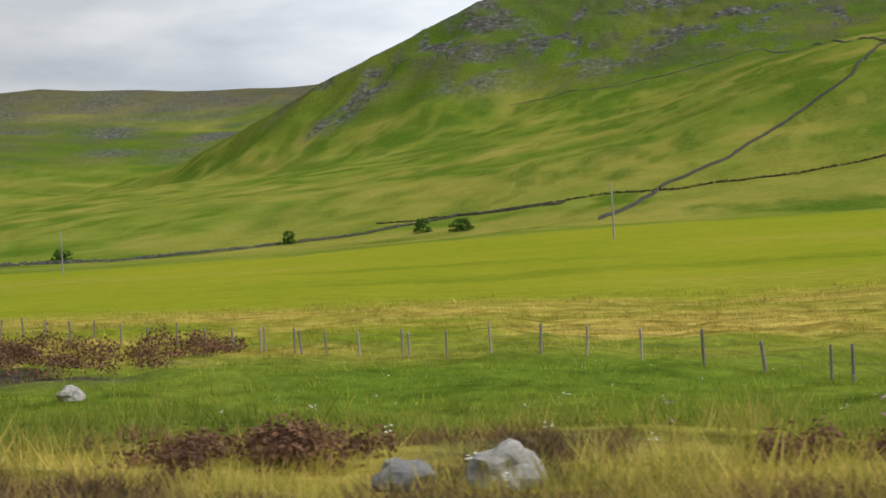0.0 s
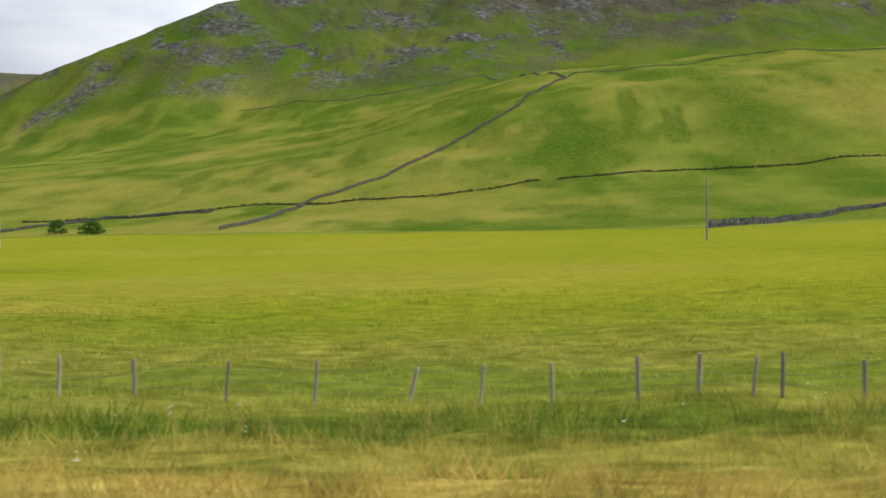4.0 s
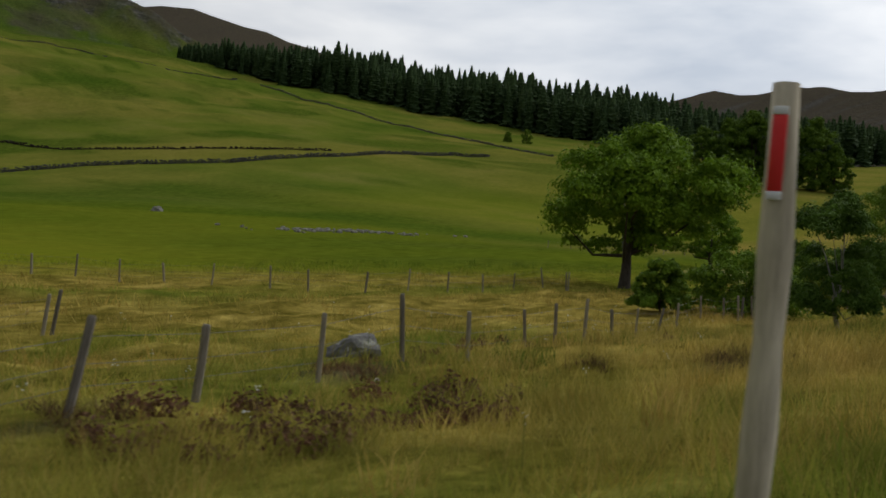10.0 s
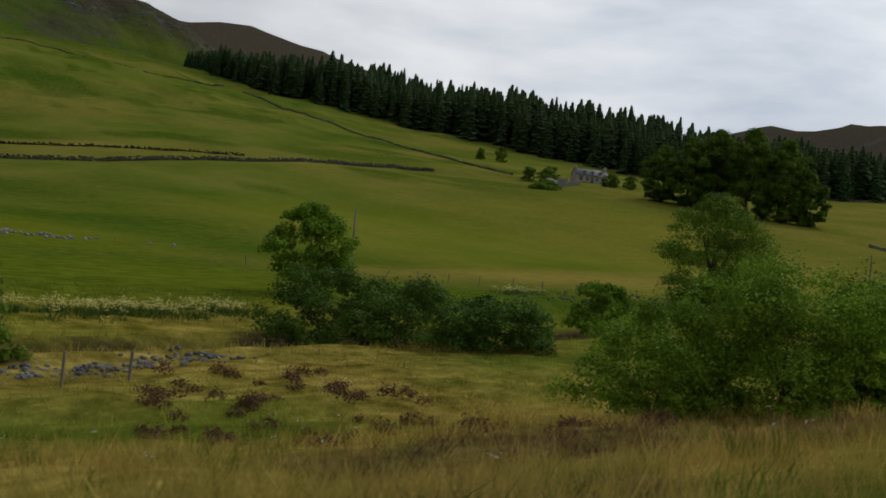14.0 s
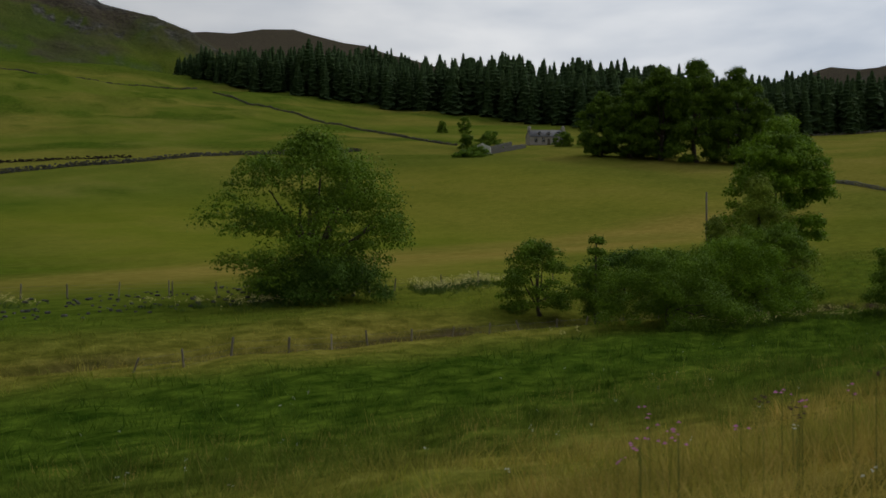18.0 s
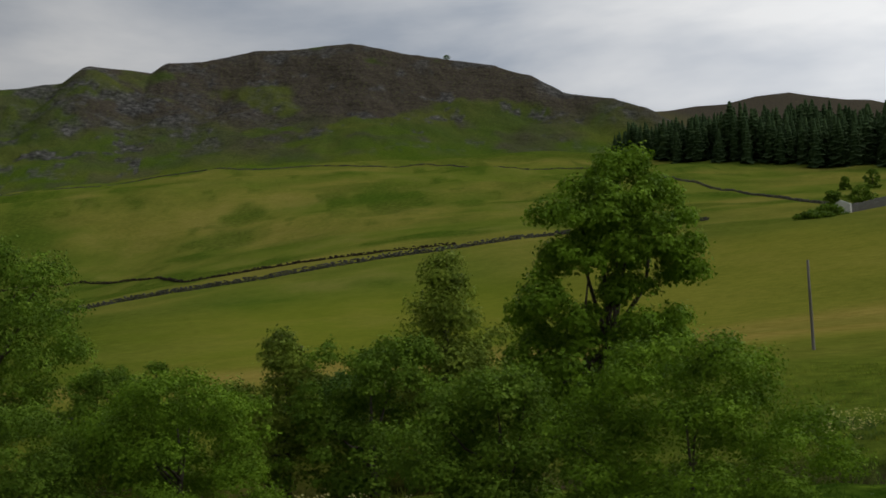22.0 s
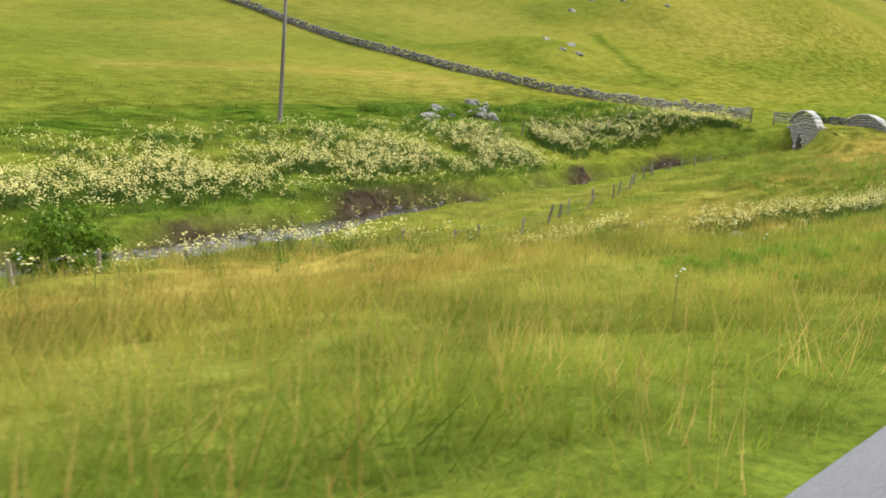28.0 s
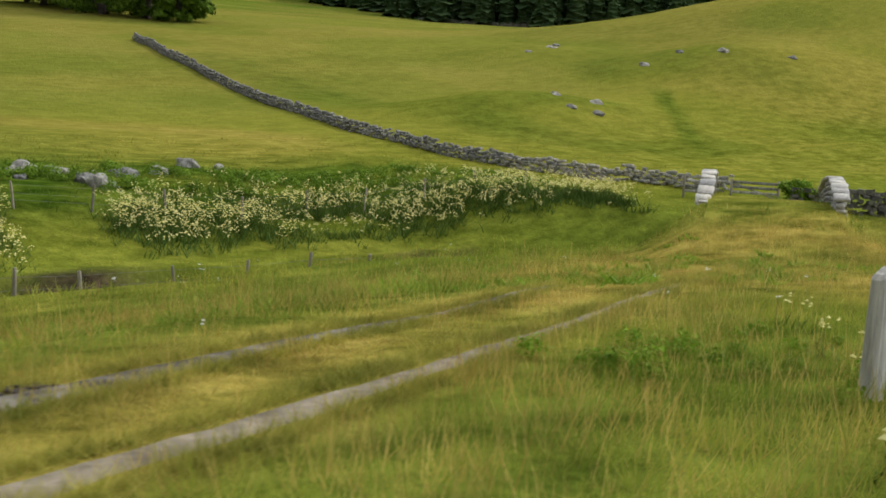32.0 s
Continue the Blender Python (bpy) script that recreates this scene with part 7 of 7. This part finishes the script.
def stalks(name, x0, x1, v0, v1, count, lo, hi, seed, label):
    """Thin flowering stems that stand over the sward."""
    g = np.random.RandomState(seed)
    x, v = g.uniform(x0, x1, count), g.uniform(v0, v1, count)
    y = v + road_y(x)
    m = clear(x, y) & (fbm(x / 5, y / 3, 3, 78) > -0.06) & ~((x > -8) & (x < 4) & (v > 7.5) & (v < 15))
    x, y = x[m], y[m]
    h = g.uniform(lo, hi, len(x))
    z = height(x, y)
    kind = g.randint(0, 4, len(x))
    ob = part(name, join(*[scatter(STALKS[k], np.column_stack([x, y, z])[kind == k], h[kind == k], g.uniform(0, 6.3, np.sum(kind == k)), 0.12, g) for k in range(4)]), "grass", smooth=False)
    at = ob.data.attributes.new("cover", "FLOAT_COLOR", "POINT")
    at.data.foreach_set("color", np.tile(np.array([1, 0, 0, 1], np.float32), len(ob.data.vertices)))
    return tagged(ob, label, "grass", kind="stuff")


stalks("seeding_grass", -16, 450, 1.6, 9, 15000, 0.4, 0.75, 61, "pale straw stems of seeding grass along the verge")
stalks("seeding_grass", -20, 450, 8, 26, 14000, 0.4, 0.8, 62, "pale straw stems of seeding grass on the rough bank")
stalks("seeding_grass", 404, 446, 2.4, 18, 6000, 0.3, 0.6, 63, "pale straw stems of seeding grass round the farm track")


def heather_clumps():
    g = np.random.RandomState(8)
    x = np.concatenate([g.uniform(-12, 22, 3000), g.uniform(131, 156, 1500), g.uniform(180, 208, 1000), g.uniform(-26, -12, 1500)])
    v = np.concatenate([g.uniform(6, 13, 3000), g.uniform(9, 16, 1500), g.uniform(5, 14, 1000), g.uniform(18, 28, 1500)])
    y = v + road_y(x)
    hth = cover(x, y)[2]
    m = hth > 0.35
    x, y = x[m], y[m]
    shape = tuft(33, 24, 0.6, 0.45, 0.022, False)
    sz = g.uniform(0.16, 0.34, len(x))
    ob = part("heather", scatter(shape, np.column_stack([x, y, height(x, y)]), np.column_stack([sz * 1.3, sz * 1.3, sz]), g.uniform(0, 6.3, len(x)), 0.1, g), "grass", smooth=False)
    at = ob.data.attributes.new("cover", "FLOAT_COLOR", "POINT")
    at.data.foreach_set("color", np.tile(np.array([0, 0, 1, 1], np.float32), len(ob.data.vertices)))
    tagged(ob, "brown wiry heather clumps on the bank", "heather", kind="stuff")


heather_clumps()


def heather_mounds(x0, x1, y0, y1, count, lo, hi, twig, each, seed, label):
    """Springy mounds of heather: many short twigs over low domes."""
    g = np.random.RandomState(seed)
    xs, ys = g.uniform(x0, x1, count), g.uniform(y0, y1, count)
    r = g.uniform(lo, hi, count)
    ob = part("heather", leaf_cloud(g, np.column_stack([xs, ys, height(xs, ys) + 0.1 * r]), r, count * each, twig), "heather_twigs", smooth=False)
    tagged(ob, label, "heather", kind="stuff")


heather_mounds(-5.6, -3.0, 9.6, 12.8, 38, 0.22, 0.42, 0.07, 170, 41, "rust-brown heather mounds beside boulders")
heather_mounds(1.2, 3.0, 10.6, 12.2, 12, 0.2, 0.36, 0.07, 170, 42, "rust-brown heather mounds in the grass")
heather_mounds(-31, -17, 33, 44, 70, 0.5, 1.0, 0.14, 140, 43, "brown heather on a low knoll")
heather_mounds(196.5, 206, 6.5, 17, 46, 0.18, 0.36, 0.08, 120, 44, "rust-brown heather scattered through tawny grass")
heather_mounds(199, 208, 17, 24, 34, 0.2, 0.42, 0.09, 130, 47, "dark brown heather clumps in tawny grass")
heather_mounds(134.8, 141, 3.6, 7.2, 30, 0.18, 0.36, 0.07, 150, 45, "rust-brown heather scattered through tawny grass")
heather_mounds(145, 150, 11.5, 14, 8, 0.16, 0.3, 0.07, 150, 46, "rust-brown heather scattered through tawny grass")


def sprays(name, xs, ys, tall, head, material, seed, label, heads=5):
    """Flower heads of small petals on thin stems."""
    g = np.random.RandomState(seed)
    z = height(xs, ys)
    h = tall * g.uniform(0.6, 1.15, len(xs))
    stem = (np.array([(-0.0025, 0, 0), (0.0025, 0, 0), (0.0015, 0, 1), (-0.0015, 0, 1)]), np.array([(0, 1, 2, 3)]))
    root = np.column_stack([xs, ys, z])
    part_ob = thing(name, xs.mean(), ys.mean(), 0, label, "flowers", kind="stuff")
    o = np.array([xs.mean(), ys.mean(), 0])
    part("stems", scatter(stem, root - o, np.column_stack([np.full(len(xs), 2.0), np.full(len(xs), 2.0), h]), g.uniform(0, 6.3, len(xs))), "stem", part_ob, smooth=False)
    if name == "meadowsweet":
        leafy = tuft(seed, 9, 0.8, 0.6, 0.05, False)
        part("foliage", scatter(leafy, root - o, np.column_stack([h * 0.7, h * 0.7, h * 0.75]), g.uniform(0, 6.3, len(xs)), 0.1, g), "flower_foliage", part_ob, smooth=False)
    n = len(xs) * heads
    c = np.repeat(root + np.column_stack([0 * h, 0 * h, h]) - o, heads, 0) + g.normal(0, 1, (n, 3)) * (head * 0.6, head * 0.6, head * 0.5)
    part("petals", scatter(LUMPS_LOW, c, head * g.uniform(0.35, 0.8, n), g.uniform(0, 6.3, n)), material, part_ob, smooth=False)


LUMPS_LOW = (np.array([(0.5, 0, 0), (-0.3, 0.42, 0), (-0.3, -0.42, 0), (0, 0, 0.42)]), np.array([(0, 1, 3), (1, 2, 3), (2, 0, 3)]))


def flower_beds():
    g = np.random.RandomState(21)

    def bed(line, width, count, clump=0.0):
        p = resample(line, 0.2)
        q = p[g.randint(0, len(p), count)]
        q = q + g.normal(0, 1, q.shape) * (0.4, width)
        keep = fbm(q[:, 0] / 3.2, q[:, 1] / 1.6, 3, 88) > clump
        return q[keep, 0], q[keep, 1]

    for k, (line, w, n, cl) in enumerate([
            ([(328, 29.2), (340, 27.0), (352, 26.6), (362, 26.8), (376, 28.2), (392, 29.8), (402, 31.6), (414, 34.2), (424, 36.6)], 1.7, 9000, -0.14),
            ([(326, 26.5), (338, 24), (348, 23.4), (358, 24), (370, 25)], 1.5, 1100, 0.06),
            ([(384, 33), (396, 35), (410, 37.6), (424, 38.6)], 1.2, 900, 0.0),
            ([(428, 38.2), (436, 39.6), (444, 39.5), (449, 37.5), (450, 35.5)], 1.1, 1500, -0.12),
            ([(386, 11.5), (391, 12.4), (396, 12.6), (400, 12.2)], 0.9, 420, -0.1),
            ([(399, 9.4), (402, 9.8), (405, 10.2), (408.5, 9.8), (412.5, 10.0), (417, 10.8)], 0.9, 620, -0.03),
            ([(423.5, 2.6), (426, 4.4), (429, 7.5)], 0.7, 46, -0.3),
            ([(366, 9), (376, 11), (388, 13.6), (398, 17.4)], 0.8, 300, 0.0),
            ([(200, 38.6), (208, 40.6), (216, 43.4)], 0.9, 520, -0.1),
            ([(268, 55), (276, 53)], 1.2, 260, 0.0), ([(287, 53.5), (296, 54.5)], 1.4, 420, -0.1),
            ([(256, 62), (262, 63)], 1.5, 240, -0.05),
            ([(278, 28), (286, 27.6), (296, 26), (303, 25.5)], 0.7, 260, 0.0),
            ([(318, 33), (330, 31), (338, 29.5)], 1.3, 700, -0.1)]):
        xs, ys = bed(line, w, n, cl)
        sprays("meadowsweet", xs, ys, 0.85 if k == 3 else 0.34 if k == 6 else 0.5 if k in (4, 5) else 0.62, 0.10 if k in (4, 5, 6, 7) else 0.125, "flower_cream", 100 + k, "drift of cream meadowsweet in tall green growth", 6)
    xs, v = g.uniform(-10, 440, 900), g.uniform(1.5, 30, 900)
    ys = v + road_y(xs)
    m = clear(xs, ys)
    sprays("white_flowers", xs[m], ys[m], 0.55, 0.045, "flower_white", 140, "scattered small white wild flowers in long grass", 4)
    for k, (fx, fy) in enumerate([(0.2, 11.5), (2.6, 12.5), (7.2, 10.6), (9.4, 12.0), (10.3, 11.6)]):
        sprays("foxglove", fx + g.normal(0, 0.05, 2), fy + g.normal(0, 0.05, 2), 0.6, 0.035, "flower_pink", 150 + k, "pink foxglove spike among grass and heather", 9)
    for k, (fx, fy) in enumerate([(247.9, -3.6), (248.6, -3.2), (249.3, -3.9)]):
        sprays("thistle", fx + g.normal(0, 0.25, 5), fy + g.normal(0, 0.25, 5), 0.75, 0.06, "flower_pink", 160 + k, "purple thistle heads on the verge", 3)
    xs = np.concatenate([g.uniform(147, 152, 26), g.uniform(248, 254, 30)])
    ys = road_y(xs) + g.uniform(2.0, 5.0, len(xs))
    sprays("dock_stalks", xs, ys, 1.0, 0.05, "seed_brown", 170, "brown seeded dock stalks standing in the verge", 9)


flower_beds()


def frond(seed):
    g = np.random.RandomState(seed)
    vs, fs = [], []
    for k in range(13):
        t = k / 12
        c = np.array([0.75 * t, 0, 0.95 * t - 0.55 * t * t])
        w = 0.30 * (1 - t) ** 0.8 * min(1, 5 * t + 0.25)
        for s in (-1, 1):
            i = len(vs)
            vs += [c, c + (0.045, s * w * 0.5, 0.03), c + (0.10, s * w, -0.04 + 0.02 * g.rand()), c + (0.005, s * w * 0.5, 0.0)]
            fs.append((i, i + 1, i + 2, i + 3))
    return np.array(vs), np.array(fs)


def weeds(x0, x1, y0, y1, clumps, tall, leaf, seed, material, label):
    """Broad-leaved weeds: leafy mounds of uneven height."""
    g = np.random.RandomState(seed)
    xs, ys = g.uniform(x0, x1, clumps), g.uniform(y0, y1, clumps)
    keep = fbm(xs / 2.5, ys / 1.6, 3, seed) > -0.08
    xs, ys = xs[keep], ys[keep]
    r = tall * g.uniform(0.35, 0.75, len(xs))
    ob = part("weeds", leaf_cloud(g, np.column_stack([xs, ys, height(xs, ys) + r * 0.5]), r, len(xs) * 110, leaf), material, smooth=False)
    tagged(ob, label, "weeds", kind="stuff")


def bracken(x0, x1, y0, y1, count, tall, seed, material, label):
    g = np.random.RandomState(seed)
    xs, ys = g.uniform(x0, x1, count), g.uniform(y0, y1, count)
    z = height(xs, ys)
    n = 7
    at = np.repeat(np.column_stack([xs, ys, z]), n, 0) + g.normal(0, 0.12, (count * n, 3)) * (1, 1, 0.4)
    at[:, 2] += tall * g.uniform(0.1, 0.6, count * n)
    s = tall * g.uniform(0.55, 0.95, count * n)
    ob = part("bracken", scatter(frond(seed), at, s, g.uniform(0, 6.3, count * n), 0.3, g), material, smooth=False)
    tagged(ob, label, "bracken", kind="stuff")


bracken(217.5, 222.5, -2.4, 1.6, 22, 0.6, 1, "leaf_oak", "tall green bracken on the verge")
bracken(208.6, 210.6, 0.2, 1.9, 14, 0.55, 2, "leaf_bright", "bright yellow-green bracken clump on the verge")
bracken(210.4, 211.9, -2.0, -0.5, 11, 0.5, 7, "leaf_bright", "bright yellow-green bracken clump on the verge")
bracken(122.6, 124.8, 15, 16.6, 26, 1.2, 3, "leaf_dark", "dark fern fronds round a bush")
weeds(110.5, 118, -0.6, 3.4, 190, 0.60, 0.055, 4, "leaf_bush", "leafy nettles and weeds crowding the verge")
weeds(117, 131, -1.0, 3.0, 230, 0.48, 0.05, 8, "leaf_bright", "leafy nettles and weeds crowding the verge")
weeds(419, 446, 41.5, 47, 260, 0.6, 0.10, 6, "leaf_bush", "leafy green growth among the boulders")
weeds(424, 429, 3.2, 8.4, 46, 0.26, 0.05, 11, "leaf_oak", "low leafy weeds beside the track")


def lush(x0, x1, v0, v1, count, lo, hi, seed, material, label):
    """Broad soft leaves of verge herbs, thick in patches."""
    g = np.random.RandomState(seed)
    x, v = g.uniform(x0, x1, count), g.uniform(v0, v1, count)
    y = v + road_y(x)
    m = clear(x, y) & (fbm(x / 1.7, y / 1.2, 3, seed) > -0.02)
    x, y = x[m], y[m]
    h = g.uniform(lo, hi, len(x)) * (0.6 + 0.9 * smooth_noise(x / 0.9, y / 0.9, seed))
    shapes = [tuft(seed + k, 16, 0.75, 0.9, 0.10, False) for k in range(4)]
    kind = g.randint(0, 4, len(x))
    ob = part("verge_herbs", join(*[scatter(shapes[k], np.column_stack([x, y, height(x, y)])[kind == k], h[kind == k], g.uniform(0, 6.3, np.sum(kind == k)), 0.2, g) for k in range(4)]), material, smooth=False)
    tagged(ob, label, "herbs", kind="stuff")


weeds(349, 362, -4.7, -0.2, 420, 0.20, 0.028, 501, "leaf_willow_green", "lush broad-leaved herbs on the road verge")
weeds(382, 392, -1.9, 1.6, 330, 0.20, 0.028, 502, "leaf_willow_green", "lush broad-leaved herbs on the road verge")
lush(397, 414, 3.0, 11, 1600, 0.08, 0.2, 503, "leaf_willow_green", "lush green herbs beside the flowering drift")
lush(418, 440, 11, 19, 900, 0.1, 0.24, 504, "leaf_willow_green", "lush green herbs between track and stream")


def rut_fringe():
    """Low tufts that hang over the edges of the wheel ruts."""
    g = np.random.RandomState(31)
    p = resample(TRACK[:7], 0.05)
    d = np.gradient(p, axis=0)
    d /= np.linalg.norm(d, axis=1, keepdims=True)
    n = np.stack([-d[:, 1], d[:, 0]], 1)
    k = (len(p) * (0.10 + 0.9 * g.rand(5200) ** 1.3)).astype(int).clip(0, len(p) - 1)
    near = np.interp(k / len(p), (0, 0.25, 0.6, 1), (0.40, 0.26, 0.13, 0.05))
    off = np.where(g.rand(5200) < 0.5, 0.68, -1.1) + np.where(g.rand(5200) < 0.5, 1, -1) * (near + np.abs(g.normal(0.05, 0.10, 5200)))
    q = p[k] + n[k] * off[:, None]
    h = g.uniform(0.08, 0.20, 5200)
    shapes = [tuft(60 + j, 12, 0.55, 0.6, 0.02, False) for j in range(3)]
    ob = part("rut_grass", join(*[scatter(shapes[j], np.column_stack([q, height(q[:, 0], q[:, 1])])[j::3], np.column_stack([h * 1.5, h * 1.5, h])[j::3], g.uniform(0, 6.3, len(h[j::3])), 0.15, g) for j in range(3)]), "grass", smooth=False)
    at = ob.data.attributes.new("cover", "FLOAT_COLOR", "POINT")
    at.data.foreach_set("color", np.tile(np.array((0.35, 0.3, 0, 1), np.float32), len(ob.data.vertices)))
    tagged(ob, "short green and straw grass along the wheel ruts", "grass", kind="stuff")


def mouth_fringe():
    """Dry tufts that creep over the rim of the gravel, and torn peat beside the wet rut."""
    g = np.random.RandomState(35)
    x = g.uniform(396, 416.4, 5200)
    v = layby_edge(x) + g.normal(0.0, 0.13, 5200) + 0.3 * fbm(x / 1.3, x * 0, 3, 80)
    y = v + road_y(x)
    h = g.uniform(0.05, 0.17, 5200)
    shapes = [tuft(70 + j, 10, 0.6, 0.7, 0.016, False) for j in range(3)]
    ob = part("rim_grass", join(*[scatter(shapes[j], np.column_stack([x, y, height(x, y)])[j::3], np.column_stack([h * 1.4, h * 1.4, h])[j::3], g.uniform(0, 6.3, len(h[j::3])), 0.15, g) for j in range(3)]), "grass", smooth=False)
    at = ob.data.attributes.new("cover", "FLOAT_COLOR", "POINT")
    at.data.foreach_set("color", np.tile(np.array((0.55, 0.1, 0, 1), np.float32), len(ob.data.vertices)))
    tagged(ob, "dry yellow grass creeping over the gravel rim", "grass", kind="stuff")
    p = resample(TRACK[:5], 0.05)
    d = np.gradient(p, axis=0)
    d /= np.linalg.norm(d, axis=1, keepdims=True)
    n = np.stack([-d[:, 1], d[:, 0]], 1)
    k = (len(p) * (0.05 + 0.42 * g.rand(340))).astype(int)
    q = p[k] + n[k] * (1.10 + g.normal(0, 0.08, 340) - 0.35 * k / len(p))[:, None]
    sz = g.uniform(0.03, 0.10, 340)
    pcs = [scatter(LUMPS[j], np.column_stack([q, height(q[:, 0], q[:, 1]) + 0.02])[j::9], np.column_stack([sz * 1.5, sz, sz * 0.7])[j::9], g.uniform(0, 6.3, len(sz[j::9]))) for j in range(9)]
    tagged(part("peat_clods", join(*pcs), "peat", smooth=False), "torn dark peat clods along the wet rut", "earth", kind="stuff")
    k = (len(p) * (0.03 + 0.3 * g.rand(260))).astype(int)
    q = p[k] + n[k] * (0.68 + g.normal(0, 0.24, 260))[:, None]
    sz = g.uniform(0.012, 0.038, 260)
    pcs = [scatter(BLOCKS[j], np.column_stack([q, height(q[:, 0], q[:, 1]) + 0.02])[j::9], sz[j::9], g.uniform(0, 6.3, len(sz[j::9]))) for j in range(9)]
    tagged(part("rut_stones", join(*pcs), "loose_stone", smooth=False), "pale stones bedded in the muddy rut", "stones", kind="stuff")


mouth_fringe()


rut_fringe()
